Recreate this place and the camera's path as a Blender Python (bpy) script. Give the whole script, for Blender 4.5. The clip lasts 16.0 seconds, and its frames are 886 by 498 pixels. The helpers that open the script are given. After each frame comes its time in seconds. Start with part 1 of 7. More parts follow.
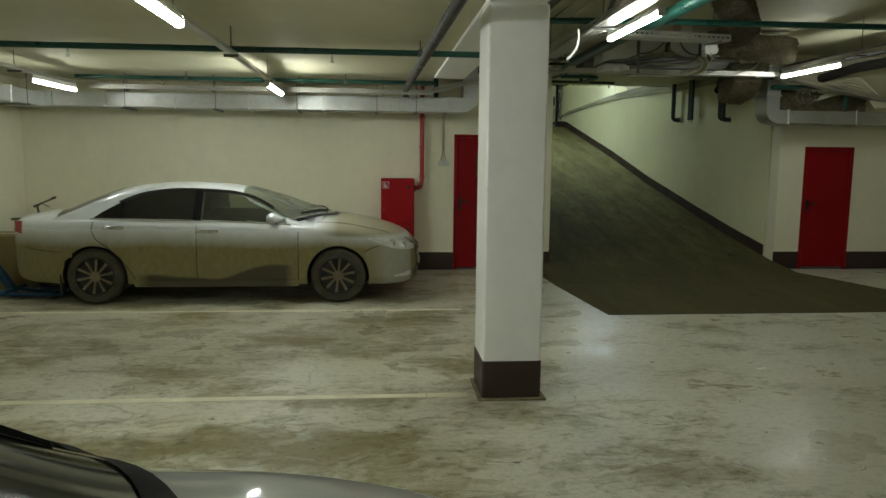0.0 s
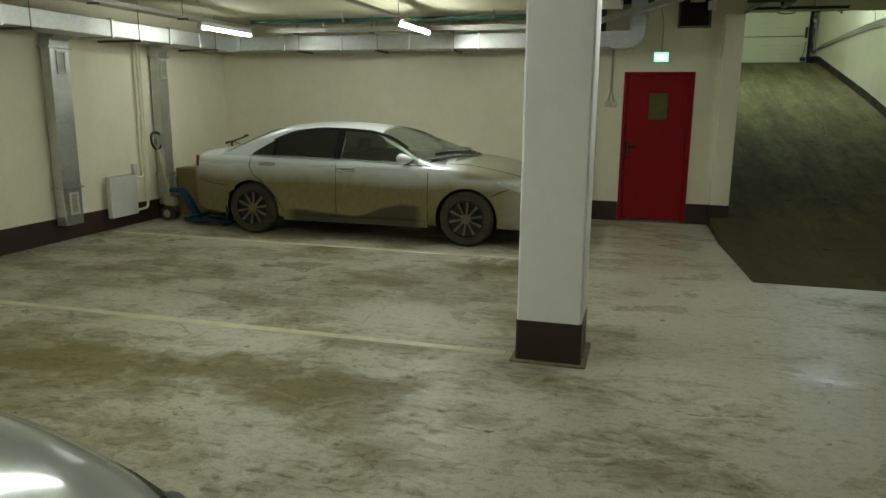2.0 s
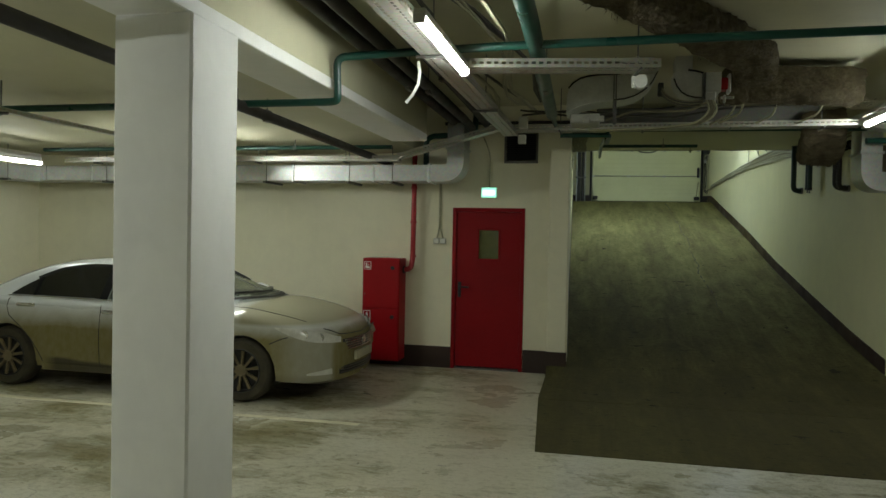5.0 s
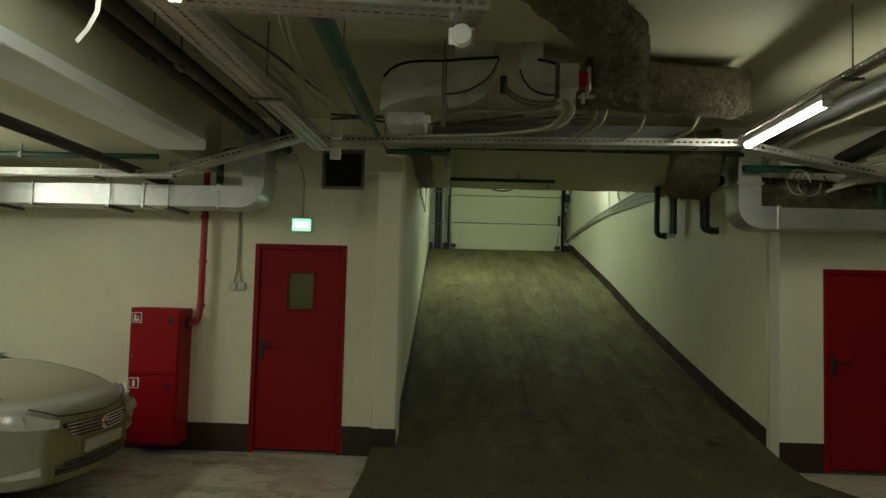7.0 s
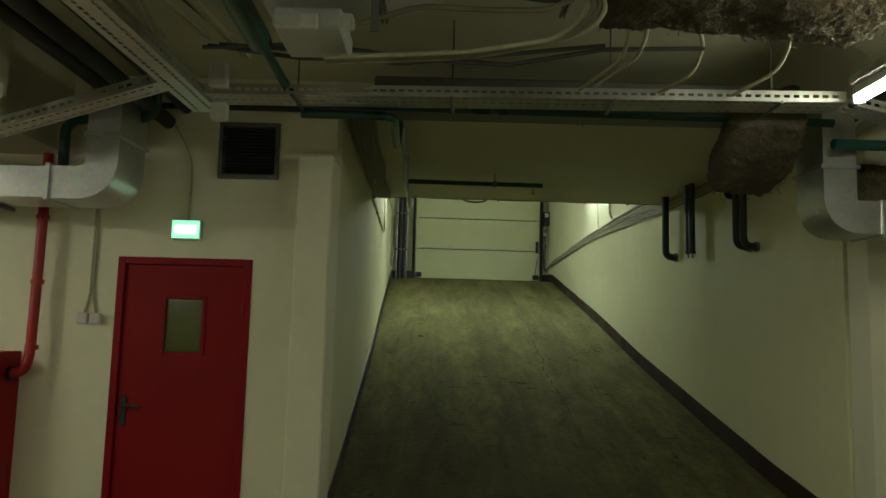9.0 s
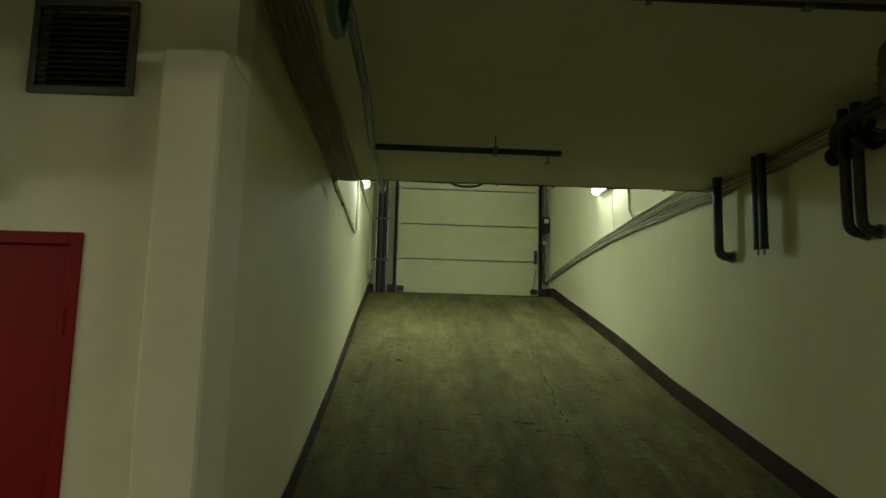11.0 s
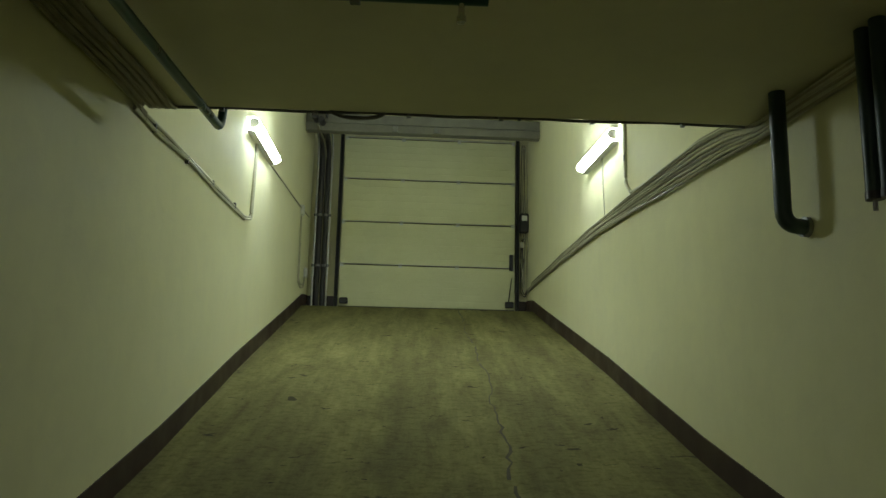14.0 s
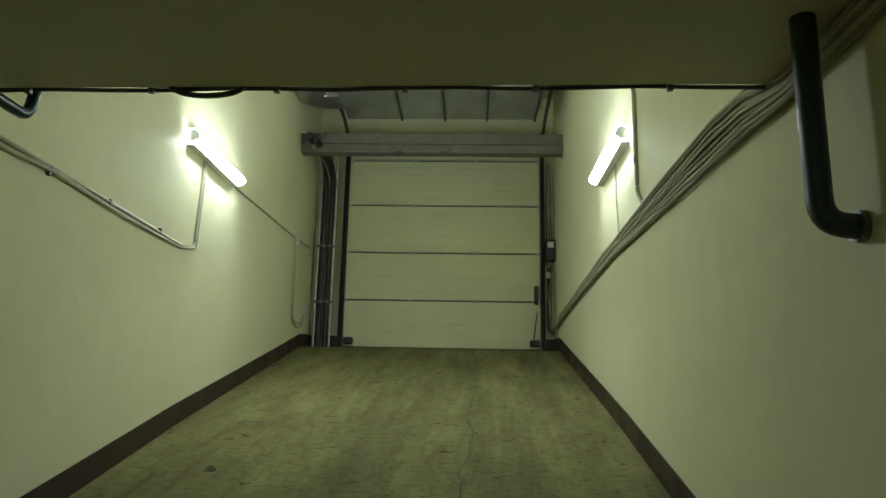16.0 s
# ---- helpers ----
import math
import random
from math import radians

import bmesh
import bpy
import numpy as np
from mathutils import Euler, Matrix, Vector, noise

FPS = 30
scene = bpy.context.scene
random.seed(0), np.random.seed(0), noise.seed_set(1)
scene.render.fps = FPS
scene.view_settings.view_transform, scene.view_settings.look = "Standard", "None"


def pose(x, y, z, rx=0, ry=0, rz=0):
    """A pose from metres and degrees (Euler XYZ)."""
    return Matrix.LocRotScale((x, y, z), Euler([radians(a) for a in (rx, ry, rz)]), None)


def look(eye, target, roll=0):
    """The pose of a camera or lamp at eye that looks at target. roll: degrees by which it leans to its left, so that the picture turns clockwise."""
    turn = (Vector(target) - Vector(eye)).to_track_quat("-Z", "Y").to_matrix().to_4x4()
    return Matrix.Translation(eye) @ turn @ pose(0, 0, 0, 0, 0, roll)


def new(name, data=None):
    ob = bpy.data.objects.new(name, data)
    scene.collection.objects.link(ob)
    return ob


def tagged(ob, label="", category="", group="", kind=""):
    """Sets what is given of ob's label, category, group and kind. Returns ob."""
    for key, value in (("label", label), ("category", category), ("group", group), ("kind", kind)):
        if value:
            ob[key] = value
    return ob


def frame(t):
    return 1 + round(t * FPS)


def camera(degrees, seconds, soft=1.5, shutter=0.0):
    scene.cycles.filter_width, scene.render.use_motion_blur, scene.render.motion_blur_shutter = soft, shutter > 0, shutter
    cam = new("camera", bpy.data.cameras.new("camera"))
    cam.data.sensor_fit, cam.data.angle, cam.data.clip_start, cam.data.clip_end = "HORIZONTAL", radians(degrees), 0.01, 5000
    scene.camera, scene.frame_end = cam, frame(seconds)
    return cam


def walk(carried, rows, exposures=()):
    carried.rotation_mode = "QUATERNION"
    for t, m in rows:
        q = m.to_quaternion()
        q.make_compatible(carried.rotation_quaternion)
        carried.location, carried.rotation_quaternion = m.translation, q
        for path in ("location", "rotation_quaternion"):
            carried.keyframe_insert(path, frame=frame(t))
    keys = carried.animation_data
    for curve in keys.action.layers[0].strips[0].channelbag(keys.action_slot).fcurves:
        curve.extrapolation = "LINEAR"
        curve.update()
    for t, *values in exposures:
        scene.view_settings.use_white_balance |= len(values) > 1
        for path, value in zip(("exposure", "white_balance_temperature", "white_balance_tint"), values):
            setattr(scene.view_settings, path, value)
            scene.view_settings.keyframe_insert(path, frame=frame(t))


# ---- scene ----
cam = camera(63.3, 16.0)
PATH = [
    (0, (-0.186, -1.145, 1.701), (-0.006, 0.831, 1.452), 0.6),
    (0.5, (0.151, -1.025, 1.685), (0.059, 0.949, 1.377), 0.4),
    (1, (0.533, -0.94, 1.678), (0.154, 0.991, 1.323), 0.3),
    (1.5, (0.9, -0.828, 1.662), (0.387, 1.066, 1.275), 0.3),
    (2, (1.278, -0.693, 1.676), (0.758, 1.195, 1.269), 0.5),
    (2.5, (1.61, -0.568, 1.686), (1.08, 1.319, 1.287), 0.6),
    (3, (1.903, -0.393, 1.691), (1.362, 1.5, 1.339), 0.7),
    (3.5, (2.164, -0.195, 1.714), (1.616, 1.708, 1.437), 0.8),
    (4, (2.461, 0.052, 1.721), (1.916, 1.969, 1.555), 0.8),
    (4.5, (2.692, 0.358, 1.731), (2.185, 2.29, 1.636), 0.9),
    (6.8, (3.139, 2.459, 1.643), (3.029, 4.453, 1.75), 1.5),
    (7, (3.158, 2.658, 1.64), (3.072, 4.652, 1.757), 1.5),
    (7.5, (3.167, 3.162, 1.634), (3.148, 5.157, 1.781), 1.4),
    (8, (3.2, 3.724, 1.632), (3.191, 5.716, 1.805), 1.4),
    (8.2, (3.225, 3.949, 1.647), (3.213, 5.941, 1.823), 1.4),
    (10.3, (3.212, 6.266, 1.638), (3.232, 8.245, 1.919), 1.6),
    (10.5, (3.213, 6.481, 1.641), (3.238, 8.461, 1.918), 1.5),
    (11, (3.276, 6.965, 1.654), (3.301, 8.947, 1.928), 1.5),
    (11.5, (3.368, 7.42, 1.668), (3.394, 9.4, 1.942), 1.4),
    (12, (3.46, 7.936, 1.665), (3.486, 9.916, 1.937), 1.5),
    (12.5, (3.569, 8.394, 1.659), (3.599, 10.375, 1.932), 1.6),
    (13, (3.705, 8.883, 1.683), (3.737, 10.864, 1.963), 1.4),
    (13.5, (3.828, 9.323, 1.727), (3.863, 11.301, 2.018), 1.4),
    (14, (4.029, 9.75, 1.768), (4.062, 11.723, 2.099), 1.3),
    (14.5, (4.215, 10.139, 1.797), (4.237, 12.1, 2.189), 1.4),
    (15, (4.408, 10.501, 1.862), (4.419, 12.455, 2.285), 1.1),
    (15.5, (4.622, 10.78, 1.915), (4.556, 12.733, 2.336), 1.1),
    (16, (4.823, 11.05, 1.955), (4.668, 12.998, 2.378), 1.2),
]
EXPOSURES = [(0.0, -0.07, 6400, 10), (2.0, -0.11, 6400, 10), (4.5, -0.16, 6400, 10), (7.0, -0.27, 7000, 5), (8.2, -0.28, 7150, 5), (11.0, -0.30, 7700, 2), (13.5, -0.28, 7500, 4), (16.0, -0.28, 7100, 7)]
walk(cam, [(t, look(eye, target, roll)) for t, eye, target, roll in PATH], EXPOSURES)

# ---- light levels ----
TUBE_POWER = 118.0       # emission of the fluorescent tubes
WALL_LAMP_POWER = 112.0   # emission of the two bulkhead lamps on the ramp
SIGN_POWER = 1.4
world = bpy.data.worlds.new("world")
scene.world = world
world.use_nodes = True
world.node_tree.nodes["Background"].inputs[0].default_value = (0.02, 0.022, 0.025, 1)
world.node_tree.nodes["Background"].inputs[1].default_value = 0.3


# ---- materials ----
def mat_base(name):
    m = bpy.data.materials.new(name)
    m.use_nodes = True
    nt = m.node_tree
    return m, nt, nt.nodes["Principled BSDF"]


def node(nt, kind, **inputs):
    n = nt.nodes.new(kind)
    for k, v in inputs.items():
        n.inputs[k.replace("_", " ")].default_value = v
    return n


def ramp_node(nt, fac, stops):
    r = nt.nodes.new("ShaderNodeValToRGB")
    while len(r.color_ramp.elements) < len(stops):
        r.color_ramp.elements.new(0.5)
    for e, (p, c) in zip(r.color_ramp.elements, stops):
        e.position = p
        e.color = (c, c, c, 1) if isinstance(c, (int, float)) else (*c, 1)
    nt.links.new(fac, r.inputs[0])
    return r.outputs[0]


def mix(nt, fac, a, b, mode="MIX"):
    n = nt.nodes.new("ShaderNodeMix")
    n.data_type, n.blend_type = "RGBA", mode
    for i, sock, v in ((0, n.inputs[0], fac), (1, n.inputs[6], a), (1, n.inputs[7], b)):
        if isinstance(v, (int, float)):
            sock.default_value = (v, v, v, 1) if i else v
        elif isinstance(v, tuple):
            sock.default_value = (*v, 1)
        else:
            nt.links.new(v, sock)
    return n.outputs[2]


def coords(nt, scale=(1, 1, 1), kind="Object"):
    tc = nt.nodes.new("ShaderNodeTexCoord")
    mp = nt.nodes.new("ShaderNodeMapping")
    mp.inputs["Scale"].default_value = scale
    nt.links.new(tc.outputs[kind], mp.inputs[0])
    return mp.outputs[0]


def world_coords(nt, scale=(1, 1, 1)):
    g = nt.nodes.new("ShaderNodeNewGeometry")
    mp = nt.nodes.new("ShaderNodeMapping")
    mp.inputs["Scale"].default_value = scale
    nt.links.new(g.outputs["Position"], mp.inputs[0])
    return mp.outputs[0]


def noise_tex(nt, vec, scale, detail=4, rough=0.55, distort=0.0):
    n = nt.nodes.new("ShaderNodeTexNoise")
    n.inputs["Scale"].default_value, n.inputs["Detail"].default_value = scale, detail
    n.inputs["Roughness"].default_value, n.inputs["Distortion"].default_value = rough, distort
    nt.links.new(vec, n.inputs["Vector"])
    return n.outputs["Fac"]


def bump(nt, bsdf, height, strength, dist):
    b = nt.nodes.new("ShaderNodeBump")
    b.inputs["Strength"].default_value, b.inputs["Distance"].default_value = strength, dist
    nt.links.new(height, b.inputs["Height"])
    nt.links.new(b.outputs[0], bsdf.inputs["Normal"])


def surface(name, c1, c2, rough=(0.5, 0.7), metal=0.0, scale=3.0, fine=60.0, bump_s=0.15, bump_d=0.004, stretch=(1, 1, 1), spec=0.5, coat=0.0):
    """Two-scale varied surface: broad stains and fine grain, in colour, gloss and relief."""
    m, nt, b = mat_base(name)
    v = world_coords(nt, stretch)
    big, small = noise_tex(nt, v, scale, 5), noise_tex(nt, v, fine, 3)
    col = mix(nt, ramp_node(nt, big, [(0.3, 0), (0.72, 1)]), c1, c2)
    col = mix(nt, 0.25, col, ramp_node(nt, small, [(0.3, 0.55), (0.7, 1.0)]), "MULTIPLY")
    nt.links.new(col, b.inputs["Base Color"])
    nt.links.new(ramp_node(nt, big, [(0.3, rough[0]), (0.7, rough[1])]), b.inputs["Roughness"])
    b.inputs["Metallic"].default_value = metal
    b.inputs["Specular IOR Level"].default_value = spec
    b.inputs["Coat Weight"].default_value = coat
    bump(nt, b, mix(nt, 0.5, big, small), bump_s, bump_d)
    return m


def glow(name, color, power):
    m, nt, b = mat_base(name)
    b.inputs["Base Color"].default_value = (0.9, 0.9, 0.9, 1)
    b.inputs["Emission Color"].default_value = (*color, 1)
    b.inputs["Emission Strength"].default_value = power
    return m


def plaster(name, c1, c2):
    """Painted plaster: trowel waves, faint vertical runs, scuffs."""
    m, nt, b = mat_base(name)
    v = world_coords(nt)
    run = world_coords(nt, (2.0, 2.0, 0.4))
    big, wave, fine = noise_tex(nt, v, 0.7, 4), noise_tex(nt, v, 5.0, 4, 0.6, 0.6), noise_tex(nt, v, 110, 3)
    runs = noise_tex(nt, run, 2.0, 5, 0.65)
    col = mix(nt, ramp_node(nt, big, [(0.35, 0), (0.7, 1)]), c1, c2)
    col = mix(nt, 0.12, col, ramp_node(nt, runs, [(0.25, 0.75), (0.55, 1.0)]), "MULTIPLY")
    col = mix(nt, 0.3, col, ramp_node(nt, wave, [(0.3, 0.85), (0.6, 1.0)]), "MULTIPLY")
    nt.links.new(col, b.inputs["Base Color"])
    nt.links.new(ramp_node(nt, wave, [(0.3, 0.55), (0.7, 0.75)]), b.inputs["Roughness"])
    b.inputs["Specular IOR Level"].default_value = 0.3
    bump(nt, b, mix(nt, 0.15, wave, fine), 0.35, 0.012)
    return m


def floor_concrete():
    """Worn power-floated concrete: pale, wet-dirty drive streaks, dark oil spots, hairline cracks, damp sheen."""
    m, nt, b = mat_base("garage_concrete")
    v = world_coords(nt)
    streak = world_coords(nt, (0.75, 1.15, 1))
    wn = nt.nodes.new("ShaderNodeTexNoise")          # bends the stains' outlines
    wn.inputs["Scale"].default_value, wn.inputs["Detail"].default_value = 2.6, 7
    nt.links.new(v, wn.inputs["Vector"])
    bend = nt.nodes.new("ShaderNodeVectorMath")
    bend.operation = "MULTIPLY_ADD"
    nt.links.new(wn.outputs["Color"], bend.inputs[0])
    bend.inputs[1].default_value = (0.42, 0.26, 0)
    nt.links.new(streak, bend.inputs[2])
    base = noise_tex(nt, v, 0.9, 6, 0.6, 0.4)
    dirt = noise_tex(nt, bend.outputs[0], 1.05, 10, 0.66, 0.0)
    patch = noise_tex(nt, bend.outputs[0], 4.3, 8, 0.68, 0.0)
    fine = noise_tex(nt, v, 70, 4, 0.7)
    crumbs = noise_tex(nt, bend.outputs[0], 13, 6, 0.62, 0.2)
    spots = noise_tex(nt, world_coords(nt, (0.7, 1.5, 1)), 6.5, 4, 0.6, 0.9)
    sep = nt.nodes.new("ShaderNodeSeparateXYZ")
    nt.links.new(v, sep.inputs[0])
    lane = nt.nodes.new("ShaderNodeMath")          # muddy wheel track between the bays
    lane.operation = "SUBTRACT"
    nt.links.new(sep.outputs[1], lane.inputs[0])
    lane.inputs[1].default_value = 2.95
    lane_abs = nt.nodes.new("ShaderNodeMath")
    lane_abs.operation = "ABSOLUTE"
    nt.links.new(lane.outputs[0], lane_abs.inputs[0])
    track = ramp_node(nt, lane_abs.outputs[0], [(0.0, 0.13), (0.55, 0.0)])
    track_x = nt.nodes.new("ShaderNodeMapRange")
    track_x.inputs[1].default_value, track_x.inputs[2].default_value = 1.3, -0.4
    nt.links.new(sep.outputs[0], track_x.inputs[0])
    track = mix(nt, 1.0, track, track_x.outputs[0], "MULTIPLY")
    drive = nt.nodes.new("ShaderNodeMapRange")       # the drive lane east of the bays is swept cleaner by tyres
    drive.inputs[1].default_value, drive.inputs[2].default_value = 0.2, 2.2
    drive.inputs[3].default_value, drive.inputs[4].default_value = 0.035, -0.05
    nt.links.new(sep.outputs[0], drive.inputs[0])
    lane_sum = nt.nodes.new("ShaderNodeMath")
    nt.links.new(track, lane_sum.inputs[0])
    nt.links.new(drive.outputs[0], lane_sum.inputs[1])
    dirty_sum = nt.nodes.new("ShaderNodeMath")
    nt.links.new(dirt, dirty_sum.inputs[0])
    nt.links.new(lane_sum.outputs[0], dirty_sum.inputs[1])
    gritty = nt.nodes.new("ShaderNodeMath")
    gritty.operation = "MULTIPLY_ADD"
    nt.links.new(crumbs, gritty.inputs[0])
    gritty.inputs[1].default_value = 0.20
    nt.links.new(dirty_sum.outputs[0], gritty.inputs[2])
    shifted = nt.nodes.new("ShaderNodeMath")
    shifted.operation = "SUBTRACT"
    nt.links.new(gritty.outputs[0], shifted.inputs[0])
    shifted.inputs[1].default_value = 0.10
    dirty = shifted.outputs[0]
    speck = noise_tex(nt, world_coords(nt, (0.85, 1.25, 1)), 19, 9, 0.74, 0.4)
    col = mix(nt, ramp_node(nt, base, [(0.3, 0), (0.7, 1)]), (0.50, 0.475, 0.345), (0.63, 0.615, 0.50))
    col = mix(nt, ramp_node(nt, dirty, [(0.49, 0), (0.57, 0.5), (0.68, 0.92)]), col, (0.175, 0.150, 0.040))
    col = mix(nt, ramp_node(nt, patch, [(0.55, 0), (0.64, 0.30)]), col, (0.26, 0.232, 0.10))
    col = mix(nt, 0.45, col, ramp_node(nt, speck, [(0.40, (0.50, 0.47, 0.36)), (0.50, (1.0, 1.0, 1.0))]), "MULTIPLY")
    crumb_on = mix(nt, 1.0, ramp_node(nt, crumbs, [(0.56, 0), (0.62, 0.5)]), ramp_node(nt, dirty, [(0.50, 0.0), (0.57, 1.0)]), "MULTIPLY")
    col = mix(nt, crumb_on, col, (0.11, 0.095, 0.03))
    col = mix(nt, ramp_node(nt, spots, [(0.685, 0), (0.70, 0.85)]), col, (0.055, 0.05, 0.022))
    vor = nt.nodes.new("ShaderNodeTexVoronoi")
    vor.feature = "DISTANCE_TO_EDGE"
    vor.inputs["Scale"].default_value = 0.42
    warp = nt.nodes.new("ShaderNodeVectorMath")
    warp.operation = "MULTIPLY_ADD"
    nz = nt.nodes.new("ShaderNodeTexNoise")
    nz.inputs["Scale"].default_value = 1.6
    nz.inputs["Detail"].default_value = 6
    nt.links.new(v, nz.inputs["Vector"])
    nt.links.new(nz.outputs["Color"], warp.inputs[0])
    warp.inputs[1].default_value = (1.3, 1.3, 0)
    nt.links.new(v, warp.inputs[2])
    nt.links.new(warp.outputs[0], vor.inputs["Vector"])
    crack = ramp_node(nt, vor.outputs["Distance"], [(0.0, 1), (0.006, 0)])
    crack_on = mix(nt, 1.0, crack, ramp_node(nt, base, [(0.48, 0), (0.60, 0.5)]), "MULTIPLY")
    col = mix(nt, crack_on, col, (0.09, 0.085, 0.055))
    col = mix(nt, 0.4, col, ramp_node(nt, fine, [(0.3, 0.5), (0.6, 1.0)]), "MULTIPLY")
    nt.links.new(col, b.inputs["Base Color"])
    nt.links.new(ramp_node(nt, mix(nt, 0.5, base, dirt), [(0.4, 0.24), (0.62, 0.60)]), b.inputs["Roughness"])
    b.inputs["Specular IOR Level"].default_value = 0.45
    bump(nt, b, mix(nt, 0.25, patch, fine), 0.35, 0.006)
    return m


def ramp_concrete():
    """Brown-grey ramp screed, brushed lengthways with tyre marks and dust."""
    m, nt, b = mat_base("ramp_concrete")
    v = world_coords(nt)
    marks = noise_tex(nt, world_coords(nt, (1.1, 0.10, 0.0)), 2.0, 5, 0.55, 0.5)
    brush = noise_tex(nt, world_coords(nt, (7.0, 0.35, 0.0)), 2.2, 6, 0.7, 0.4)
    blot = noise_tex(nt, world_coords(nt, (1.4, 0.45, 0.0)), 2.4, 12, 0.72, 0.35)
    grit = noise_tex(nt, world_coords(nt, (0.8, 1.5, 0.0)), 14, 8, 0.72, 0.3)
    fine = noise_tex(nt, v, 55, 4, 0.7)
    spots = noise_tex(nt, world_coords(nt, (0.7, 1.3, 0.0)), 7, 3, 0.55, 0.9)
    col = mix(nt, ramp_node(nt, blot, [(0.34, 0), (0.66, 1)]), (0.130, 0.121, 0.047), (0.258, 0.245, 0.102))
    col = mix(nt, ramp_node(nt, marks, [(0.44, 0), (0.62, 0.42)]), col, (0.090, 0.082, 0.038))
    col = mix(nt, 0.38, col, ramp_node(nt, brush, [(0.35, 0.62), (0.6, 1.0)]), "MULTIPLY")
    col = mix(nt, 0.7, col, ramp_node(nt, grit, [(0.38, (0.62, 0.60, 0.50)), (0.52, (1.0, 1.0, 1.0))]), "MULTIPLY")
    sep = nt.nodes.new("ShaderNodeSeparateXYZ")
    nt.links.new(v, sep.inputs[0])
    reach = nt.nodes.new("ShaderNodeMath")          # shade of the dim ramp foot, put into the colour with ragged edge
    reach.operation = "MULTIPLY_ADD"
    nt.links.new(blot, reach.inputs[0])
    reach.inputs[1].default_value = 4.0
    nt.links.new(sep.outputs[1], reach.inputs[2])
    # wet: strength of that painted shade, fading up the slope
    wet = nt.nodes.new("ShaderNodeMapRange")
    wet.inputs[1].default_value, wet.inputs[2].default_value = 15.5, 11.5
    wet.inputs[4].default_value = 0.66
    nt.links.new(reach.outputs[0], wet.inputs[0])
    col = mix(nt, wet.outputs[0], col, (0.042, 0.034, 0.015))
    col = mix(nt, ramp_node(nt, spots, [(0.665, 0), (0.69, 0.8)]), col, (0.028, 0.025, 0.016))
    col = mix(nt, 0.35, col, ramp_node(nt, fine, [(0.3, 0.55), (0.6, 1.0)]), "MULTIPLY")
    nt.links.new(col, b.inputs["Base Color"])
    nt.links.new(ramp_node(nt, blot, [(0.3, 0.8), (0.7, 0.95)]), b.inputs["Roughness"])
    b.inputs["Specular IOR Level"].default_value = 0.12
    bump(nt, b, mix(nt, 0.4, blot, fine), 0.4, 0.006)
    return m


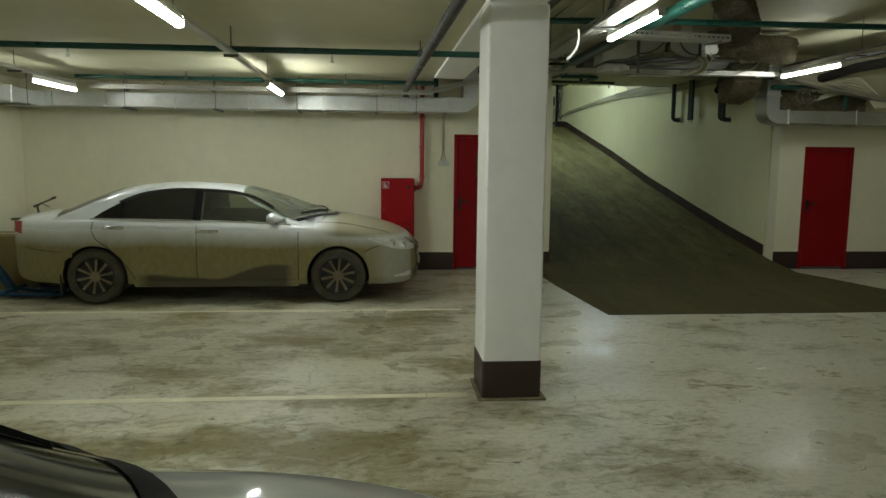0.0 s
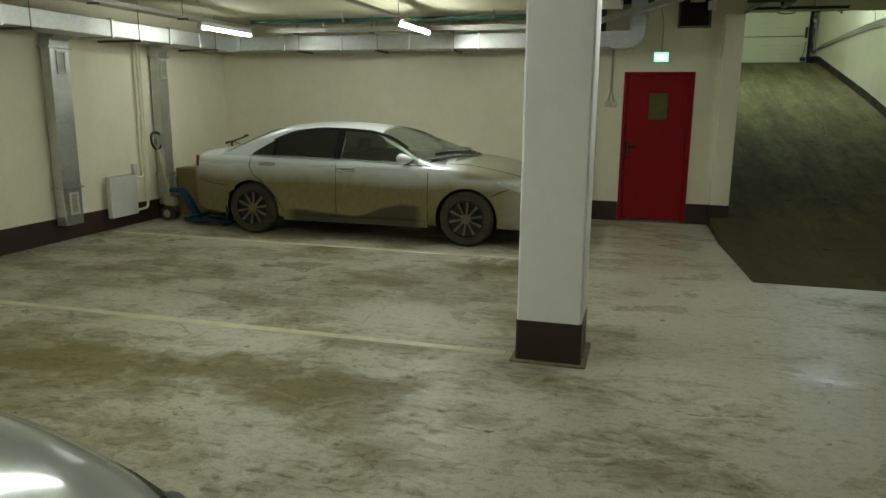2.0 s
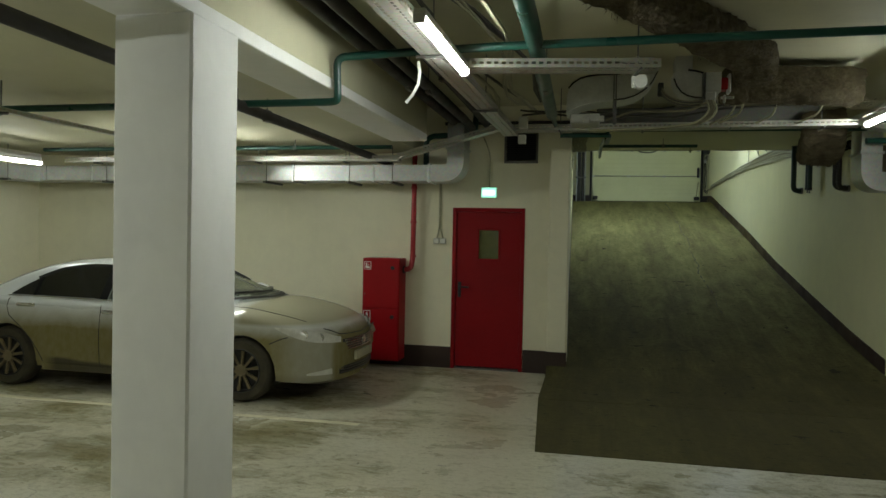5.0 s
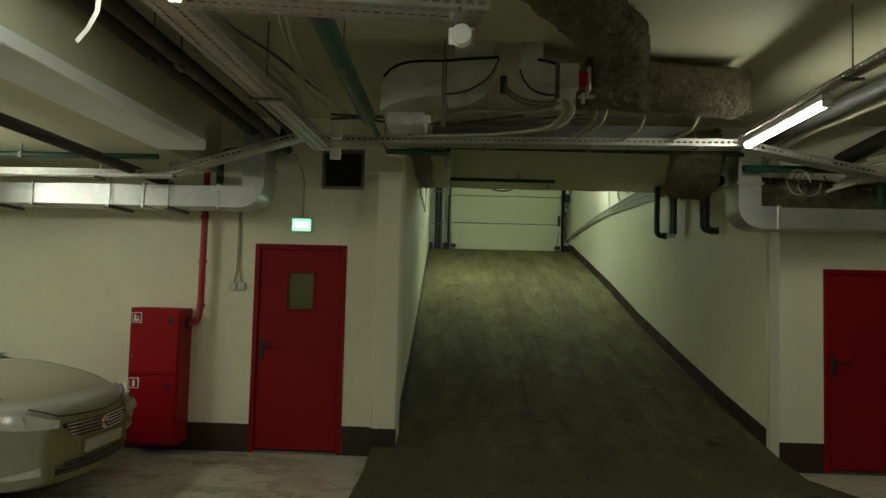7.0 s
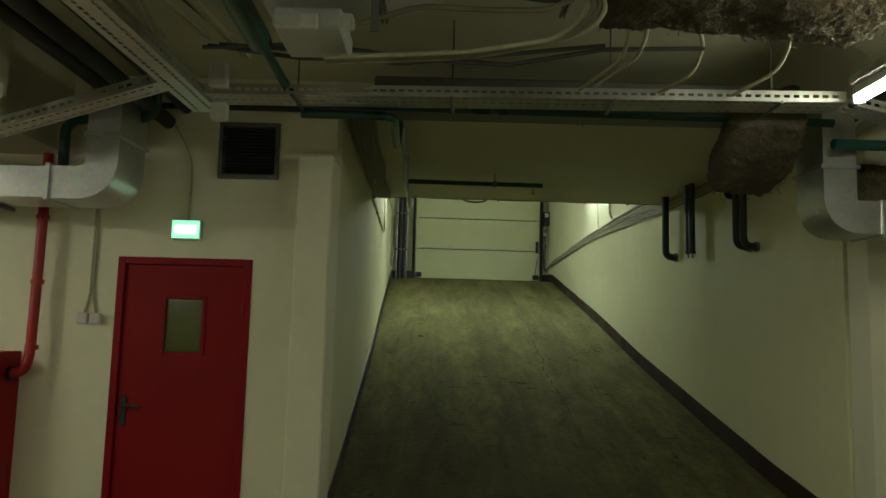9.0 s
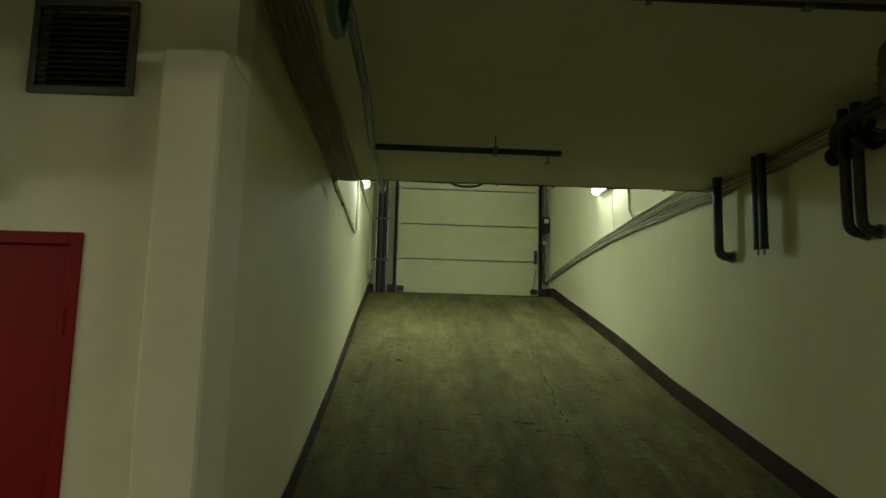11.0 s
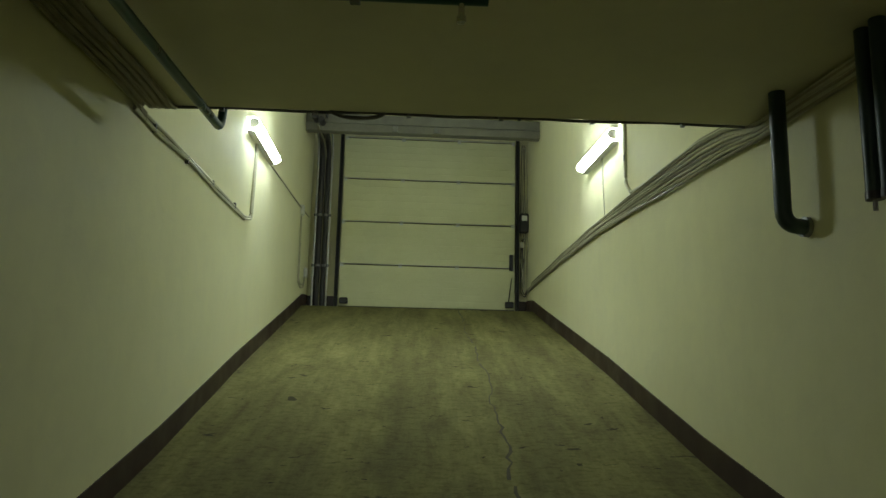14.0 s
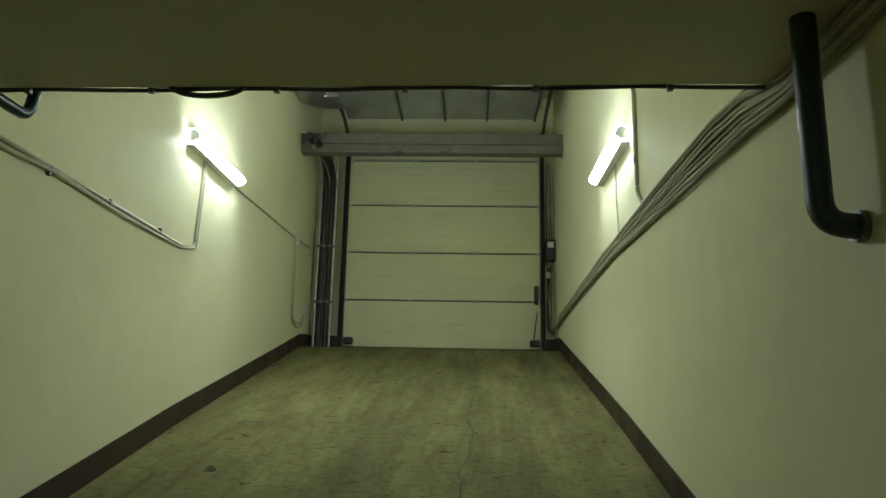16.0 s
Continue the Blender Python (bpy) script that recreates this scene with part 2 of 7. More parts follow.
def dusty_paint(name, paint, dust, low, high, amount, mud=0.0, gloss=0.16):
    """Car paint under road dust: the dust thickens towards the sills in ragged runs, and wet mud lies lowest."""
    m, nt, b = mat_base(name)
    v = coords(nt)
    sep = nt.nodes.new("ShaderNodeSeparateXYZ")
    nt.links.new(v, sep.inputs[0])
    n1, n2 = noise_tex(nt, v, 1.6, 7, 0.7, 0.2), noise_tex(nt, coords(nt, (1, 1, 0.5)), 20, 5, 0.65)
    sm = nt.nodes.new("ShaderNodeMath")
    sm.operation = "MULTIPLY_ADD"
    nt.links.new(n1, sm.inputs[0])
    sm.inputs[1].default_value = 0.18
    nt.links.new(sep.outputs[2], sm.inputs[2])
    hi = ramp_node(nt, sm.outputs[0], [(low, 1), (high, 0)])
    dirt = mix(nt, 1.0, hi, ramp_node(nt, n2, [(0.2, 0.93), (0.6, 1.0)]), "MULTIPLY")
    nose = nt.nodes.new("ShaderNodeMapRange")           # less dust along the front bumper
    nose.inputs[1].default_value, nose.inputs[2].default_value = 0.30, 0.58
    nose.inputs[3].default_value, nose.inputs[4].default_value = 1.0, 0.78
    nt.links.new(sep.outputs[0], nose.inputs[0])
    face = nt.nodes.new("ShaderNodeMapRange")           # full dust again on its front face
    face.inputs[1].default_value, face.inputs[2].default_value = 0.74, 0.88
    nt.links.new(sep.outputs[0], face.inputs[0])
    nose_dust = mix(nt, 1.0, nose.outputs[0], face.outputs[0], "LIGHTEN")
    dirt = mix(nt, 1.0, mix(nt, 1.0, dirt, nose_dust, "MULTIPLY"), amount, "MULTIPLY")
    light = mix(nt, 1.0, ramp_node(nt, n1, [(0.3, 0.03), (0.75, 0.16)]), amount, "MULTIPLY")
    dirt = mix(nt, 1.0, dirt, light, "LIGHTEN")
    bx_, bz_ = nt.nodes.new("ShaderNodeMapRange"), nt.nodes.new("ShaderNodeMapRange")   # dust settled on the bonnet
    bx_.inputs[1].default_value, bx_.inputs[2].default_value, bx_.inputs[4].default_value = -0.35, 0.0, 0.85
    bz_.inputs[1].default_value, bz_.inputs[2].default_value = 0.70, 0.80
    nt.links.new(sep.outputs[0], bx_.inputs[0])
    nt.links.new(sep.outputs[2], bz_.inputs[0])
    bonnet = mix(nt, 1.0, mix(nt, 1.0, bx_.outputs[0], bz_.outputs[0], "MULTIPLY"), amount, "MULTIPLY")
    dirt = mix(nt, 1.0, dirt, bonnet, "LIGHTEN")
    col = mix(nt, dirt, paint, dust)
    rgh = mix(nt, dirt, (gloss, gloss, gloss), (0.85, 0.85, 0.85))
    if mud:
        lowline = noise_tex(nt, coords(nt, (1.0, 0.2, 0.2)), 1.15, 1, 0.5)
        ml = nt.nodes.new("ShaderNodeMath")
        ml.operation = "MULTIPLY_ADD"
        nt.links.new(lowline, ml.inputs[0])
        ml.inputs[1].default_value = -0.22
        rise = nt.nodes.new("ShaderNodeMapRange")       # the wet edge climbs towards the front doors' hinges
        rise.interpolation_type = "SMOOTHSTEP"
        rise.inputs[1].default_value, rise.inputs[2].default_value = -1.45, -0.70
        rise.inputs[3].default_value, rise.inputs[4].default_value = -0.19, -0.36
        nt.links.new(sep.outputs[0], rise.inputs[0])
        level = nt.nodes.new("ShaderNodeMath")
        nt.links.new(sep.outputs[2], level.inputs[0])
        nt.links.new(rise.outputs[0], level.inputs[1])
        nt.links.new(level.outputs[0], ml.inputs[2])
        mm = ramp_node(nt, ml.outputs[0], [(0.0, mud), (0.03, 0)])
        doors = nt.nodes.new("ShaderNodeMapRange")      # only the doors, between the wheels, are wet
        doors.inputs[1].default_value, doors.inputs[2].default_value = -0.52, -0.62
        nt.links.new(sep.outputs[0], doors.inputs[0])
        rear = nt.nodes.new("ShaderNodeMapRange")
        rear.inputs[1].default_value, rear.inputs[2].default_value = -2.30, -2.15
        nt.links.new(sep.outputs[0], rear.inputs[0])
        mm = mix(nt, 1.0, mix(nt, 1.0, mm, doors.outputs[0], "MULTIPLY"), rear.outputs[0], "MULTIPLY")
        col = mix(nt, mm, col, (0.045, 0.04, 0.025))
    nt.links.new(col, b.inputs["Base Color"])
    nt.links.new(rgh, b.inputs["Roughness"])
    b.inputs["Metallic"].default_value = 0.12
    b.inputs["Coat Weight"].default_value = 0.4
    b.inputs["Coat Roughness"].default_value = gloss * 0.6
    bump(nt, b, n2, 0.05, 0.002)
    return m


def rock_wool():
    m, nt, b = mat_base("sprayed_fibre")
    v = world_coords(nt)
    big, fine = noise_tex(nt, v, 12, 6, 0.7), noise_tex(nt, v, 90, 4, 0.7)
    col = mix(nt, ramp_node(nt, big, [(0.3, 0), (0.75, 1)]), (0.075, 0.06, 0.032), (0.24, 0.195, 0.11))
    nt.links.new(col, b.inputs["Base Color"])
    b.inputs["Roughness"].default_value = 0.95
    bump(nt, b, mix(nt, 0.5, big, fine), 1.0, 0.06)
    return m


def galvanised(name, c1, c2, rough=(0.22, 0.42)):
    m, nt, b = mat_base(name)
    v = world_coords(nt)
    vor = nt.nodes.new("ShaderNodeTexVoronoi")
    vor.inputs["Scale"].default_value = 45
    nt.links.new(v, vor.inputs["Vector"])
    big, dent = noise_tex(nt, v, 2.5, 5, 0.6), noise_tex(nt, world_coords(nt, (1, 1, 1)), 3.5, 2)
    col = mix(nt, ramp_node(nt, big, [(0.3, 0), (0.7, 1)]), c1, c2)
    col = mix(nt, 0.15, col, vor.outputs["Color"], "MULTIPLY")
    nt.links.new(col, b.inputs["Base Color"])
    nt.links.new(ramp_node(nt, big, [(0.3, rough[0]), (0.7, rough[1])]), b.inputs["Roughness"])
    b.inputs["Metallic"].default_value = 0.9
    bump(nt, b, dent, 0.35, 0.03)
    return m


def thin_glass(name, tint, gloss, film):
    """A single car pane: tinted see-through, a mirror sheen and a film of dust."""
    m, nt, b = mat_base(name)
    clear = node(nt, "ShaderNodeBsdfTransparent", Color=(*tint, 1))
    shine = node(nt, "ShaderNodeBsdfGlossy", Roughness=0.04)
    dust = node(nt, "ShaderNodeBsdfDiffuse", Color=(0.30, 0.30, 0.24, 1))
    n = noise_tex(nt, coords(nt), 3.0, 6, 0.65)
    m1, m2 = node(nt, "ShaderNodeMixShader"), node(nt, "ShaderNodeMixShader")
    m1.inputs[0].default_value = gloss
    nt.links.new(clear.outputs[0], m1.inputs[1])
    nt.links.new(shine.outputs[0], m1.inputs[2])
    nt.links.new(ramp_node(nt, n, [(0.3, film * 0.5), (0.7, film)]), m2.inputs[0])
    nt.links.new(m1.outputs[0], m2.inputs[1])
    nt.links.new(dust.outputs[0], m2.inputs[2])
    nt.links.new(m2.outputs[0], nt.nodes["Material Output"].inputs[0])
    return m


M_WALL = plaster("cream_plaster", (0.78, 0.75, 0.565), (0.83, 0.80, 0.615))
# ramp walls: the dim ramp's olive cast is put into the paint
M_WALLRAMP = plaster("olive_ramp_plaster", (0.70, 0.68, 0.425), (0.74, 0.72, 0.465))
M_COLUMN = plaster("white_column_paint", (0.87, 0.87, 0.85), (0.90, 0.90, 0.88))
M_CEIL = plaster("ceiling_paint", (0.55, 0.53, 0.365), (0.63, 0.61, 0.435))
M_SKIRT = surface("dark_brown_skirting_paint", (0.030, 0.015, 0.011), (0.044, 0.024, 0.018), (0.35, 0.6), scale=2.5, fine=70)
M_FLOOR = floor_concrete()
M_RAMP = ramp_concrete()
M_LINE = surface("worn_road_paint", (0.82, 0.79, 0.60), (0.62, 0.595, 0.45), (0.55, 0.75), scale=5, fine=40)
M_RED = surface("red_door_enamel", (0.24, 0.003, 0.007), (0.29, 0.004, 0.008), (0.4, 0.55), scale=1.6, fine=90, bump_s=0.05, spec=0.2)
M_REDBOX = surface("red_cabinet_enamel", (0.30, 0.004, 0.008), (0.35, 0.005, 0.009), (0.4, 0.5), scale=2, fine=90, bump_s=0.05, spec=0.2)
M_GALV = galvanised("galvanised_sheet", (0.50, 0.51, 0.49), (0.66, 0.67, 0.65), (0.30, 0.50))
M_TRAY = galvanised("galvanised_tray", (0.52, 0.51, 0.46), (0.64, 0.63, 0.57), (0.35, 0.5))
M_STEEL = galvanised("dull_steel", (0.16, 0.16, 0.15), (0.24, 0.24, 0.22), (0.4, 0.6))
M_GREENPIPE = surface("green_pipe_paint", (0.006, 0.048, 0.035), (0.010, 0.066, 0.049), (0.25, 0.4), scale=4, bump_s=0.05)
M_DARKPIPE = surface("dark_pipe_lagging", (0.018, 0.017, 0.016), (0.035, 0.032, 0.028), (0.45, 0.7), scale=6)
M_HOOKGREEN = surface("dark_green_lagging", (0.010, 0.028, 0.024), (0.018, 0.042, 0.036), (0.35, 0.55), scale=6)
M_REDPIPE = surface("red_pipe_paint", (0.36, 0.01, 0.014), (0.42, 0.016, 0.02), (0.3, 0.4), scale=4, bump_s=0.05)
M_CABLE = surface("grey_cable_sheath", (0.38, 0.365, 0.24), (0.50, 0.48, 0.33), (0.5, 0.65), scale=8, bump_s=0.05)
M_CABLEBROWN = surface("brown_grey_cable_sheath", (0.19, 0.175, 0.11), (0.29, 0.265, 0.175), (0.5, 0.65), scale=8, bump_s=0.05)
M_CABLEDARK = surface("dark_cable_sheath", (0.05, 0.048, 0.04), (0.09, 0.085, 0.07), (0.5, 0.65), scale=8, bump_s=0.05)
M_PLASTIC = surface("white_plastic", (0.62, 0.62, 0.57), (0.70, 0.70, 0.65), (0.4, 0.5), scale=6, bump_s=0.03)
M_BLACK = surface("black_plastic", (0.012, 0.012, 0.012), (0.022, 0.022, 0.021), (0.4, 0.6), scale=8)
M_RUBBER = surface("dusty_tyre_rubber", (0.034, 0.03, 0.02), (0.08, 0.07, 0.043), (0.75, 0.9), scale=7)
M_RIM = surface("dusty_alloy", (0.15, 0.122, 0.066), (0.23, 0.19, 0.11), (0.5, 0.7), metal=0.2, scale=9)
M_CHROME = galvanised("chrome_trim", (0.7, 0.7, 0.69), (0.8, 0.8, 0.79), (0.1, 0.2))
M_TINT = surface("dusty_tinted_glass", (0.010, 0.011, 0.010), (0.020, 0.020, 0.016), (0.06, 0.16), scale=3, fine=30, bump_s=0.0, spec=0.6)
M_CLEARSCREEN = thin_glass("dusty_clear_windscreen", (0.62, 0.68, 0.62), 0.12, 0.30)
M_CLEARSIDE = thin_glass("clear_side_pane", (0.50, 0.54, 0.48), 0.08, 0.08)
M_TAIL = surface("tail_lamp_red", (0.42, 0.012, 0.012), (0.34, 0.01, 0.01), (0.1, 0.2), scale=9, bump_s=0.02)
M_LENS = surface("hazy_headlamp_lens", (0.60, 0.60, 0.54), (0.76, 0.76, 0.70), (0.12, 0.25), scale=16, spec=0.7)
M_BLUE = surface("blue_enamel", (0.008, 0.045, 0.10), (0.012, 0.065, 0.13), (0.35, 0.5), scale=6)
M_CARD = surface("brown_cardboard", (0.22, 0.17, 0.06), (0.28, 0.215, 0.085), (0.7, 0.85), scale=4)
M_GATE = surface("pale_gate_panel", (0.57, 0.575, 0.33), (0.63, 0.635, 0.38), (0.4, 0.55), scale=2.0, fine=80, bump_s=0.05)
M_WOOL = rock_wool()
# greenish light from beyond the door glass is put into this colour
M_PANE = surface("wired_door_pane", (0.085, 0.095, 0.028), (0.13, 0.14, 0.045), (0.06, 0.12), scale=3, bump_s=0.0, spec=0.7)
M_WHITEMARK = surface("white_sticker", (0.75, 0.75, 0.72), (0.8, 0.8, 0.78), (0.4, 0.5), bump_s=0.0)
M_TUBE = glow("fluorescent_tube", (0.95, 1.0, 0.91), TUBE_POWER)
# for the extra tube added south of the view
M_TUBEUNSEEN = glow("fluorescent_tube_unseen", (0.95, 1.0, 0.91), TUBE_POWER * 0.95)
# tube strengths set apart only to balance brightness across the garage
M_TUBEMID = glow("fluorescent_tube_mid", (0.95, 1.0, 0.91), TUBE_POWER * 0.72)
M_TUBEDIM = glow("fluorescent_tube_dim", (0.95, 1.0, 0.91), TUBE_POWER * 0.62)
M_TUBELOW = glow("fluorescent_tube_low", (0.95, 1.0, 0.91), TUBE_POWER * 0.28)
M_BULK = glow("bulkhead_diffuser", (0.83, 1.0, 1.16), WALL_LAMP_POWER)
M_SIGN = glow("exit_sign_face", (0.25, 1.0, 0.62), SIGN_POWER)
M_SIGNTXT = glow("exit_sign_letters", (0.95, 1.0, 0.97), SIGN_POWER * 1.3)
M_CARPAINT = dusty_paint("dusty_silver_paint", (0.80, 0.84, 0.90), (0.205, 0.174, 0.050), 0.74, 1.05, 0.98, mud=0.85)
M_CARWHITE = dusty_paint("pearl_white_paint", (0.45, 0.47, 0.46), (0.36, 0.35, 0.28), 0.45, 1.0, 0.14, gloss=0.03)
M_SCREENDARK = surface("shaded_windscreen", (0.016, 0.016, 0.010), (0.040, 0.040, 0.026), (0.06, 0.14), scale=2.5, fine=30, bump_s=0.0, spec=0.22)
M_DULLGALV = surface("dusty_dull_zinc", (0.48, 0.485, 0.45), (0.66, 0.665, 0.62), (0.32, 0.5), metal=0.3, scale=4, fine=40)
M_BEAM = surface("grey_beam_paint", (0.11, 0.11, 0.08), (0.17, 0.165, 0.12), (0.5, 0.65), scale=5)
M_CRACK = surface("dirty_crack_filler", (0.045, 0.042, 0.02), (0.075, 0.07, 0.034), (0.8, 0.9), scale=14)
M_MATTBLACK = surface("matt_black_rubber", (0.005, 0.005, 0.005), (0.009, 0.009, 0.008), (0.7, 0.9), scale=9, spec=0.12)
M_SIDEGLASS = surface("clear_side_glass", (0.035, 0.042, 0.034), (0.075, 0.082, 0.066), (0.05, 0.12), scale=2.2, fine=30, bump_s=0.0, spec=0.6)
M_MORTAR = surface("crumbling_brown_mortar", (0.13, 0.105, 0.05), (0.30, 0.255, 0.15), (0.8, 0.95), scale=12, fine=90, bump_s=0.6, bump_d=0.02)
M_JOINT = surface("dark_gate_joint", (0.022, 0.022, 0.018), (0.04, 0.04, 0.033), (0.5, 0.6), scale=9)


# ---- building helpers ----
def mesh_ob(name, bm, material, smooth=False):
    me = bpy.data.meshes.new(name)
    bm.normal_update()
    bm.to_mesh(me)
    bm.free()
    me.materials.append(material)
    if smooth:
        me.polygons.foreach_set("use_smooth", [True] * len(me.polygons))
        me.set_sharp_from_angle(angle=radians(40))
    return new(name, me)


def part(name, bm, material, parent, label="", smooth=False):
    ob = mesh_ob(name, bm, material, smooth)
    ob.parent = parent
    if label:
        ob["label"] = label
    return ob


def thing(name, label, category, m=None, group="", kind=""):
    ob = new(name)
    ob.empty_display_size = 0.1
    if m is not None:
        ob.matrix_world = m
    return tagged(ob, label, category, group, kind)


def struct(name, bm, material, label, m=None, smooth=False, category="structure"):
    ob = mesh_ob(name, bm, material, smooth)
    if m is not None:
        ob.matrix_world = m
    return tagged(ob, label, category, kind="structure")


def box(bm, x0, x1, y0, y1, z0, z1, bevel=0.0, seg=1):
    r = bmesh.ops.create_cube(bm, size=1.0)
    vs = r["verts"]
    bmesh.ops.transform(bm, matrix=Matrix.Translation(((x0 + x1) / 2, (y0 + y1) / 2, (z0 + z1) / 2)) @ Matrix.Diagonal((x1 - x0, y1 - y0, z1 - z0, 1)), verts=vs)
    if bevel:
        es = list({e for v in vs for e in v.link_edges})
        bmesh.ops.bevel(bm, geom=es, offset=bevel, segments=seg, affect="EDGES", profile=0.6)
    return bm


def boxed(*a, **k):
    return box(bmesh.new(), *a, **k)


def fillet(points, r, n=5):
    """A path with its corners rounded."""
    pts = [Vector(p) for p in points]
    out = [pts[0]]
    for a, b, c in zip(pts, pts[1:], pts[2:]):
        u, w = (a - b), (c - b)
        k = min(r, u.length * 0.48, w.length * 0.48)
        p, q = b + u.normalized() * k, b + w.normalized() * k
        for i in range(n + 1):
            s = i / n
            out.append(p * (1 - s) ** 2 + b * 2 * s * (1 - s) + q * s * s)
    out.append(pts[-1])
    return out


def sweep(bm, points, section, up=(0, 0, 1), cap=True):
    """Sweeps a closed section of (across, up) offsets along a path."""
    pts = [Vector(p) for p in points]
    rings = []
    ref = Vector(up)
    for i, p in enumerate(pts):
        d = (pts[min(i + 1, len(pts) - 1)] - pts[max(i - 1, 0)]).normalized()
        side = d.cross(ref)
        if side.length < 0.1:
            side = d.cross(Vector((0, 1, 0.01)))
        side.normalize()
        u = side.cross(d).normalized()
        ref = u if len(section) > 6 else Vector(up)
        rings.append([bm.verts.new(p + side * a + u * b) for a, b in section])
    for r0, r1 in zip(rings, rings[1:]):
        for j in range(len(section)):
            k = (j + 1) % len(section)
            bm.faces.new((r0[j], r0[k], r1[k], r1[j]))
    if cap:
        bm.faces.new(rings[0][::-1])
        bm.faces.new(rings[-1])
    return bm


def circle(r, n=10):
    return [(r * math.cos(2 * math.pi * i / n), r * math.sin(2 * math.pi * i / n)) for i in range(n)]


def tube(bm, points, r, n=10, bend=0.0):
    return sweep(bm, fillet(points, bend) if bend else points, circle(r, n))


def rod(p, q, r, n=10):
    return tube(bmesh.new(), [p, q], r, n)


def rect(w, h):
    return [(-w / 2, -h / 2), (w / 2, -h / 2), (w / 2, h / 2), (-w / 2, h / 2)]


def quad_sheet(bm, corners, nx=1, ny=1):
    a, b, c, d = [Vector(p) for p in corners]
    g = [[bm.verts.new((a * (1 - i / nx) + b * i / nx) * (1 - j / ny) + (d * (1 - i / nx) + c * i / nx) * j / ny) for i in range(nx + 1)] for j in range(ny + 1)]
    for j in range(ny):
        for i in range(nx):
            bm.faces.new((g[j][i], g[j][i + 1], g[j + 1][i + 1], g[j + 1][i]))
    return bm


def extrude_poly(bm, poly, depth):
    """A prism: polygon (list of 3D points, one plane) pushed by depth."""
    d = Vector(depth)
    lo = [bm.verts.new(Vector(p)) for p in poly]
    hi = [bm.verts.new(Vector(p) + d) for p in poly]
    bm.faces.new(lo[::-1])
    bm.faces.new(hi)
    n = len(poly)
    for i in range(n):
        bm.faces.new((lo[i], lo[(i + 1) % n], hi[(i + 1) % n], hi[i]))
    bmesh.ops.recalc_face_normals(bm, faces=bm.faces[:])
    return bm


def wall_with_holes(bm, x0, x1, z0, z1, y0, y1, holes):
    """A wall along x with rectangular openings (hx0, hx1, hz0, hz1)."""
    xs = sorted({x0, x1, *[h[0] for h in holes], *[h[1] for h in holes]})
    zs = sorted({z0, z1, *[h[2] for h in holes], *[h[3] for h in holes]})
    vs = {}

    def vert(x, y, z):
        if (x, y, z) not in vs:
            vs[(x, y, z)] = bm.verts.new((x, y, z))
        return vs[(x, y, z)]

    solid = lambda i, j: 0 <= i < len(xs) - 1 and 0 <= j < len(zs) - 1 and not any(h[0] <= xs[i] < h[1] and h[2] <= zs[j] < h[3] for h in holes)
    for i in range(len(xs) - 1):
        for j in range(len(zs) - 1):
            if not solid(i, j):
                continue
            a, b, c, d = xs[i], xs[i + 1], zs[j], zs[j + 1]
            bm.faces.new([vert(*p) for p in ((a, y0, c), (b, y0, c), (b, y0, d), (a, y0, d))])
            bm.faces.new([vert(*p) for p in ((b, y1, c), (a, y1, c), (a, y1, d), (b, y1, d))])
            for ok, ps in ((solid(i - 1, j), ((a, y1, c), (a, y0, c), (a, y0, d), (a, y1, d))), (solid(i + 1, j), ((b, y0, c), (b, y1, c), (b, y1, d), (b, y0, d))),
                           (solid(i, j - 1), ((a, y1, c), (b, y1, c), (b, y0, c), (a, y0, c))), (solid(i, j + 1), ((a, y0, d), (b, y0, d), (b, y1, d), (a, y1, d)))):
                if not ok:
                    bm.faces.new([vert(*p) for p in ps])
    return bm


# ---- the plan ----
WEST, NORTH, SOUTH, EAST = -5.27, 9.795, -9.0, 11.5
BAY_CEIL, HALL_CEIL, SOFFIT = 2.77, 3.36, 3.262
RAMP = pose(2.43, 9.70, 0, 0, 0, 2.15)      # ramp's own frame: x across from the left wall, y up the ramp
RW = 3.69                                    # clear width of the ramp
GATE_Y = 11.88
SOFFIT_WEST, SOFFIT_EAST = 4.10, 4.03                          # the soffit ends square to the hall, so skew to the ramp
PROFILE = [(-1.35, 0.0075), (-0.9, 0.03), (-0.05, 0.13), (1.3, 0.38), (2.8, 0.70), (5.0, 1.185), (7.2, 1.745), (8.6, 2.065), (10.5, 2.50), (11.4, 2.715), (11.85, 2.755), (13.2, 2.76)]


def ramp_z(y):
    for (a, za), (b, zb) in zip(PROFILE, PROFILE[1:]):
        if y <= b:
            return za + (zb - za) * max(0.0, (y - a) / (b - a))
    return PROFILE[-1][1]


# floor
struct("floor", boxed(WEST - 0.2, EAST + 0.2, SOUTH - 0.2, NORTH + 0.2, -0.25, 0.0), M_FLOOR, "pale worn concrete garage floor with dirty wet streaks", category="floor")
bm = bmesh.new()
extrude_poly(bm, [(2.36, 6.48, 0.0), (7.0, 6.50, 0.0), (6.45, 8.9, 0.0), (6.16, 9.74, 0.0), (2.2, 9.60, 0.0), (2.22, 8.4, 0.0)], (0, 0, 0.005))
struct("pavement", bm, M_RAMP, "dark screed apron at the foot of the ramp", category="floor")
bm = bmesh.new()
ys = sorted({p[0] for p in PROFILE} | {i * 0.3 - 0.9 for i in range(46)})
ys = [y for y in ys if y <= 13.2]
def cross_fall(y):
    """The slab lies a little lower on its west edge half-way up."""
    return -0.02 * max(0.0, math.sin(math.pi * min(1.0, max(0.0, (y - 1.0) / 10.4))))


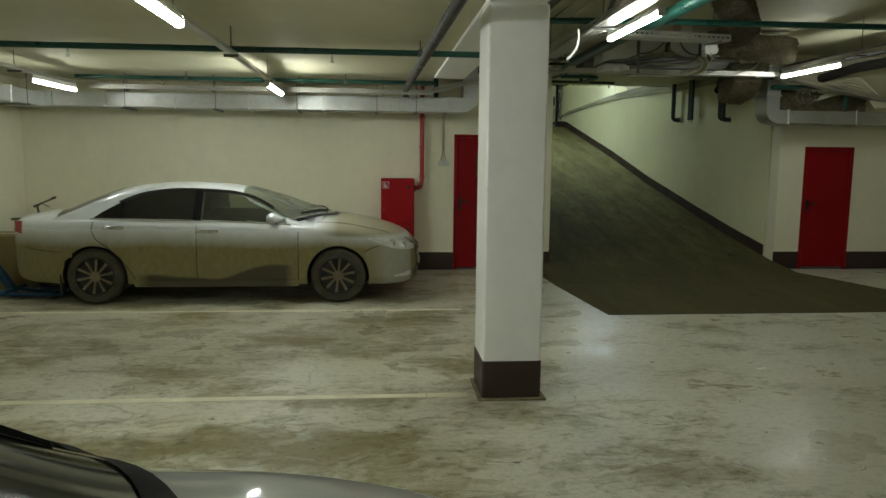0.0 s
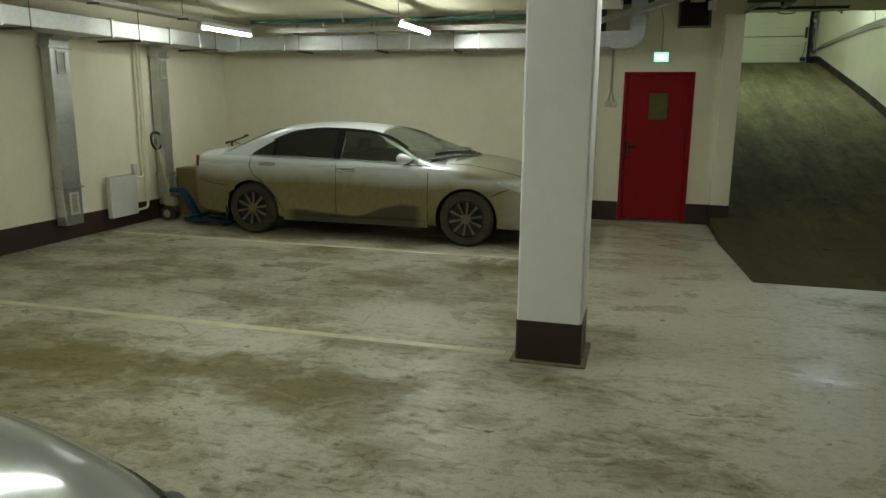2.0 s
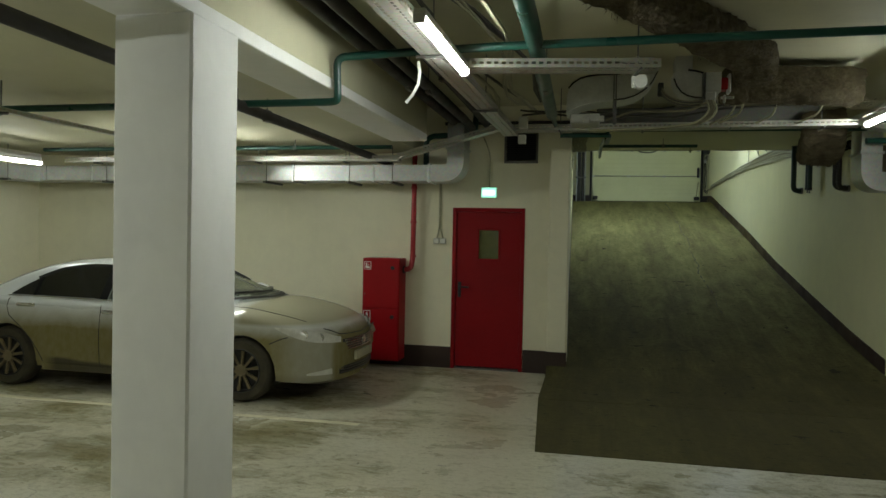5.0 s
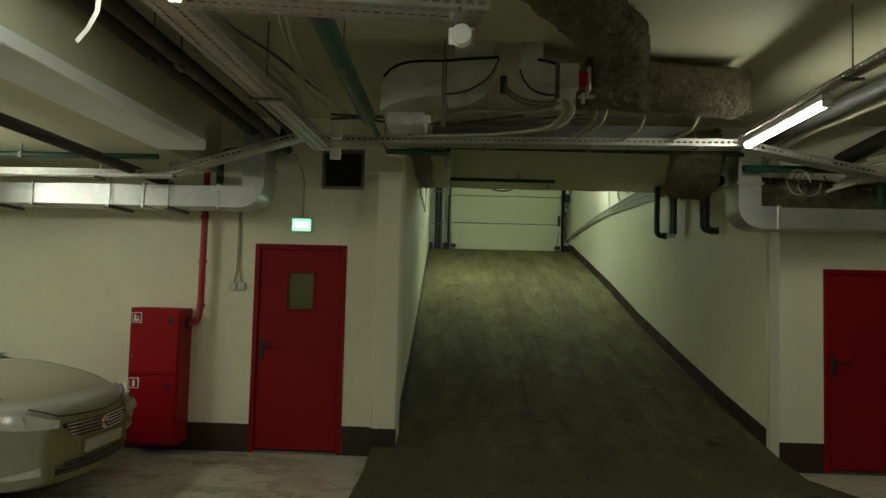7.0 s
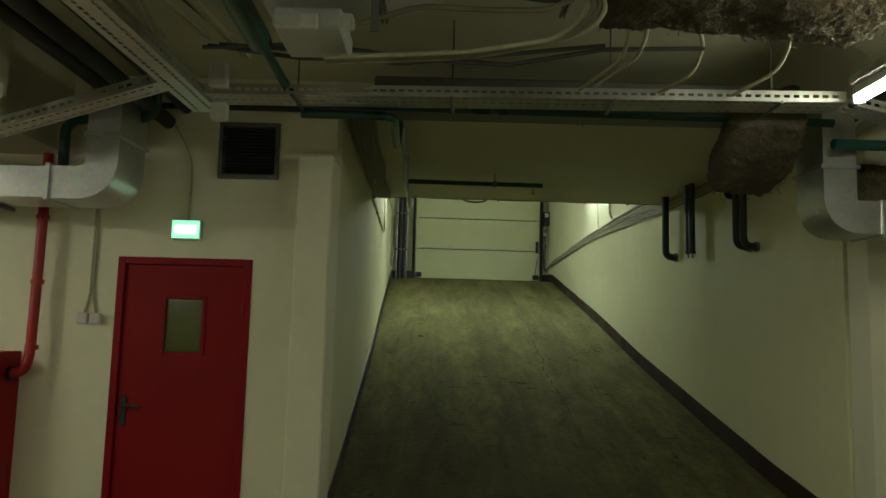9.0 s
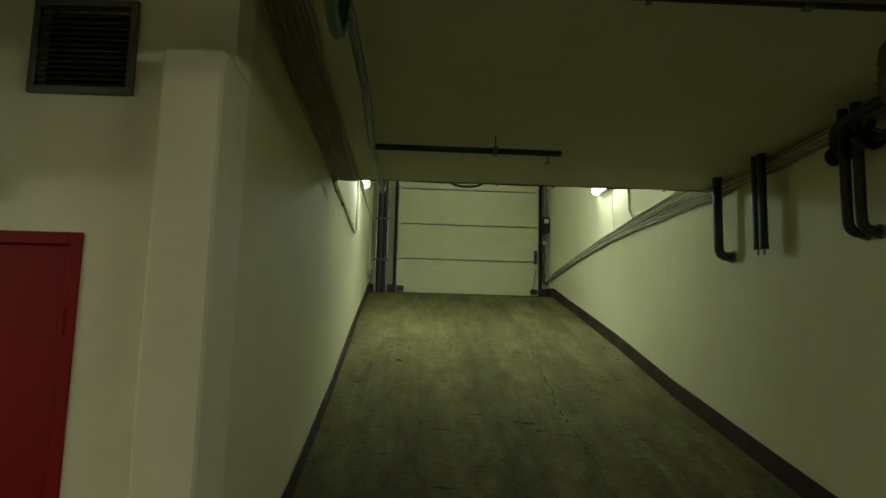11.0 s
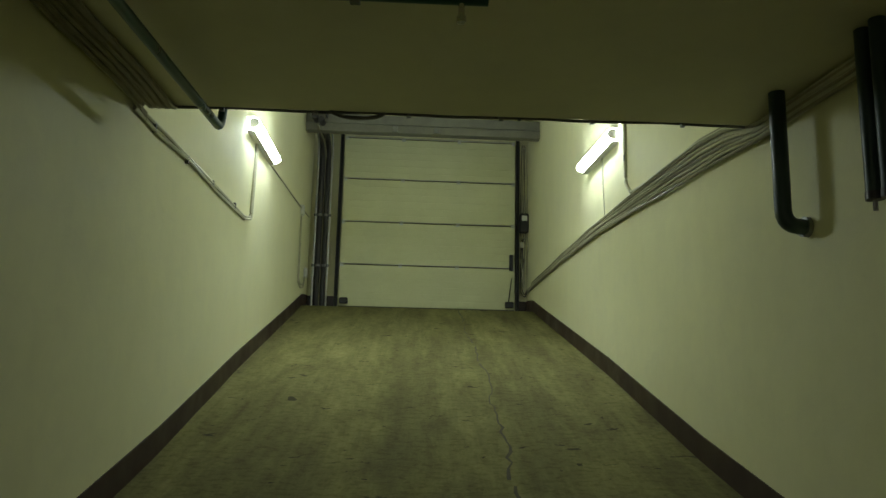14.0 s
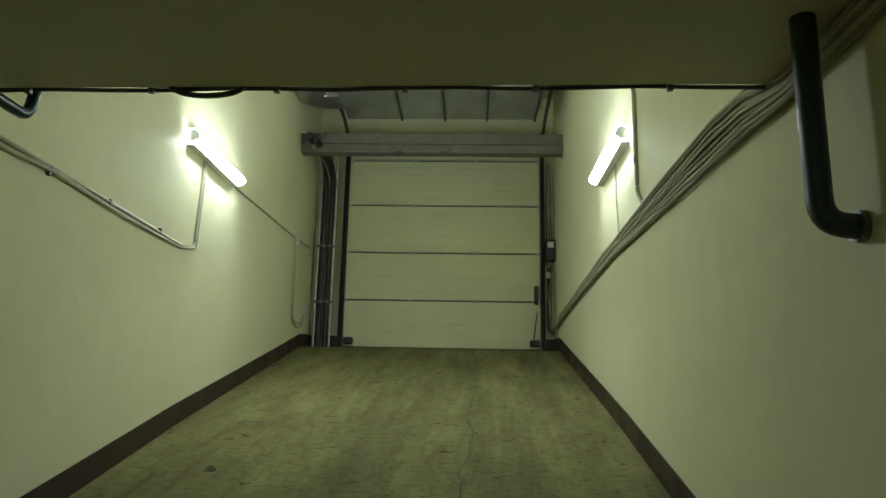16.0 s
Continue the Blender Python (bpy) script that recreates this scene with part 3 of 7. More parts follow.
top = [[bm.verts.new((x, y, ramp_z(y) + cross_fall(y) * (1 - max(0, x) / RW))) for x in ((-0.22 if y < -0.04 else 0.0), RW * 0.33, RW * 0.66, RW)] for y in ys]
low = [[bm.verts.new((x, y, ramp_z(y) - (0.3 if y > 0 else ramp_z(y) + 0.05))) for x in ((-0.22 if y < -0.04 else 0.0), RW)] for y in ys]
for r0, r1, l0, l1 in zip(top, top[1:], low, low[1:]):
    for i in range(3):
        bm.faces.new((r0[i], r0[i + 1], r1[i + 1], r1[i]))
    bm.faces.new((r0[0], r1[0], l1[0], l0[0]))
    bm.faces.new((r0[3], l0[1], l1[1], r1[3]))
bm.faces.new((top[0][0], low[0][0], low[0][1], top[0][3], top[0][2], top[0][1]))
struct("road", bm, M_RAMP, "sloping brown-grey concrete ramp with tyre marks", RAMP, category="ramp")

# painted bay lines
for y0, y1, xa, xb in ((3.83, 3.92, -5.2, 0.5), (6.81, 6.90, -5.15, 0.75)):
    b = bmesh.new()
    rnd = random.Random(int(y0 * 100))
    x = xa
    while x < xb:
        w = rnd.uniform(0.35, 1.1)
        e = min(x + w, xb)
        box(b, x, e - (rnd.uniform(0.005, 0.05) if rnd.random() < 0.5 else 0), y0 + rnd.uniform(0, 0.012), y1 - rnd.uniform(0, 0.012), 0.0, 0.003)
        x = e
    struct("floor_marking", b, M_LINE, "worn cream parking bay line on the concrete", category="marking")

# walls
DOOR_A, DOOR_B = (0.965, 1.892, 0.0, 2.07), (6.54, 7.36, 0.0, 1.95)
T = 0.25
bm = wall_with_holes(bmesh.new(), WEST, 2.2, 0, HALL_CEIL, NORTH, NORTH + T, [DOOR_A, (1.635, 2.02, 2.66, 3.02)])
struct("wall_north", bm, M_WALL, "cream painted plaster wall with a dark painted foot", category="wall")
# pier ends at the wall's shadow line; the step puts it into the shape
bm = boxed(2.2, 2.44, 9.652, NORTH + T, 0, 2.79, 0.012)
struct("wall_pier", bm, M_WALL, "cream plaster pier beside the ramp mouth", category="wall")
bm = boxed(2.2, 2.44, NORTH + 0.005, NORTH + T, 2.79, HALL_CEIL)
struct("wall_pier_top", bm, M_WALL, "plaster set back above the pier for a shadow line", category="wall")
bm = wall_with_holes(bmesh.new(), 6.128, EAST, 0, HALL_CEIL, 9.765, 9.765 + T, [DOOR_B])
struct("wall_north_east", bm, M_WALL, "cream painted plaster wall beside the ramp", category="wall")
struct("wall_west", boxed(WEST - T, WEST, SOUTH, NORTH + T, 0, HALL_CEIL), M_WALL, "long cream painted plaster wall", category="wall")
struct("wall_south", boxed(WEST, EAST, SOUTH - T, SOUTH, 0, HALL_CEIL), M_WALL, "cream painted plaster wall", category="wall")
struct("wall_east", boxed(EAST, EAST + T, SOUTH, NORTH + T, 0, HALL_CEIL), M_WALL, "cream painted plaster wall", category="wall")
struct("wall_ramp_west", boxed(-T, 0, 0.31, 13.2, -0.2, 7.2), M_WALLRAMP, "tall cream plaster side wall of the ramp", RAMP, category="wall")
struct("wall_ramp_east", boxed(RW, RW + T, 0.2, 13.2, -0.2, 7.2), M_WALLRAMP, "tall cream plaster side wall of the ramp", RAMP, category="wall")
bm = wall_with_holes(bmesh.new(), 0, RW, 2.4, 7.2, GATE_Y + 0.12, GATE_Y + 0.4, [(0.52, 3.47, 2.4, 5.72)])
struct("wall_gate", bm, M_WALLRAMP, "cream plaster wall around the gate", RAMP, category="wall")
struct("backdrop", boxed(0.3, RW - 0.2, GATE_Y + 0.42, GATE_Y + 0.5, 2.4, 6.0), M_WALL, "plain wall closing the space behind the gate", RAMP, category="wall")
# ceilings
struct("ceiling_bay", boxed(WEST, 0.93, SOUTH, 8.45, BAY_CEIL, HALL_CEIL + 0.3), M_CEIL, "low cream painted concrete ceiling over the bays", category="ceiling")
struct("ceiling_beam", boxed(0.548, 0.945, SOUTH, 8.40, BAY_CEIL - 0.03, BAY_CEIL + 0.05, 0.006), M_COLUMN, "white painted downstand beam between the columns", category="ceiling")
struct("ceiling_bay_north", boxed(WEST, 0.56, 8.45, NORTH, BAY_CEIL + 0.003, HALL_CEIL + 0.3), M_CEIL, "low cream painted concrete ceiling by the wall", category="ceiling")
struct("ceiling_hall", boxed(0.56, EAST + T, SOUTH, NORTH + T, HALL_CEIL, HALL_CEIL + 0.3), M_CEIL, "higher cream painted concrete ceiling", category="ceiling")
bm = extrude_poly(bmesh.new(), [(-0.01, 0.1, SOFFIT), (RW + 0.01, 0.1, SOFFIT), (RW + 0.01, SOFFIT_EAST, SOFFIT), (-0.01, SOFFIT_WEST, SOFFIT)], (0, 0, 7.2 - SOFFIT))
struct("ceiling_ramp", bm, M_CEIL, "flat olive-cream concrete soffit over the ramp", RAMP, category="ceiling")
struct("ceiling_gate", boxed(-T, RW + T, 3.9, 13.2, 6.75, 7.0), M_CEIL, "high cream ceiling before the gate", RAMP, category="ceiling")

# long crack up the ramp
bm = bmesh.new()
rnd = random.Random(3)
prev = None
for i in range(90):
    y = 2.4 + i * 0.1
    x = 2.24 + 0.024 * y + 0.025 * math.sin(y * 1.1) + 0.02 * math.sin(y * 3.7 + 1) + rnd.uniform(-0.02, 0.02)
    w = 0.004 + 0.009 * abs(math.sin(y * 0.9 + 0.5)) * rnd.uniform(0.2, 1.2)
    pair = [bm.verts.new((x - w, y, ramp_z(y) + 0.0045)), bm.verts.new((x + w, y, ramp_z(y) + 0.0045))]
    if prev and rnd.random() < 0.85:
        bm.faces.new((prev[0], prev[1], pair[1], pair[0]))
    prev = pair
struct("crack", bm, M_CRACK, "dark filled crack wandering up the concrete ramp", RAMP, category="crack")

# dark painted wall foot
def skirt(name, x0, x1, y0, y1, h, z0=0.0):
    struct(name, boxed(x0, x1, y0, y1, z0, h, 0.002), M_SKIRT, "dark brown painted skirting band", category="baseboard")


skirt("baseboard", WEST + 0.004, 0.963, NORTH - 0.006, NORTH + 0.002, 0.275)
skirt("baseboard", 1.894, 2.198, NORTH - 0.006, NORTH + 0.002, 0.285)
skirt("baseboard", 2.194, 2.446, 9.645, 9.66, 0.30)
skirt("baseboard", 2.194, 2.2, 9.66, NORTH - 0.008, 0.30)
skirt("baseboard", WEST - 0.002, WEST + 0.006, SOUTH, NORTH - 0.01, 0.275)
skirt("baseboard", 6.122, 6.538, 9.758, 9.768, 0.28)
skirt("baseboard", 7.362, EAST, 9.758, 9.768, 0.28)
for side, x0, x1, ya, h in (("west", -0.002, 0.008, -0.04, 0.18), ("east", RW - 0.008, RW + 0.002, 0.2, 0.18)):
    bm = bmesh.new()
    rows = [y for y in ys if ya <= y <= 12.0]
    prev = None
    for y in [ya] + rows:
        z = ramp_z(y) + (cross_fall(y) if side == "west" else 0.0)
        ring = [bm.verts.new(p) for p in ((x0, y, z - 0.05), (x1, y, z - 0.05), (x1, y, z + h), (x0, y, z + h))]
        if prev:
            for i in range(4):
                bm.faces.new((prev[i], prev[(i + 1) % 4], ring[(i + 1) % 4], ring[i]))
        else:
            bm.faces.new(ring)
        prev = ring
    bm.faces.new(prev[::-1])
    bmesh.ops.remove_doubles(bm, verts=bm.verts[:], dist=0.0005)
    bmesh.ops.recalc_face_normals(bm, faces=bm.faces[:])
    struct("baseboard", bm, M_SKIRT, "dark brown skirting band climbing beside the ramp", RAMP, category="baseboard")
for xa, xb in ((0.01, 0.5), (3.5, RW - 0.01)):
    struct("baseboard", boxed(xa, xb, GATE_Y + 0.11, GATE_Y + 0.123, 2.7, 2.93), M_SKIRT, "dark brown skirting band beside the gate", RAMP, category="baseboard")

# columns
def column(x0, y0, w=0.415, d=0.44):
    c = thing("column", "square white painted concrete column with dark brown foot", "column", pose(x0, y0, 0), kind="structure")
    part("shaft", boxed(0, w, 0, d, 0.0, BAY_CEIL - 0.027, 0.012), M_COLUMN, c)
    part("foot_band", boxed(-0.004, w + 0.004, -0.004, d + 0.004, 0, 0.288, 0.012), M_SKIRT, c, "dark brown painted foot band")
    b = boxed(-0.028, w + 0.038, -0.035, d + 0.028, 0.0, 0.014, 0.005)
    for v in b.verts:
        v.co += Vector((noise.noise(v.co * 9), noise.noise(v.co * 9 + Vector((4, 4, 4))), 0)) * 0.02
    part("mortar_bed", b, M_MORTAR, c, "crumbling brown mortar bed")
    return c


column(0.553, 3.758)
column(0.553, -3.6)


# ---- doors ----
def steel_door(name, x0, x1, h, y, label, window):
    d = thing(name, label, "door", pose(x0, y, 0), kind="structure")
    w = x1 - x0
    fr = bmesh.new()
    box(fr, 0.0, 0.05, -0.012, 0.09, 0, h, 0.004)
    box(fr, w - 0.05, w, -0.012, 0.09, 0, h, 0.004)
    box(fr, 0.05, w - 0.05, -0.012, 0.09, h - 0.05, h, 0.004)
    part("door_frame", fr, M_RED, d)
    holes = [(0.34, 0.60, 1.42, 1.79)] if window else []
    lf = wall_with_holes(bmesh.new(), 0.053, w - 0.053, 0.035, h - 0.053, 0.012, 0.07, holes)
    leaf = part("door_leaf", lf, M_RED, d)
    part("threshold", boxed(0.05, w - 0.05, -0.01, 0.09, 0.0, 0.022, 0.004), M_STEEL, d, "bare steel threshold")
    if window:
        b = bmesh.new()
        for a in ((0.32, 0.345, 1.40, 1.81), (0.595, 0.62, 1.40, 1.81), (0.345, 0.595, 1.40, 1.425), (0.345, 0.595, 1.785, 1.81)):
            box(b, a[0], a[1], 0.002, 0.014, a[2], a[3], 0.003)
        part("glazing_bead", b, M_RED, leaf)
        part("pane", boxed(0.34, 0.60, 0.03, 0.038, 1.42, 1.79), M_PANE, leaf, "wired glass pane with greenish light painted in")
    hx = 0.10
    b = boxed(hx - 0.022, hx + 0.022, 0.0, 0.013, 0.92, 1.12, 0.006)
    hd = part("door_handle", b, M_BLACK, leaf, "black lever handle")
    tube(b2 := bmesh.new(), [(hx, 0.012, 1.06), (hx, -0.045, 1.06), (hx + 0.13, -0.05, 1.055)], 0.011, 8, 0.02)
    part("lever", b2, M_BLACK, leaf, "black lever handle", True)
    for z in (0.3, h - 0.35):
        part("hinge", rod((w - 0.045, -0.01, z - 0.05), (w - 0.045, -0.01, z + 0.05), 0.012, 8), M_RED, d)
    return d


steel_door("door_1", 0.965, 1.892, 2.07, NORTH, "closed red steel fire door with small wired window", True)
steel_door("door_2", 6.54, 7.36, 1.95, 9.765, "closed plain red steel door beside the ramp", False)
struct("wall_behind_door", boxed(0.9, 1.95, NORTH + 0.2, NORTH + T + 0.05, 0, 2.1), M_WALL, "dark room side behind the fire door", category="wall")

# ---- fire hydrant cabinet ----
hy = thing("hydrant_cabinet", "tall red steel fire hydrant cabinet on the wall", "cabinet", pose(-0.14, 9.50, 0.10))
part("body", boxed(0, 0.49, 0, NORTH - 9.50 - 0.001, 0, 1.305, 0.006), M_REDBOX, hy)
for i, (z0, z1) in enumerate(((0.02, 0.66), (0.67, 1.285))):
    dr = part("door", boxed(0.012, 0.478, -0.012, -0.001, z0, z1, 0.004), M_REDBOX, hy)
    st = bmesh.new()
    box(st, 0.02, 0.115, -0.0155, -0.0125, z1 - 0.125, z1 - 0.025)
    pc = part("pictogram", st, M_WHITEMARK, dr, "red and white fire pictogram sticker")
    b = bmesh.new()
    box(b, 0.027, 0.108, -0.0175, -0.016, z1 - 0.118, z1 - 0.032)
    part("pictogram_ground", b, M_REDBOX, dr)
    b = bmesh.new()
    if i:
        box(b, 0.04, 0.095, -0.0195, -0.018, z1 - 0.108, z1 - 0.085)
        box(b, 0.045, 0.062, -0.0195, -0.018, z1 - 0.085, z1 - 0.045)
        box(b, 0.07, 0.09, -0.0195, -0.018, z1 - 0.07, z1 - 0.06)
    else:
        box(b, 0.055, 0.08, -0.0195, -0.018, z1 - 0.108, z1 - 0.055)
        box(b, 0.062, 0.073, -0.0195, -0.018, z1 - 0.055, z1 - 0.042)
    part("pictogram_mark", b, M_WHITEMARK, dr)
    part("lock", rod((0.40, -0.012, z1 - 0.10), (0.40, -0.02, z1 - 0.10), 0.025, 16), M_BLACK, dr, "round black lock")
    part("latch", boxed(0.03, 0.045, -0.02, -0.012, z0 + 0.17, z0 + 0.185), M_CHROME, dr)
rp = thing("riser_pipe", "red fire main pipe elbowing into the hydrant cabinet", "pipe", pose(0, 0, 0))
part("pipe", tube(bmesh.new(), [(0.335, 9.66, 1.26), (0.45, 9.66, 1.27), (0.47, 9.68, 1.4), (0.47, 9.70, 2.76)], 0.033, 12, 0.1), M_REDPIPE, rp, smooth=True)
for z in (1.42, 1.86, 2.3):
    part("clamp", rod((0.47, 9.692, z), (0.47, 9.692, z + 0.03), 0.042, 12), M_REDPIPE, rp)
part("flange", rod((0.352, 9.66, 1.26), (0.375, 9.66, 1.26), 0.047, 12), M_BLACK, rp)
sw = thing("switch_box", "pair of grey surface switches with cables up the wall", "switch", pose(0.72, NORTH, 1.60))
for x in (0.0, 0.085):
    part("switch", boxed(x, x + 0.075, -0.045, 0, 0, 0.075, 0.008), M_PLASTIC, sw, "grey plastic surface switch")
tube(bm := bmesh.new(), [(0.04, -0.012, 0.075), (0.07, -0.012, 0.2), (0.07, -0.012, 1.0)], 0.009, 6, 0.05)
tube(bm, [(0.12, -0.012, 0.075), (0.085, -0.012, 0.2), (0.088, -0.012, 1.0)], 0.009, 6, 0.05)
part("cable", bm, M_CABLE, sw, smooth=True)

# ---- exit sign ----
es = thing("exit_sign", "lit green and white exit sign above the door", "exit sign", pose(1.335, NORTH, 2.195))
part("housing", boxed(0, 0.20, -0.06, 0, 0, 0.135, 0.006), M_PLASTIC, es)
part("face", boxed(0.006, 0.194, -0.066, -0.061, 0.006, 0.129), M_SIGN, es, "glowing green panel")
for k in range(5):
    x = 0.026 + k * 0.030
    part("lettering", boxed(x, x + 0.024, -0.069, -0.0665, 0.038, 0.096), M_SIGNTXT, es, "white lit lettering bar")
part("cable", tube(bmesh.new(), [(0.10, -0.02, 0.135), (0.105, -0.02, 0.5), (0.08, -0.03, 0.62), (0.04, -0.2, 0.75)], 0.008, 6, 0.05), M_CABLE, es, smooth=True)

# ---- ventilation grille ----
vg = thing("vent_grille", "dark louvred ventilation grille high in the wall", "vent", pose(1.615, NORTH - 0.03, 2.635) @ Matrix.Diagonal((0.94, 1, 1, 1)))
b = bmesh.new()
for a in ((0, 0.45, 0, 0.03), (0, 0.45, 0.37, 0.40), (0, 0.03, 0.03, 0.37), (0.42, 0.45, 0.03, 0.37)):
    box(b, a[0], a[1], 0, 0.03, a[2], a[3], 0.003)
part("frame", b, M_STEEL, vg)
for i in range(14):
    b = bmesh.new()
    extrude_poly(b, [(0.03, 0.005, 0.035 + i * 0.0242), (0.03, 0.03, 0.052 + i * 0.0242), (0.03, 0.032, 0.049 + i * 0.0242), (0.03, 0.007, 0.032 + i * 0.0242)], (0.39, 0, 0))
    part("slat", b, M_JOINT, vg)
part("backing", boxed(0.02, 0.43, 0.10, 0.12, 0.02, 0.38), M_BLACK, vg)

# ---- gate ----
gate = thing("door_3", "closed pale sectional garage door with horizontal panels", "garage door", RAMP @ pose(0, GATE_Y, 0), kind="structure")
GX0, GX1 = 0.535, 3.455
JOINTS = [2.765, 3.46, 4.185, 4.925, 5.645]
for z0, z1 in zip(JOINTS, JOINTS[1:]):
    b = bmesh.new()
    n = 6
    prof = []
    for i in range(n):
        a, c = z0 + 0.006 + (z1 - z0 - 0.012) * i / n, z0 + 0.006 + (z1 - z0 - 0.012) * (i + 1) / n
        prof += [(0.0, a), (-0.0, c - 0.008), (0.003, c - 0.006), (0.003, c - 0.002)]
    prof += [(0.0, z1 - 0.006), (0.045, z1 - 0.006), (0.045, z0 + 0.006)]
    extrude_poly(b, [(GX0, y, z) for y, z in prof], (GX1 - GX0, 0, 0))
    pn = part("panel", b, M_GATE, gate)
    for x in (GX0 + 0.03, GX0 + 1.0, GX0 + 1.95, GX1 - 0.03):
        hb = bmesh.new()
        box(hb, x - 0.03, x + 0.03, -0.012, -0.002, z1 - 0.035, z1 + 0.03, 0.003)
        tube(hb, [(x - 0.03, -0.014, z1), (x + 0.03, -0.014, z1)], 0.01, 8)
        part("hinge", hb, M_GALV, pn)
    part("joint", boxed(GX0, GX1, -0.006, 0.01, z1 - 0.005, z1 + 0.004), M_JOINT, pn, "dark joint between the panels")
    part("joint_rail", rod((GX0, -0.012, z1 + 0.012), (GX1, -0.012, z1 + 0.012), 0.007, 6), M_TRAY, pn, "thin zinc rail along the joint")
for x in (GX0 - 0.045, GX1 + 0.045):
    b = bmesh.new()
    box(b, x - 0.026, x - 0.020, -0.06, 0.05, 2.76, 5.75)
    box(b, x + 0.020, x + 0.026, -0.06, 0.05, 2.76, 5.75)
    box(b, x - 0.026, x + 0.026, 0.045, 0.052, 2.76, 5.75)
    part("guide_rail", b, M_JOINT, gate, "dark steel vertical guide rail")
    part("track", tube(bmesh.new(), [(x, -0.05, 5.7), (x, -0.1, 6.0), (x, -0.5, 6.15), (x, -3.6, 6.35)], 0.028, 8, 0.3), M_STEEL, gate, smooth=True)
for x in (GX0 + 0.02, GX1 - 0.16):
    b = boxed(x, x + 0.14, -0.09, -0.005, 2.80, 2.90, 0.015)
    part("bottom_bracket", b, M_BLACK, gate, "black corner bracket")
part("seal", boxed(GX0, GX1, -0.01, 0.05, 2.745, 2.768), M_BLACK, gate, "black rubber bottom seal")
part("lever", rod((GX1 - 0.05, -0.03, 3.30), (GX1 - 0.10, -0.03, 2.9), 0.008, 6), M_BLACK, gate)
part("bolt", boxed(GX1 - 0.09, GX1 - 0.03, -0.05, -0.01, 3.42, 3.70, 0.01), M_BLACK, gate, "black slide bolt")
part("spring_shaft", rod((0.15, -0.12, 5.83), (3.6, -0.12, 5.83), 0.025, 10), M_STEEL, gate, smooth=True)
gb = thing("gate_beam", "grey steel channel beam spanning the ramp before the gate", "beam", RAMP @ pose(0, 10.80, 0))
b = bmesh.new()
box(b, 0.01, RW - 0.01, 0, 0.012, 5.40, 5.68)
box(b, 0.01, RW - 0.01, 0.012, 0.16, 5.665, 5.68)
box(b, 0.01, RW - 0.01, 0.012, 0.16, 5.40, 5.415)
box(b, 0.01, RW - 0.01, -0.03, 0.0, 5.52, 5.535)
part("channel", b, M_BEAM, gb)
for x in (1.35, 2.0):
    part("bracket", boxed(x, x + 0.09, -0.05, 0, 5.40, 5.50, 0.004), M_STEEL, gb)
dg = thing("gate_duct", "dusty sheet-metal ventilation duct above the gate", "duct", RAMP @ pose(0, 11.12, 0))
for x0, x1, h in ((0.62, 1.40, 0.42), (1.42, 2.02, 0.5), (2.04, 2.62, 0.5), (2.64, 3.3, 0.42)):
    b = boxed(x0, x1, -1.25, -0.14, 5.97, 5.97 + h, 0.01)
    ring = [b.verts.new(p) for p in ((x0 + 0.03, -1.22, 5.966), (x1 - 0.03, -1.22, 5.966), (x1 - 0.03, -0.17, 5.966), (x0 + 0.03, -0.17, 5.966))]
    tip = b.verts.new(((x0 + x1) / 2, -0.7, 5.936))        # cross-broken underside
    for p, q in zip(ring, ring[1:] + ring[:1]):
        b.faces.new((q, p, tip))
    part("duct_section", b, M_GALV, dg)
    part("flange", boxed(x1 - 0.005, x1 + 0.025, -1.28, -0.12, 5.95, 5.99 + h), M_STEEL, dg)
part("bend", sweep(bmesh.new(), fillet([(0.62, -0.6, 6.2), (0.24, -0.6, 6.2), (0.24, -2.4, 6.35)], 0.2, 8), rect(0.4, 0.36)), M_GALV, dg, smooth=True)
cb = thing("control_box", "black gate drive control box with hanging wires", "control box", RAMP @ pose(3.535, GATE_Y + 0.03, 4.08))
part("body", boxed(0, 0.15, -0.11, 0, 0, 0.33, 0.015), M_BLACK, cb)
part("panel", boxed(0.03, 0.12, -0.114, -0.111, 0.2, 0.29), M_PLASTIC, cb, "pale label panel")
rnd = random.Random(5)
for i in range(6):
    x = 0.02 + i * 0.022
    part("wire", tube(bmesh.new(), [(x, -0.03, 0.33), (x + rnd.uniform(-.03, .03), -0.02, 0.9), (x + rnd.uniform(-.05, .05), -0.02, 1.55)], 0.006, 5, 0.2), M_CABLE if i % 2 else M_CABLEDARK, cb)
    part("wire", tube(bmesh.new(), [(x, -0.03, 0.0), (x + rnd.uniform(-.05, .05), -0.03, -0.3), (0.06 + rnd.uniform(-.03, .03), -0.03, -0.7), (0.08, -0.03, -0.95)], 0.007, 5, 0.2), M_CABLE if i % 2 else M_CABLEDARK, cb)
part("junction_box", boxed(0.0, 0.07, -0.05, 0, -0.25, -0.16, 0.006), M_PLASTIC, cb)
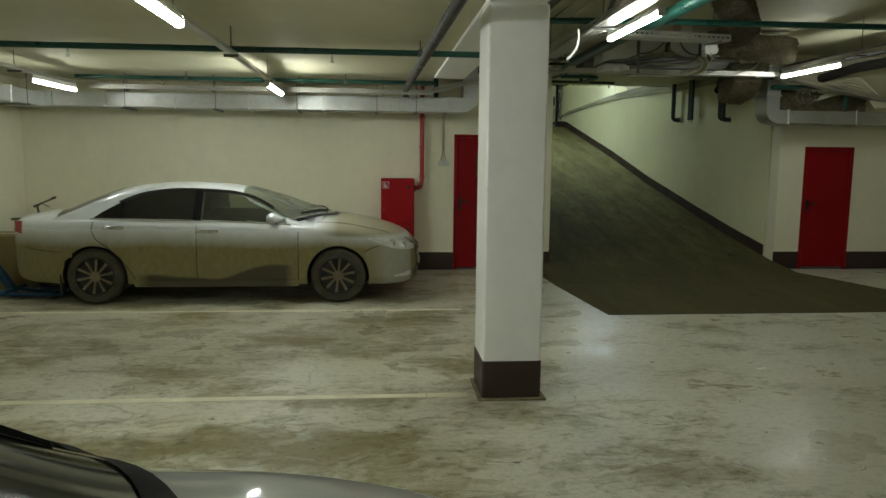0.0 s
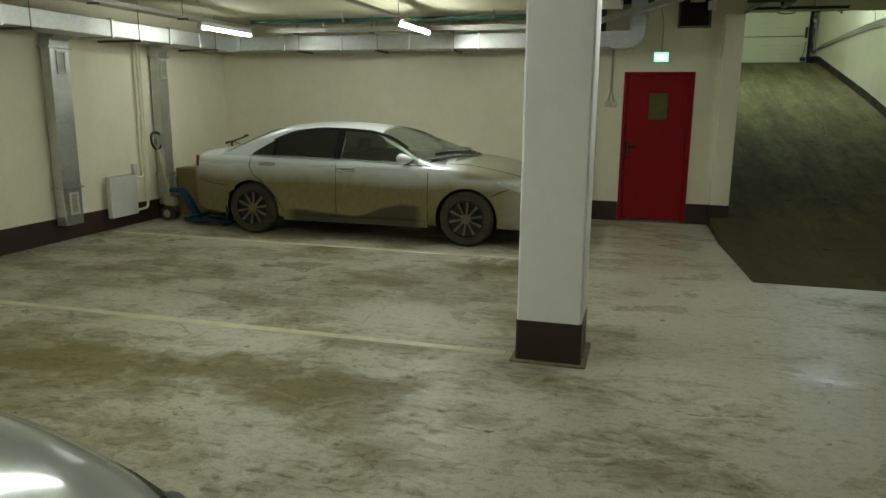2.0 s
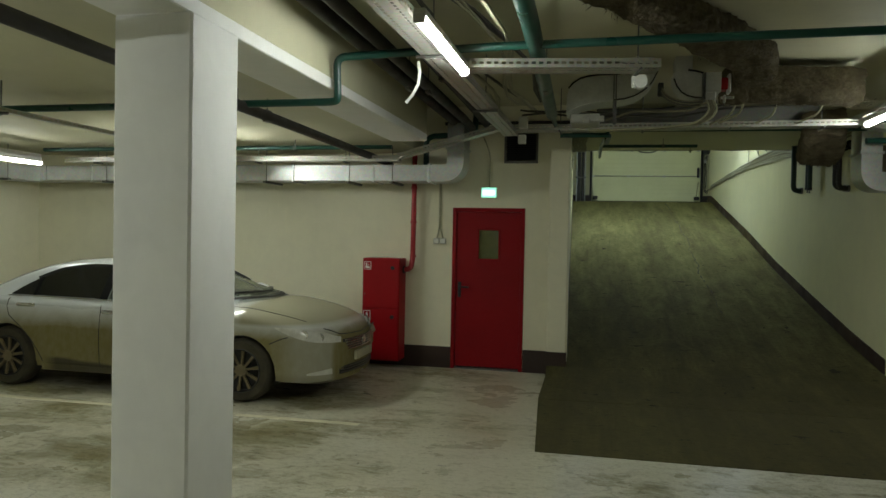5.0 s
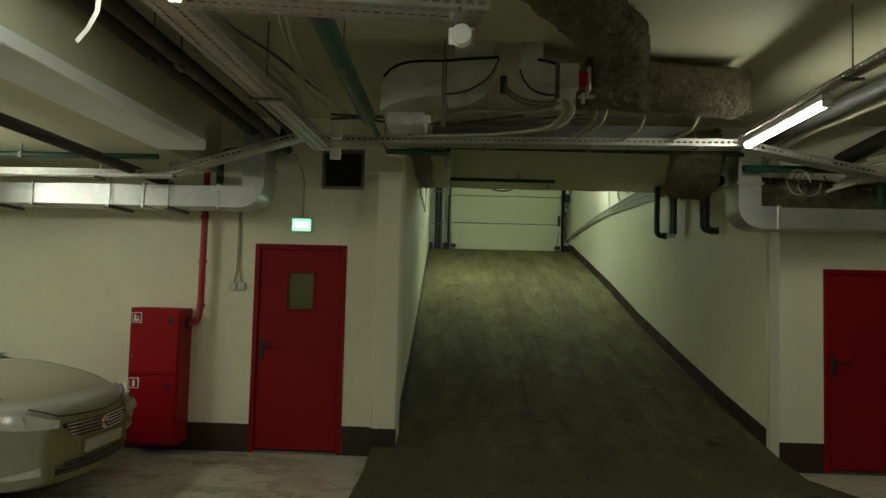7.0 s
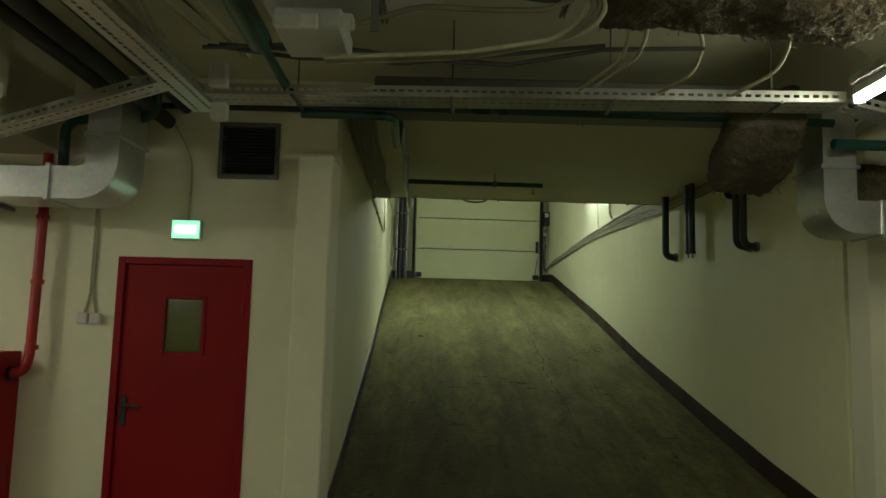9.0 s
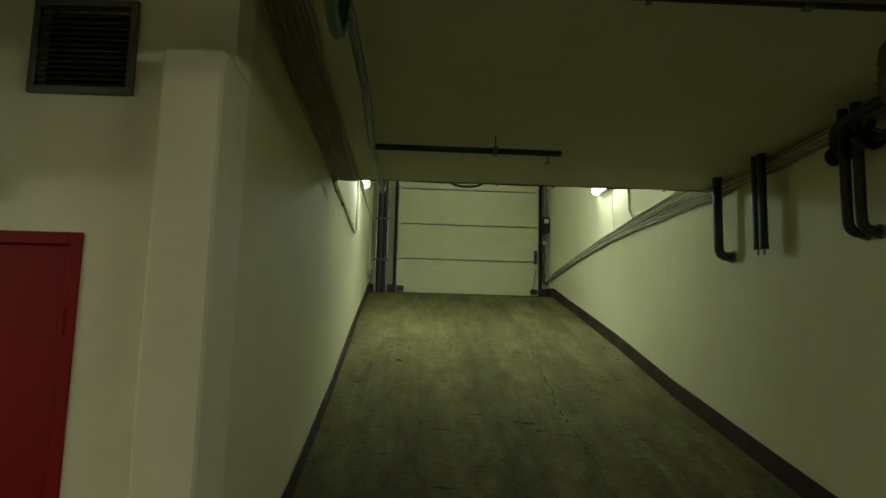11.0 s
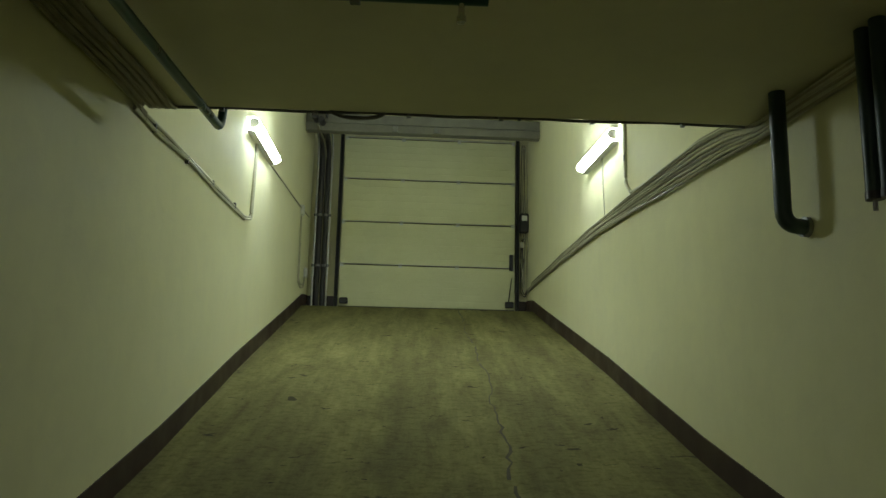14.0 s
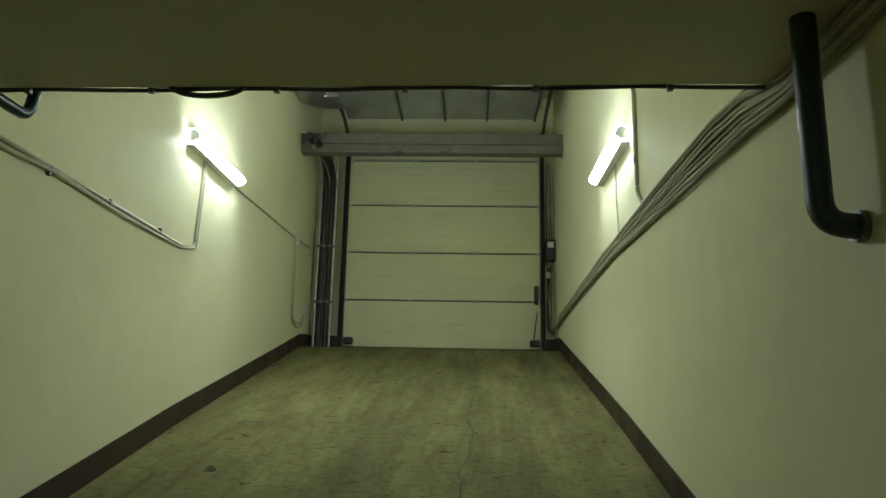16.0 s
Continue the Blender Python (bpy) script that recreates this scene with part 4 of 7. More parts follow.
for x, r, mat, z1 in ((0.10, 0.018, M_GALV, 5.5), (0.17, 0.05, M_DARKPIPE, 5.45), (0.27, 0.045, M_DARKPIPE, 5.4), (0.225, 0.014, M_CABLEBROWN, 5.3), (0.335, 0.014, M_GALV, 5.5)):
    p = thing("riser_pipe", "dark lagged riser pipe beside the gate", "pipe", RAMP @ pose(x, GATE_Y - 0.02, 0), group="risers beside the gate")
    part("pipe", tube(bmesh.new(), [(0, 0, 2.755), (0, 0, z1), (0.0, -0.3, z1 + 0.15), (0.0, -1.3, z1 + 0.1)], r, 10, 0.2), mat, p, smooth=True)
    for z in (3.4, 4.25):
        part("clamp", rod((0, 0, z), (0, 0, z + 0.04), r + 0.012, 10), M_STEEL, p)

# ---- bulkhead lamps on the ramp ----
def bulkhead(m):
    l = thing("wall_lamp", "glowing white tubular bulkhead lamp on the plaster wall", "wall lamp", m, group="ramp wall lamps")
    part("base", extrude_poly(bmesh.new(), [(-0.60, 0.0, -0.075), (-0.60, 0.074, -0.075), (-0.60, 0.074, -0.071), (-0.60, 0.006, -0.064), (-0.60, 0.006, 0.064), (-0.60, 0.074, 0.071), (-0.60, 0.074, 0.075), (-0.60, 0.0, 0.075)], (1.2, 0, 0)), M_WHITEMARK, l, "white back plate")
    b = bmesh.new()
    sweep(b, [(-0.61, 0.062, 0), (-0.6, 0.062, 0), (0.6, 0.062, 0), (0.61, 0.062, 0)], [(0.068 * math.cos(a), 0.052 * math.sin(a)) for a in [i * math.pi / 7 for i in range(14)]])
    part("diffuser", b, M_BULK, l, smooth=True)
    for s in (-1, 1):
        part("end_cap", sweep(bmesh.new(), [(s * 0.606, 0.060, 0), (s * 0.614, 0.060, 0), (s * 0.624, 0.056, 0)], [(0.066 * math.cos(a), 0.050 * math.sin(a)) for a in [i * math.pi / 8 for i in range(16)]]), M_WHITEMARK, l, "white end cap", True)
    return l


bulkhead(RAMP @ pose(0.0, 7.55, 4.14, 0, -0.5, -90) @ pose(0, 0, 0, 0, 0, 0))
bulkhead(RAMP @ pose(RW, 7.34, 4.11, 0, 0.0, 90))

# ---- ducts ----
def flange_at(parent, x0, x1, y0, y1, z0, z1):
    part("flange", boxed(x0, x1, y0, y1, z0, z1, 0.003), M_GALV, parent)


nd = thing("wall_duct", "galvanised rectangular air duct hung along the wall", "duct", pose(0, 0, 0))
DY, DZ0, DZ1 = 9.12, 2.355, 2.555
part("duct_run", boxed(-4.55, 0.80, DY, DY + 0.38, DZ0, DZ1, 0.006), M_GALV, nd)
part("duct_elbow", sweep(bmesh.new(), fillet([(0.80, DY + 0.19, 2.455), (1.12, DY + 0.19, 2.455), (1.12, DY + 0.19, 2.80)], 0.24, 10) + [Vector((1.12, DY + 0.19, 3.05))], rect(0.2, 0.38), up=(0, 1, 0)), M_GALV, nd, smooth=True)
for x in (-3.85, -2.95, -1.95, -0.95, 0.1, 0.80):
    flange_at(nd, x - 0.015, x + 0.015, DY - 0.012, DY + 0.39, DZ0 - 0.015, DZ1 + 0.015)
flange_at(nd, 1.0, 1.24, DY - 0.015, DY + 0.395, 2.74, 2.765)
for x in (-3.6, -2.4, -1.3, -0.2, 0.35):
    part("hanger_rod", rod((x, DY - 0.02, DZ0 - 0.02), (x, DY - 0.02, BAY_CEIL), 0.005, 6), M_STEEL, nd)
    part("bracket", boxed(x - 0.02, x + 0.02, DY - 0.08, DY + 0.42, DZ0 - 0.03, DZ0 - 0.004), M_STEEL, nd)
wd = thing("wall_duct", "galvanised rectangular air duct with two vertical drops", "duct", pose(0, 0, 0))
part("duct_run", boxed(WEST + 0.22, WEST + 0.64, SOUTH + 2, 8.85, 2.345, 2.53, 0.006), M_GALV, wd)
part("duct_elbow", sweep(bmesh.new(), fillet([(WEST + 0.43, 8.85, 2.4375), (WEST + 0.43, DY + 0.19, 2.445), (-4.55, DY + 0.19, 2.455)], 0.3, 8), rect(0.4, 0.2)), M_GALV, wd, smooth=True)
for y in (3.5, 5.0, 6.5, 7.55, 8.2):
    flange_at(wd, WEST + 0.205, WEST + 0.655, y - 0.015, y + 0.015, 2.33, 2.545)
for y in (5.3, 6.9, 8.5):
    part("bracket", boxed(WEST + 0.1, WEST + 0.72, y - 0.02, y + 0.02, 2.315, 2.34), M_STEEL, wd)
    part("hanger_rod", rod((WEST + 0.69, y, 2.32), (WEST + 0.69, y, BAY_CEIL), 0.005, 6), M_STEEL, wd)
for yc, hw in ((6.20, 0.14), (8.02, 0.10)):
    d = part("drop", boxed(WEST + 0.03, WEST + 0.16, yc - hw, yc + hw, 0.20, 2.22, 0.005), M_GALV, wd)
    part("boot", sweep(bmesh.new(), fillet([(WEST + 0.095, yc, 2.2), (WEST + 0.095, yc, 2.33), (WEST + 0.3, yc, 2.45)], 0.12, 6), rect(2 * hw, 0.14), up=(1, 0, 0)), M_GALV, wd, smooth=True)
    for z0 in (1.92, 0.32):
        b = bmesh.new()
        for a in ((yc - 0.06, yc + 0.08, z0, z0 + 0.025), (yc - 0.06, yc + 0.08, z0 + 0.235, z0 + 0.26), (yc - 0.06, yc - 0.035, z0 + 0.025, z0 + 0.235), (yc + 0.055, yc + 0.08, z0 + 0.025, z0 + 0.235)):
            box(b, WEST + 0.16, WEST + 0.175, a[0], a[1], a[2], a[3], 0.003)
        g = part("grille", b, M_PLASTIC, d, "white air grille")
        b = bmesh.new()
        for i in range(10):
            box(b, WEST + 0.161, WEST + 0.168, yc - 0.034, yc + 0.054, z0 + 0.035 + i * 0.02, z0 + 0.045 + i * 0.02)
        part("louvre", b, M_CABLE, d)
    for z in (0.62, 2.2):
        flange_at(wd, WEST + 0.02, WEST + 0.18, yc - hw - 0.03, yc + hw + 0.03, z, z + 0.025)
ed = thing("wall_duct", "galvanised rectangular air duct dropping from the ceiling beside the ramp", "duct", pose(0, 0, 0))
part("duct_run", boxed(5.86, 8.9, 9.12, 9.46, 2.275, 2.46, 0.006), M_GALV, ed)
part("duct_elbow", sweep(bmesh.new(), [Vector((5.60, 9.29, 3.1))] + fillet([(5.60, 9.29, 2.75), (5.60, 9.29, 2.368), (5.86, 9.29, 2.368)], 0.26, 10), rect(0.2, 0.34), up=(0, 1, 0)), M_GALV, ed, smooth=True)
flange_at(ed, 5.84, 5.87, 9.105, 9.47, 2.26, 2.475)
flange_at(ed, 6.9, 6.93, 9.105, 9.47, 2.26, 2.475)
flange_at(ed, 5.48, 5.72, 9.105, 9.47, 2.66, 2.685)

# ---- cable trays ----
def perforated(bm, o, u, v, length, width, pitch=0.05, slot=0.03, frac=0.3):
    """A strip with a row of slots, as sheet-metal quads."""
    o, u, v = Vector(o), Vector(u), Vector(v)
    P = lambda a, b: bm.verts.new(o + u * a + v * b)
    lo, hi = width * (0.5 - frac / 2), width * (0.5 + frac / 2)
    for a, b in ((0, lo), (hi, width)):
        bm.faces.new((P(0, a), P(length, a), P(length, b), P(0, b)))
    n = int(length / pitch)
    for i in range(n):
        x0 = i * pitch + slot
        x1 = (i + 1) * pitch if i < n - 1 else length
        bm.faces.new((P(x0, lo), P(x1, lo), P(x1, hi), P(x0, hi)))


def cable_tray(p, q, width=0.2, side=0.06, label="perforated galvanised cable tray hung from the ceiling", cables=3, ceil=None, rods=(), group="cable trays"):
    p, q = Vector(p), Vector(q)
    u = (q - p).normalized()
    L = (q - p).length
    w = u.cross(Vector((0, 0, 1))).normalized()
    z = w.cross(u)
    t = thing("cable_tray", label, "cable tray", Matrix.Translation(p), group=group)
    b = bmesh.new()
    rows = max(2, round(width / 0.07))
    for i in range(rows):
        perforated(b, w * (-width / 2 + width * i / rows), u, w, L, width / rows, frac=0.22)
    part("tray_base", b, M_TRAY, t).modifiers.new("thickness", "SOLIDIFY").thickness = 0.0015
    for s in (-1, 1):
        b = bmesh.new()
        perforated(b, w * (s * width / 2), u, z, L, side, frac=0.28)
        part("tray_side", b, M_TRAY, t).modifiers.new("thickness", "SOLIDIFY").thickness = 0.0015
    rnd = random.Random(int(L * 1000))
    for i in range(cables):
        off = w * (-width / 2 + width * (i + 0.7) / (cables + 0.4))
        pts = [u * (L * k / 8) + off + w * rnd.uniform(-0.015, 0.015) + z * (0.014 + rnd.uniform(0, 0.012)) for k in range(9)]
        part("cable", tube(bmesh.new(), pts, rnd.uniform(0.007, 0.012), 6), M_CABLEDARK if i % 2 else M_CABLE, t, smooth=True)
    for a in rods:
        c = u * (L * a)
        top = (ceil - (p + c).z)
        part("hanger_rod", rod(c + z * -0.03, Vector((c.x, c.y, c.z + top)), 0.005, 6), M_STEEL, t)
        part("crossbar", tube(bmesh.new(), [c - w * (width / 2 + 0.03) - z * 0.012, c + w * (width / 2 + 0.03) - z * 0.012], 0.011, 4), M_STEEL, t)
    return t


cable_tray((-1.40, -6.0, 2.545), (-1.40, 8.25, 2.545), 0.06, 0.03, "narrow galvanised lighting channel hung from the ceiling", 1, BAY_CEIL, (0.15, 0.35, 0.55, 0.66, 0.78, 0.92), "lighting channels")
cable_tray((-3.95, -6.0, 2.575), (-3.95, 8.3, 2.575), 0.08, 0.04, "narrow galvanised lighting channel hung from the ceiling", 1, BAY_CEIL, (0.2, 0.45, 0.7, 0.8, 0.9), "lighting channels")
cable_tray((-3.9, 8.75, 2.56), (0.55, 8.75, 2.56), 0.12, 0.06, ceil=BAY_CEIL, rods=(0.1, 0.35, 0.6, 0.85))
cable_tray((0.55, 8.72, 2.58), (1.72, 8.5, 2.86), 0.12, 0.06)
cable_tray((1.72, -3.6, 2.86), (1.80, 8.95, 2.86), 0.16, 0.06, ceil=HALL_CEIL, rods=(0.1, 0.3, 0.5, 0.7, 0.86), cables=5)
cable_tray((1.85, 5.62, 2.855), (3.19, 5.80, 2.855), 0.2, 0.06, ceil=HALL_CEIL, rods=(0.9,), cables=4)
cable_tray((1.85, 8.78, 2.885), (5.32, 8.62, 2.875), 0.2, 0.06, ceil=HALL_CEIL, rods=(0.15, 0.4, 0.65, 0.9), cables=5)
cable_tray((5.36, 8.6, 2.86), (7.6, 9.0, 2.52), 0.15, 0.06, cables=2)
cable_tray((5.36, 0.5, 2.93), (5.30, 8.4, 2.93), 0.07, 0.04, "narrow galvanised lighting channel hung from the ceiling", 2, HALL_CEIL, (0.3, 0.6, 0.8), "lighting channels")

# ---- fluorescent lights ----
def tube_light(x, y0, y1, z, base_z, glowing=M_TUBE):
    l = thing("fluorescent_light", "lit white fluorescent batten light under a metal channel", "light fixture", pose(x, y0, z), group="fluorescent battens")
    L = y1 - y0
    b = bmesh.new()
    sweep(b, [(0, 0, 0), (0, L, 0)], [(-0.024, 0.018), (-0.028, 0.004), (-0.020, -0.014), (0, -0.020), (0.020, -0.014), (0.028, 0.004), (0.024, 0.018)])
    part("diffuser", b, glowing, l, smooth=True)
    part("housing", boxed(-0.03, 0.03, 0.0, L, 0.02, base_z - z - 0.001, 0.004), M_PLASTIC, l)
    for a in (-0.02, L - 0.005):
        part("end_cap", boxed(-0.031, 0.031, a, a + 0.025, -0.023, 0.03, 0.006), M_PLASTIC, l)
    return l


tube_light(-3.93, 7.16, 8.31, 2.50, 2.57, M_TUBELOW)
tube_light(-1.40, 7.08, 8.23, 2.49, 2.54)
tube_light(-1.38, 2.30, 3.45, 2.49, 2.54)
tube_light(1.93, 4.25, 5.45, 2.80, 2.86, M_TUBEMID)
tube_light(5.32, 7.15, 8.42, 2.86, 2.925, M_TUBEDIM)
for x, y in ((-3.93, -4.5), (-1.40, -3.0)):
    tube_light(x, y, y + 1.15, 2.50 if x < 0 else 2.86, 2.57 if x < -2 else (2.54 if x < 0 else 2.925))
# added tube, never in view, that brightens the column's front and the floor
tube_light(1.75, -1.6, -0.4, 2.80, 2.86, M_TUBEUNSEEN)

# ---- pipes ----
def pipe_run(points, r, material, label, bend=0.08, clamps=(), ceil=None, heads=(), name="pipe"):
    t = thing(name, label, "pipe", pose(0, 0, 0))
    part("run", tube(bmesh.new(), points, r, 12, bend), material, t, smooth=True)
    for c in clamps:
        c = Vector(c)
        b = boxed(c.x - 0.02, c.x + 0.02, c.y - r - 0.006, c.y + r + 0.006, c.z - r - 0.006, c.z + r + 0.006, 0.004)
        part("clamp", b, M_STEEL, t)
        if ceil:
            part("hanger_rod", rod((c.x, c.y, c.z + r), (c.x, c.y, ceil), 0.005, 6), M_STEEL, t)
    for h in heads:
        h = Vector(h)
        b = rod(h, h - Vector((0, 0, 0.05)), 0.012, 8)
        tube(b, [h - Vector((0, 0, 0.05)), h - Vector((0, 0, 0.075))], 0.018, 8)
        part("sprinkler_head", b, M_CHROME, t, "small metal sprinkler head")
    return t


pipe_run([(WEST + 0.7, 5.6, 2.655), (0.93, 5.6, 2.655), (0.99, 5.58, 2.66), (0.99, 5.55, 2.96), (2.2, 5.5, 2.98), (9.0, 5.4, 2.98)], 0.028, M_GREENPIPE, "green painted sprinkler pipe jogging up at the ceiling step",
         0.07, [(-3.9, 5.6, 2.655), (0.2, 5.6, 2.655)], BAY_CEIL, [(-0.6, 5.6, 2.63), (-2.9, 5.6, 2.63)], "sprinkler_pipe")
pipe_run([(-3.95, 8.4, 2.68), (0.55, 8.4, 2.68)], 0.024, M_GREENPIPE, "green painted sprinkler pipe under the ceiling", 0, [(-2.6, 8.4, 2.68), (-0.6, 8.4, 2.68)], BAY_CEIL, [(-2.9, 8.4, 2.66)], "sprinkler_pipe")
pipe_run([(0.42, -4.0, 2.66), (0.30, 3.2, 2.64), (0.18, 8.95, 2.62), (0.22, 9.45, 2.60), (0.3, 9.6, 2.40)], 0.042, M_DARKPIPE, "dark cast drain pipe under the low ceiling", 0.2, [(0.31, 2.6, 2.64), (0.24, 6.0, 2.63)], BAY_CEIL, (), "drain_pipe")
for x0, x1, z, r in ((1.16, 1.10, 3.14, 0.055), (1.36, 1.28, 3.10, 0.05), (1.53, 1.40, 3.2, 0.04)):
    pipe_run([(x0, -2.0, z), (x1, 8.7, z - 0.06), (x1 - 0.02, 9.75, z - 0.08)], r, M_DARKPIPE, "dark lagged pipe below the high ceiling", 0.2, [(x0, 2.5, z - 0.03), (x1 + 0.02, 7.0, z - 0.07)], HALL_CEIL, (), "drain_pipe")
pipe_run([(2.46, 0.5, 3.02), (2.40, 5.0, 3.0), (2.32, 8.1, 2.96)], 0.058, M_GREENPIPE, "thick glossy green sprinkler main", 0.1, [(2.42, 3.4, 3.01), (2.36, 6.8, 2.98)], HALL_CEIL, (), "sprinkler_main")
pipe_run([(2.32, 8.1, 2.96), (2.32, 8.75, 2.94), (2.34, 8.95, 2.925), (5.0, 8.98, 2.91), (5.5, 9.0, 2.905)], 0.025, M_GREENPIPE, "green painted sprinkler pipe along the ramp mouth", 0.1, (), None, [(4.92, 8.98, 2.885)], "sprinkler_pipe")
pipe_run([(2.36, 8.93, 2.86), (2.9, 8.93, 2.86), (2.87, 9.70, 2.86), (2.88, 9.78, 3.10), (2.86, 10.98, 3.10), (2.79, 12.23, 3.145), (2.765, 13.6, 3.15), (2.76, 13.86, 3.15), (2.765, 13.88, 3.28)], 0.026, M_GREENPIPE, "dark green branch pipe running up under the ramp soffit", 0.1, (), None, (), "sprinkler_pipe")
pipe_run([(0.85, 9.76, 3.14), (3.2, 9.765, 3.14), (5.45, 9.75, 3.10)], 0.021, M_DARKPIPE, "dark pipe along the front edge of the ramp soffit", 0.1, [(1.4, 9.762, 3.14), (3.0, 9.765, 3.14), (4.8, 9.755, 3.11)], HALL_CEIL, (), "drain_pipe")
hb = thing("pipe_hanger", "loose steel pipe hanger below the ramp mouth", "bracket", pose(4.12, 9.62, 3.12))
part("strip", boxed(-0.012, 0.012, -0.10, 0.10, -0.06, -0.045, 0.003), M_STEEL, hb)
part("hanger_rod", rod((0.0, 0.08, -0.06), (0.0, 0.08, HALL_CEIL - 3.12), 0.005, 6), M_STEEL, hb)
part("bolt", rod((0.0, -0.08, -0.12), (0.0, -0.08, -0.03), 0.005, 6), M_STEEL, hb)
pipe_run([(1.32, 9.4, 3.34), (1.30, 9.41, 2.95), (0.74, 9.5, 2.95), (0.66, 9.53, 2.9), (0.66, 9.55, 2.4)], 0.035, M_GREENPIPE, "green pipe bend in the corner", 0.1, (), None, (), "sprinkler_pipe")
sp = pipe_run([(2.78, 12.225, 3.145), (4.22, 12.255, 3.14)], 0.024, M_GREENPIPE, "dark green sprinkler branch below the ramp soffit", 0, [(3.72, 12.245, 3.142)], SOFFIT, [(4.12, 12.253, 3.12)], "sprinkler_pipe")

# pipe hooks from the soffit on the ramp's right wall
def hook_pipe(yl, z1, material, r=0.042, back=0.14, capped=False):
    t = thing("pipe_loop", "dark lagged pipe dropping from the soffit and turning into the wall", "pipe", RAMP @ pose(RW, yl, 0), group="pipe drops on the ramp wall")
    if capped:
        part("pipe", tube(bmesh.new(), [(-back, 0, SOFFIT + 0.02), (-back, 0, z1 + 0.03)], r, 12), material, t, smooth=True)
        part("end_cap", tube(bmesh.new(), [(-back, 0, z1 + 0.03), (-back, 0, z1 - 0.005)], r * 1.08, 12), M_BLACK, t, smooth=True)
        part("drain_nipple", tube(bmesh.new(), [(-back, 0, z1), (-back, 0, z1 - 0.05)], r * 0.3, 8), M_STEEL, t, smooth=True)
        return t
    part("pipe", tube(bmesh.new(), [(-back, 0, SOFFIT + 0.02), (-back, 0, z1), (0.02, 0.02, z1 - 0.01)], r, 12, 0.12), material, t, smooth=True)
    part("joint", tube(bmesh.new(), [(-0.03, 0.015, z1 - 0.005), (0.0, 0.018, z1 - 0.006)], r + 0.012, 12), M_STEEL, t, smooth=True)
    return t


for y, z, mat in ((3.52, 2.545, M_HOOKGREEN), (2.80, 2.51, M_HOOKGREEN), (2.70, 2.50, M_HOOKGREEN), (1.62, 2.46, M_DARKPIPE), (1.48, 2.45, M_DARKPIPE)):
    hook_pipe(y, z, mat, 0.042 if y > 3 else 0.034, capped=2.5 < y < 3)

vl = thing("pipe_valve", "dark lagged pipe elbow and flanged valves under the soffit", "valve", RAMP @ pose(RW - 0.14, -0.3, 0))
part("pipe", tube(bmesh.new(), [(0.0, 2.02, 2.99), (0.0, 2.02, 3.17), (-0.04, 1.1, 3.19)], 0.034, 12, 0.08), M_DARKPIPE, vl, smooth=True)
part("pipe", tube(bmesh.new(), [(0.0, 2.06, 2.98), (0.0, 1.30, 2.98)], 0.03, 12), M_DARKPIPE, vl, smooth=True)
for y in (2.02, 1.84, 1.62, 1.40):
    part("flange", rod((0.0, y - 0.02, 2.98), (0.0, y + 0.02, 2.98), 0.062, 14), M_MATTBLACK, vl, smooth=True)
for y in (1.73, 1.51):
    part("stem", rod((0.0, y, 2.98), (-0.10, y, 3.02), 0.012, 8), M_STEEL, vl)
    part("handwheel", rod((-0.095, y, 3.018), (-0.11, y, 3.024), 0.05, 14), M_MATTBLACK, vl)

# ---- cables on the ramp ----
def cable_run(name, label, runs, material, r, m=RAMP, clips=(), group="ramp cables"):
    t = thing(name, label, "cable", m, group=group)
    for pts in runs:
        part("cable", tube(bmesh.new(), pts, r, 6, 0.05), material, t, smooth=True)
    for c in clips:
        c = Vector(c)
        part("clip", boxed(c.x - 0.012, c.x + 0.012, c.y - 0.012, c.y + 0.012, c.z - 0.03, c.z + 0.03), M_STEEL, t)
    return t


# broad bundle sagging along the right wall from the soffit edge to the gate
rnd = random.Random(11)
runs = []
for i in range(16):
    k = i / 15
    pts = []
    for s in range(0, 25):
        y = 0.9 + (11.3 - 0.9) * s / 24
        # height of the bundle's lower edge, and its spread, along the wall
        hi = float(np.interp(y, [0.9, 3.9, 4.3, 4.77, 5.8, 6.5, 8.0, 11.3], [3.24, 3.24, 3.37, 3.42, 3.40, 3.39, 3.35, 3.18]))
        lo = float(np.interp(y, [0.9, 3.9, 4.3, 5.2, 6.3, 7.3, 9.0, 11.3], [3.13, 3.14, 3.165, 3.185, 3.215, 3.235, 3.20, 3.10]))
        zc = lo + (hi - lo) * (1 - k)
        pts.append((RW - 0.018 - 0.02 * (i % 2) + rnd.uniform(-0.004, 0.004), y, zc + rnd.uniform(-0.007, 0.007)))
    pts += [(RW - 0.02, 11.5, 3.13 - 0.05 * k), (RW - 0.03, GATE_Y - 0.1 + 0.015 * (i % 3), 3.10 - 0.03 * k)]
    runs.append(pts)
cable_run("cable_bundle", "thick bundle of grey cables climbing along the ramp wall", [r for i, r in enumerate(runs) if i % 3], M_CABLE, 0.0095)
cable_run("cable_bundle", "brown-grey cables laid among a thicker wall bundle", runs[::3], M_CABLEBROWN, 0.010)
cable_run("cable_bundle", "loop of cables hanging at the gate corner", [[(RW - 0.02, GATE_Y - 0.05, 3.12), (RW - 0.06, GATE_Y + 0.02, 3.02), (RW - 0.09, GATE_Y + 0.05, 3.10), (RW - 0.08, GATE_Y + 0.08, 4.0)],
          [(RW - 0.02, GATE_Y - 0.05, 3.10), (RW - 0.05, GATE_Y + 0.03, 2.98), (RW - 0.12, GATE_Y + 0.06, 3.08), (RW - 0.11, GATE_Y + 0.08, 4.0)]], M_CABLEDARK, 0.011)
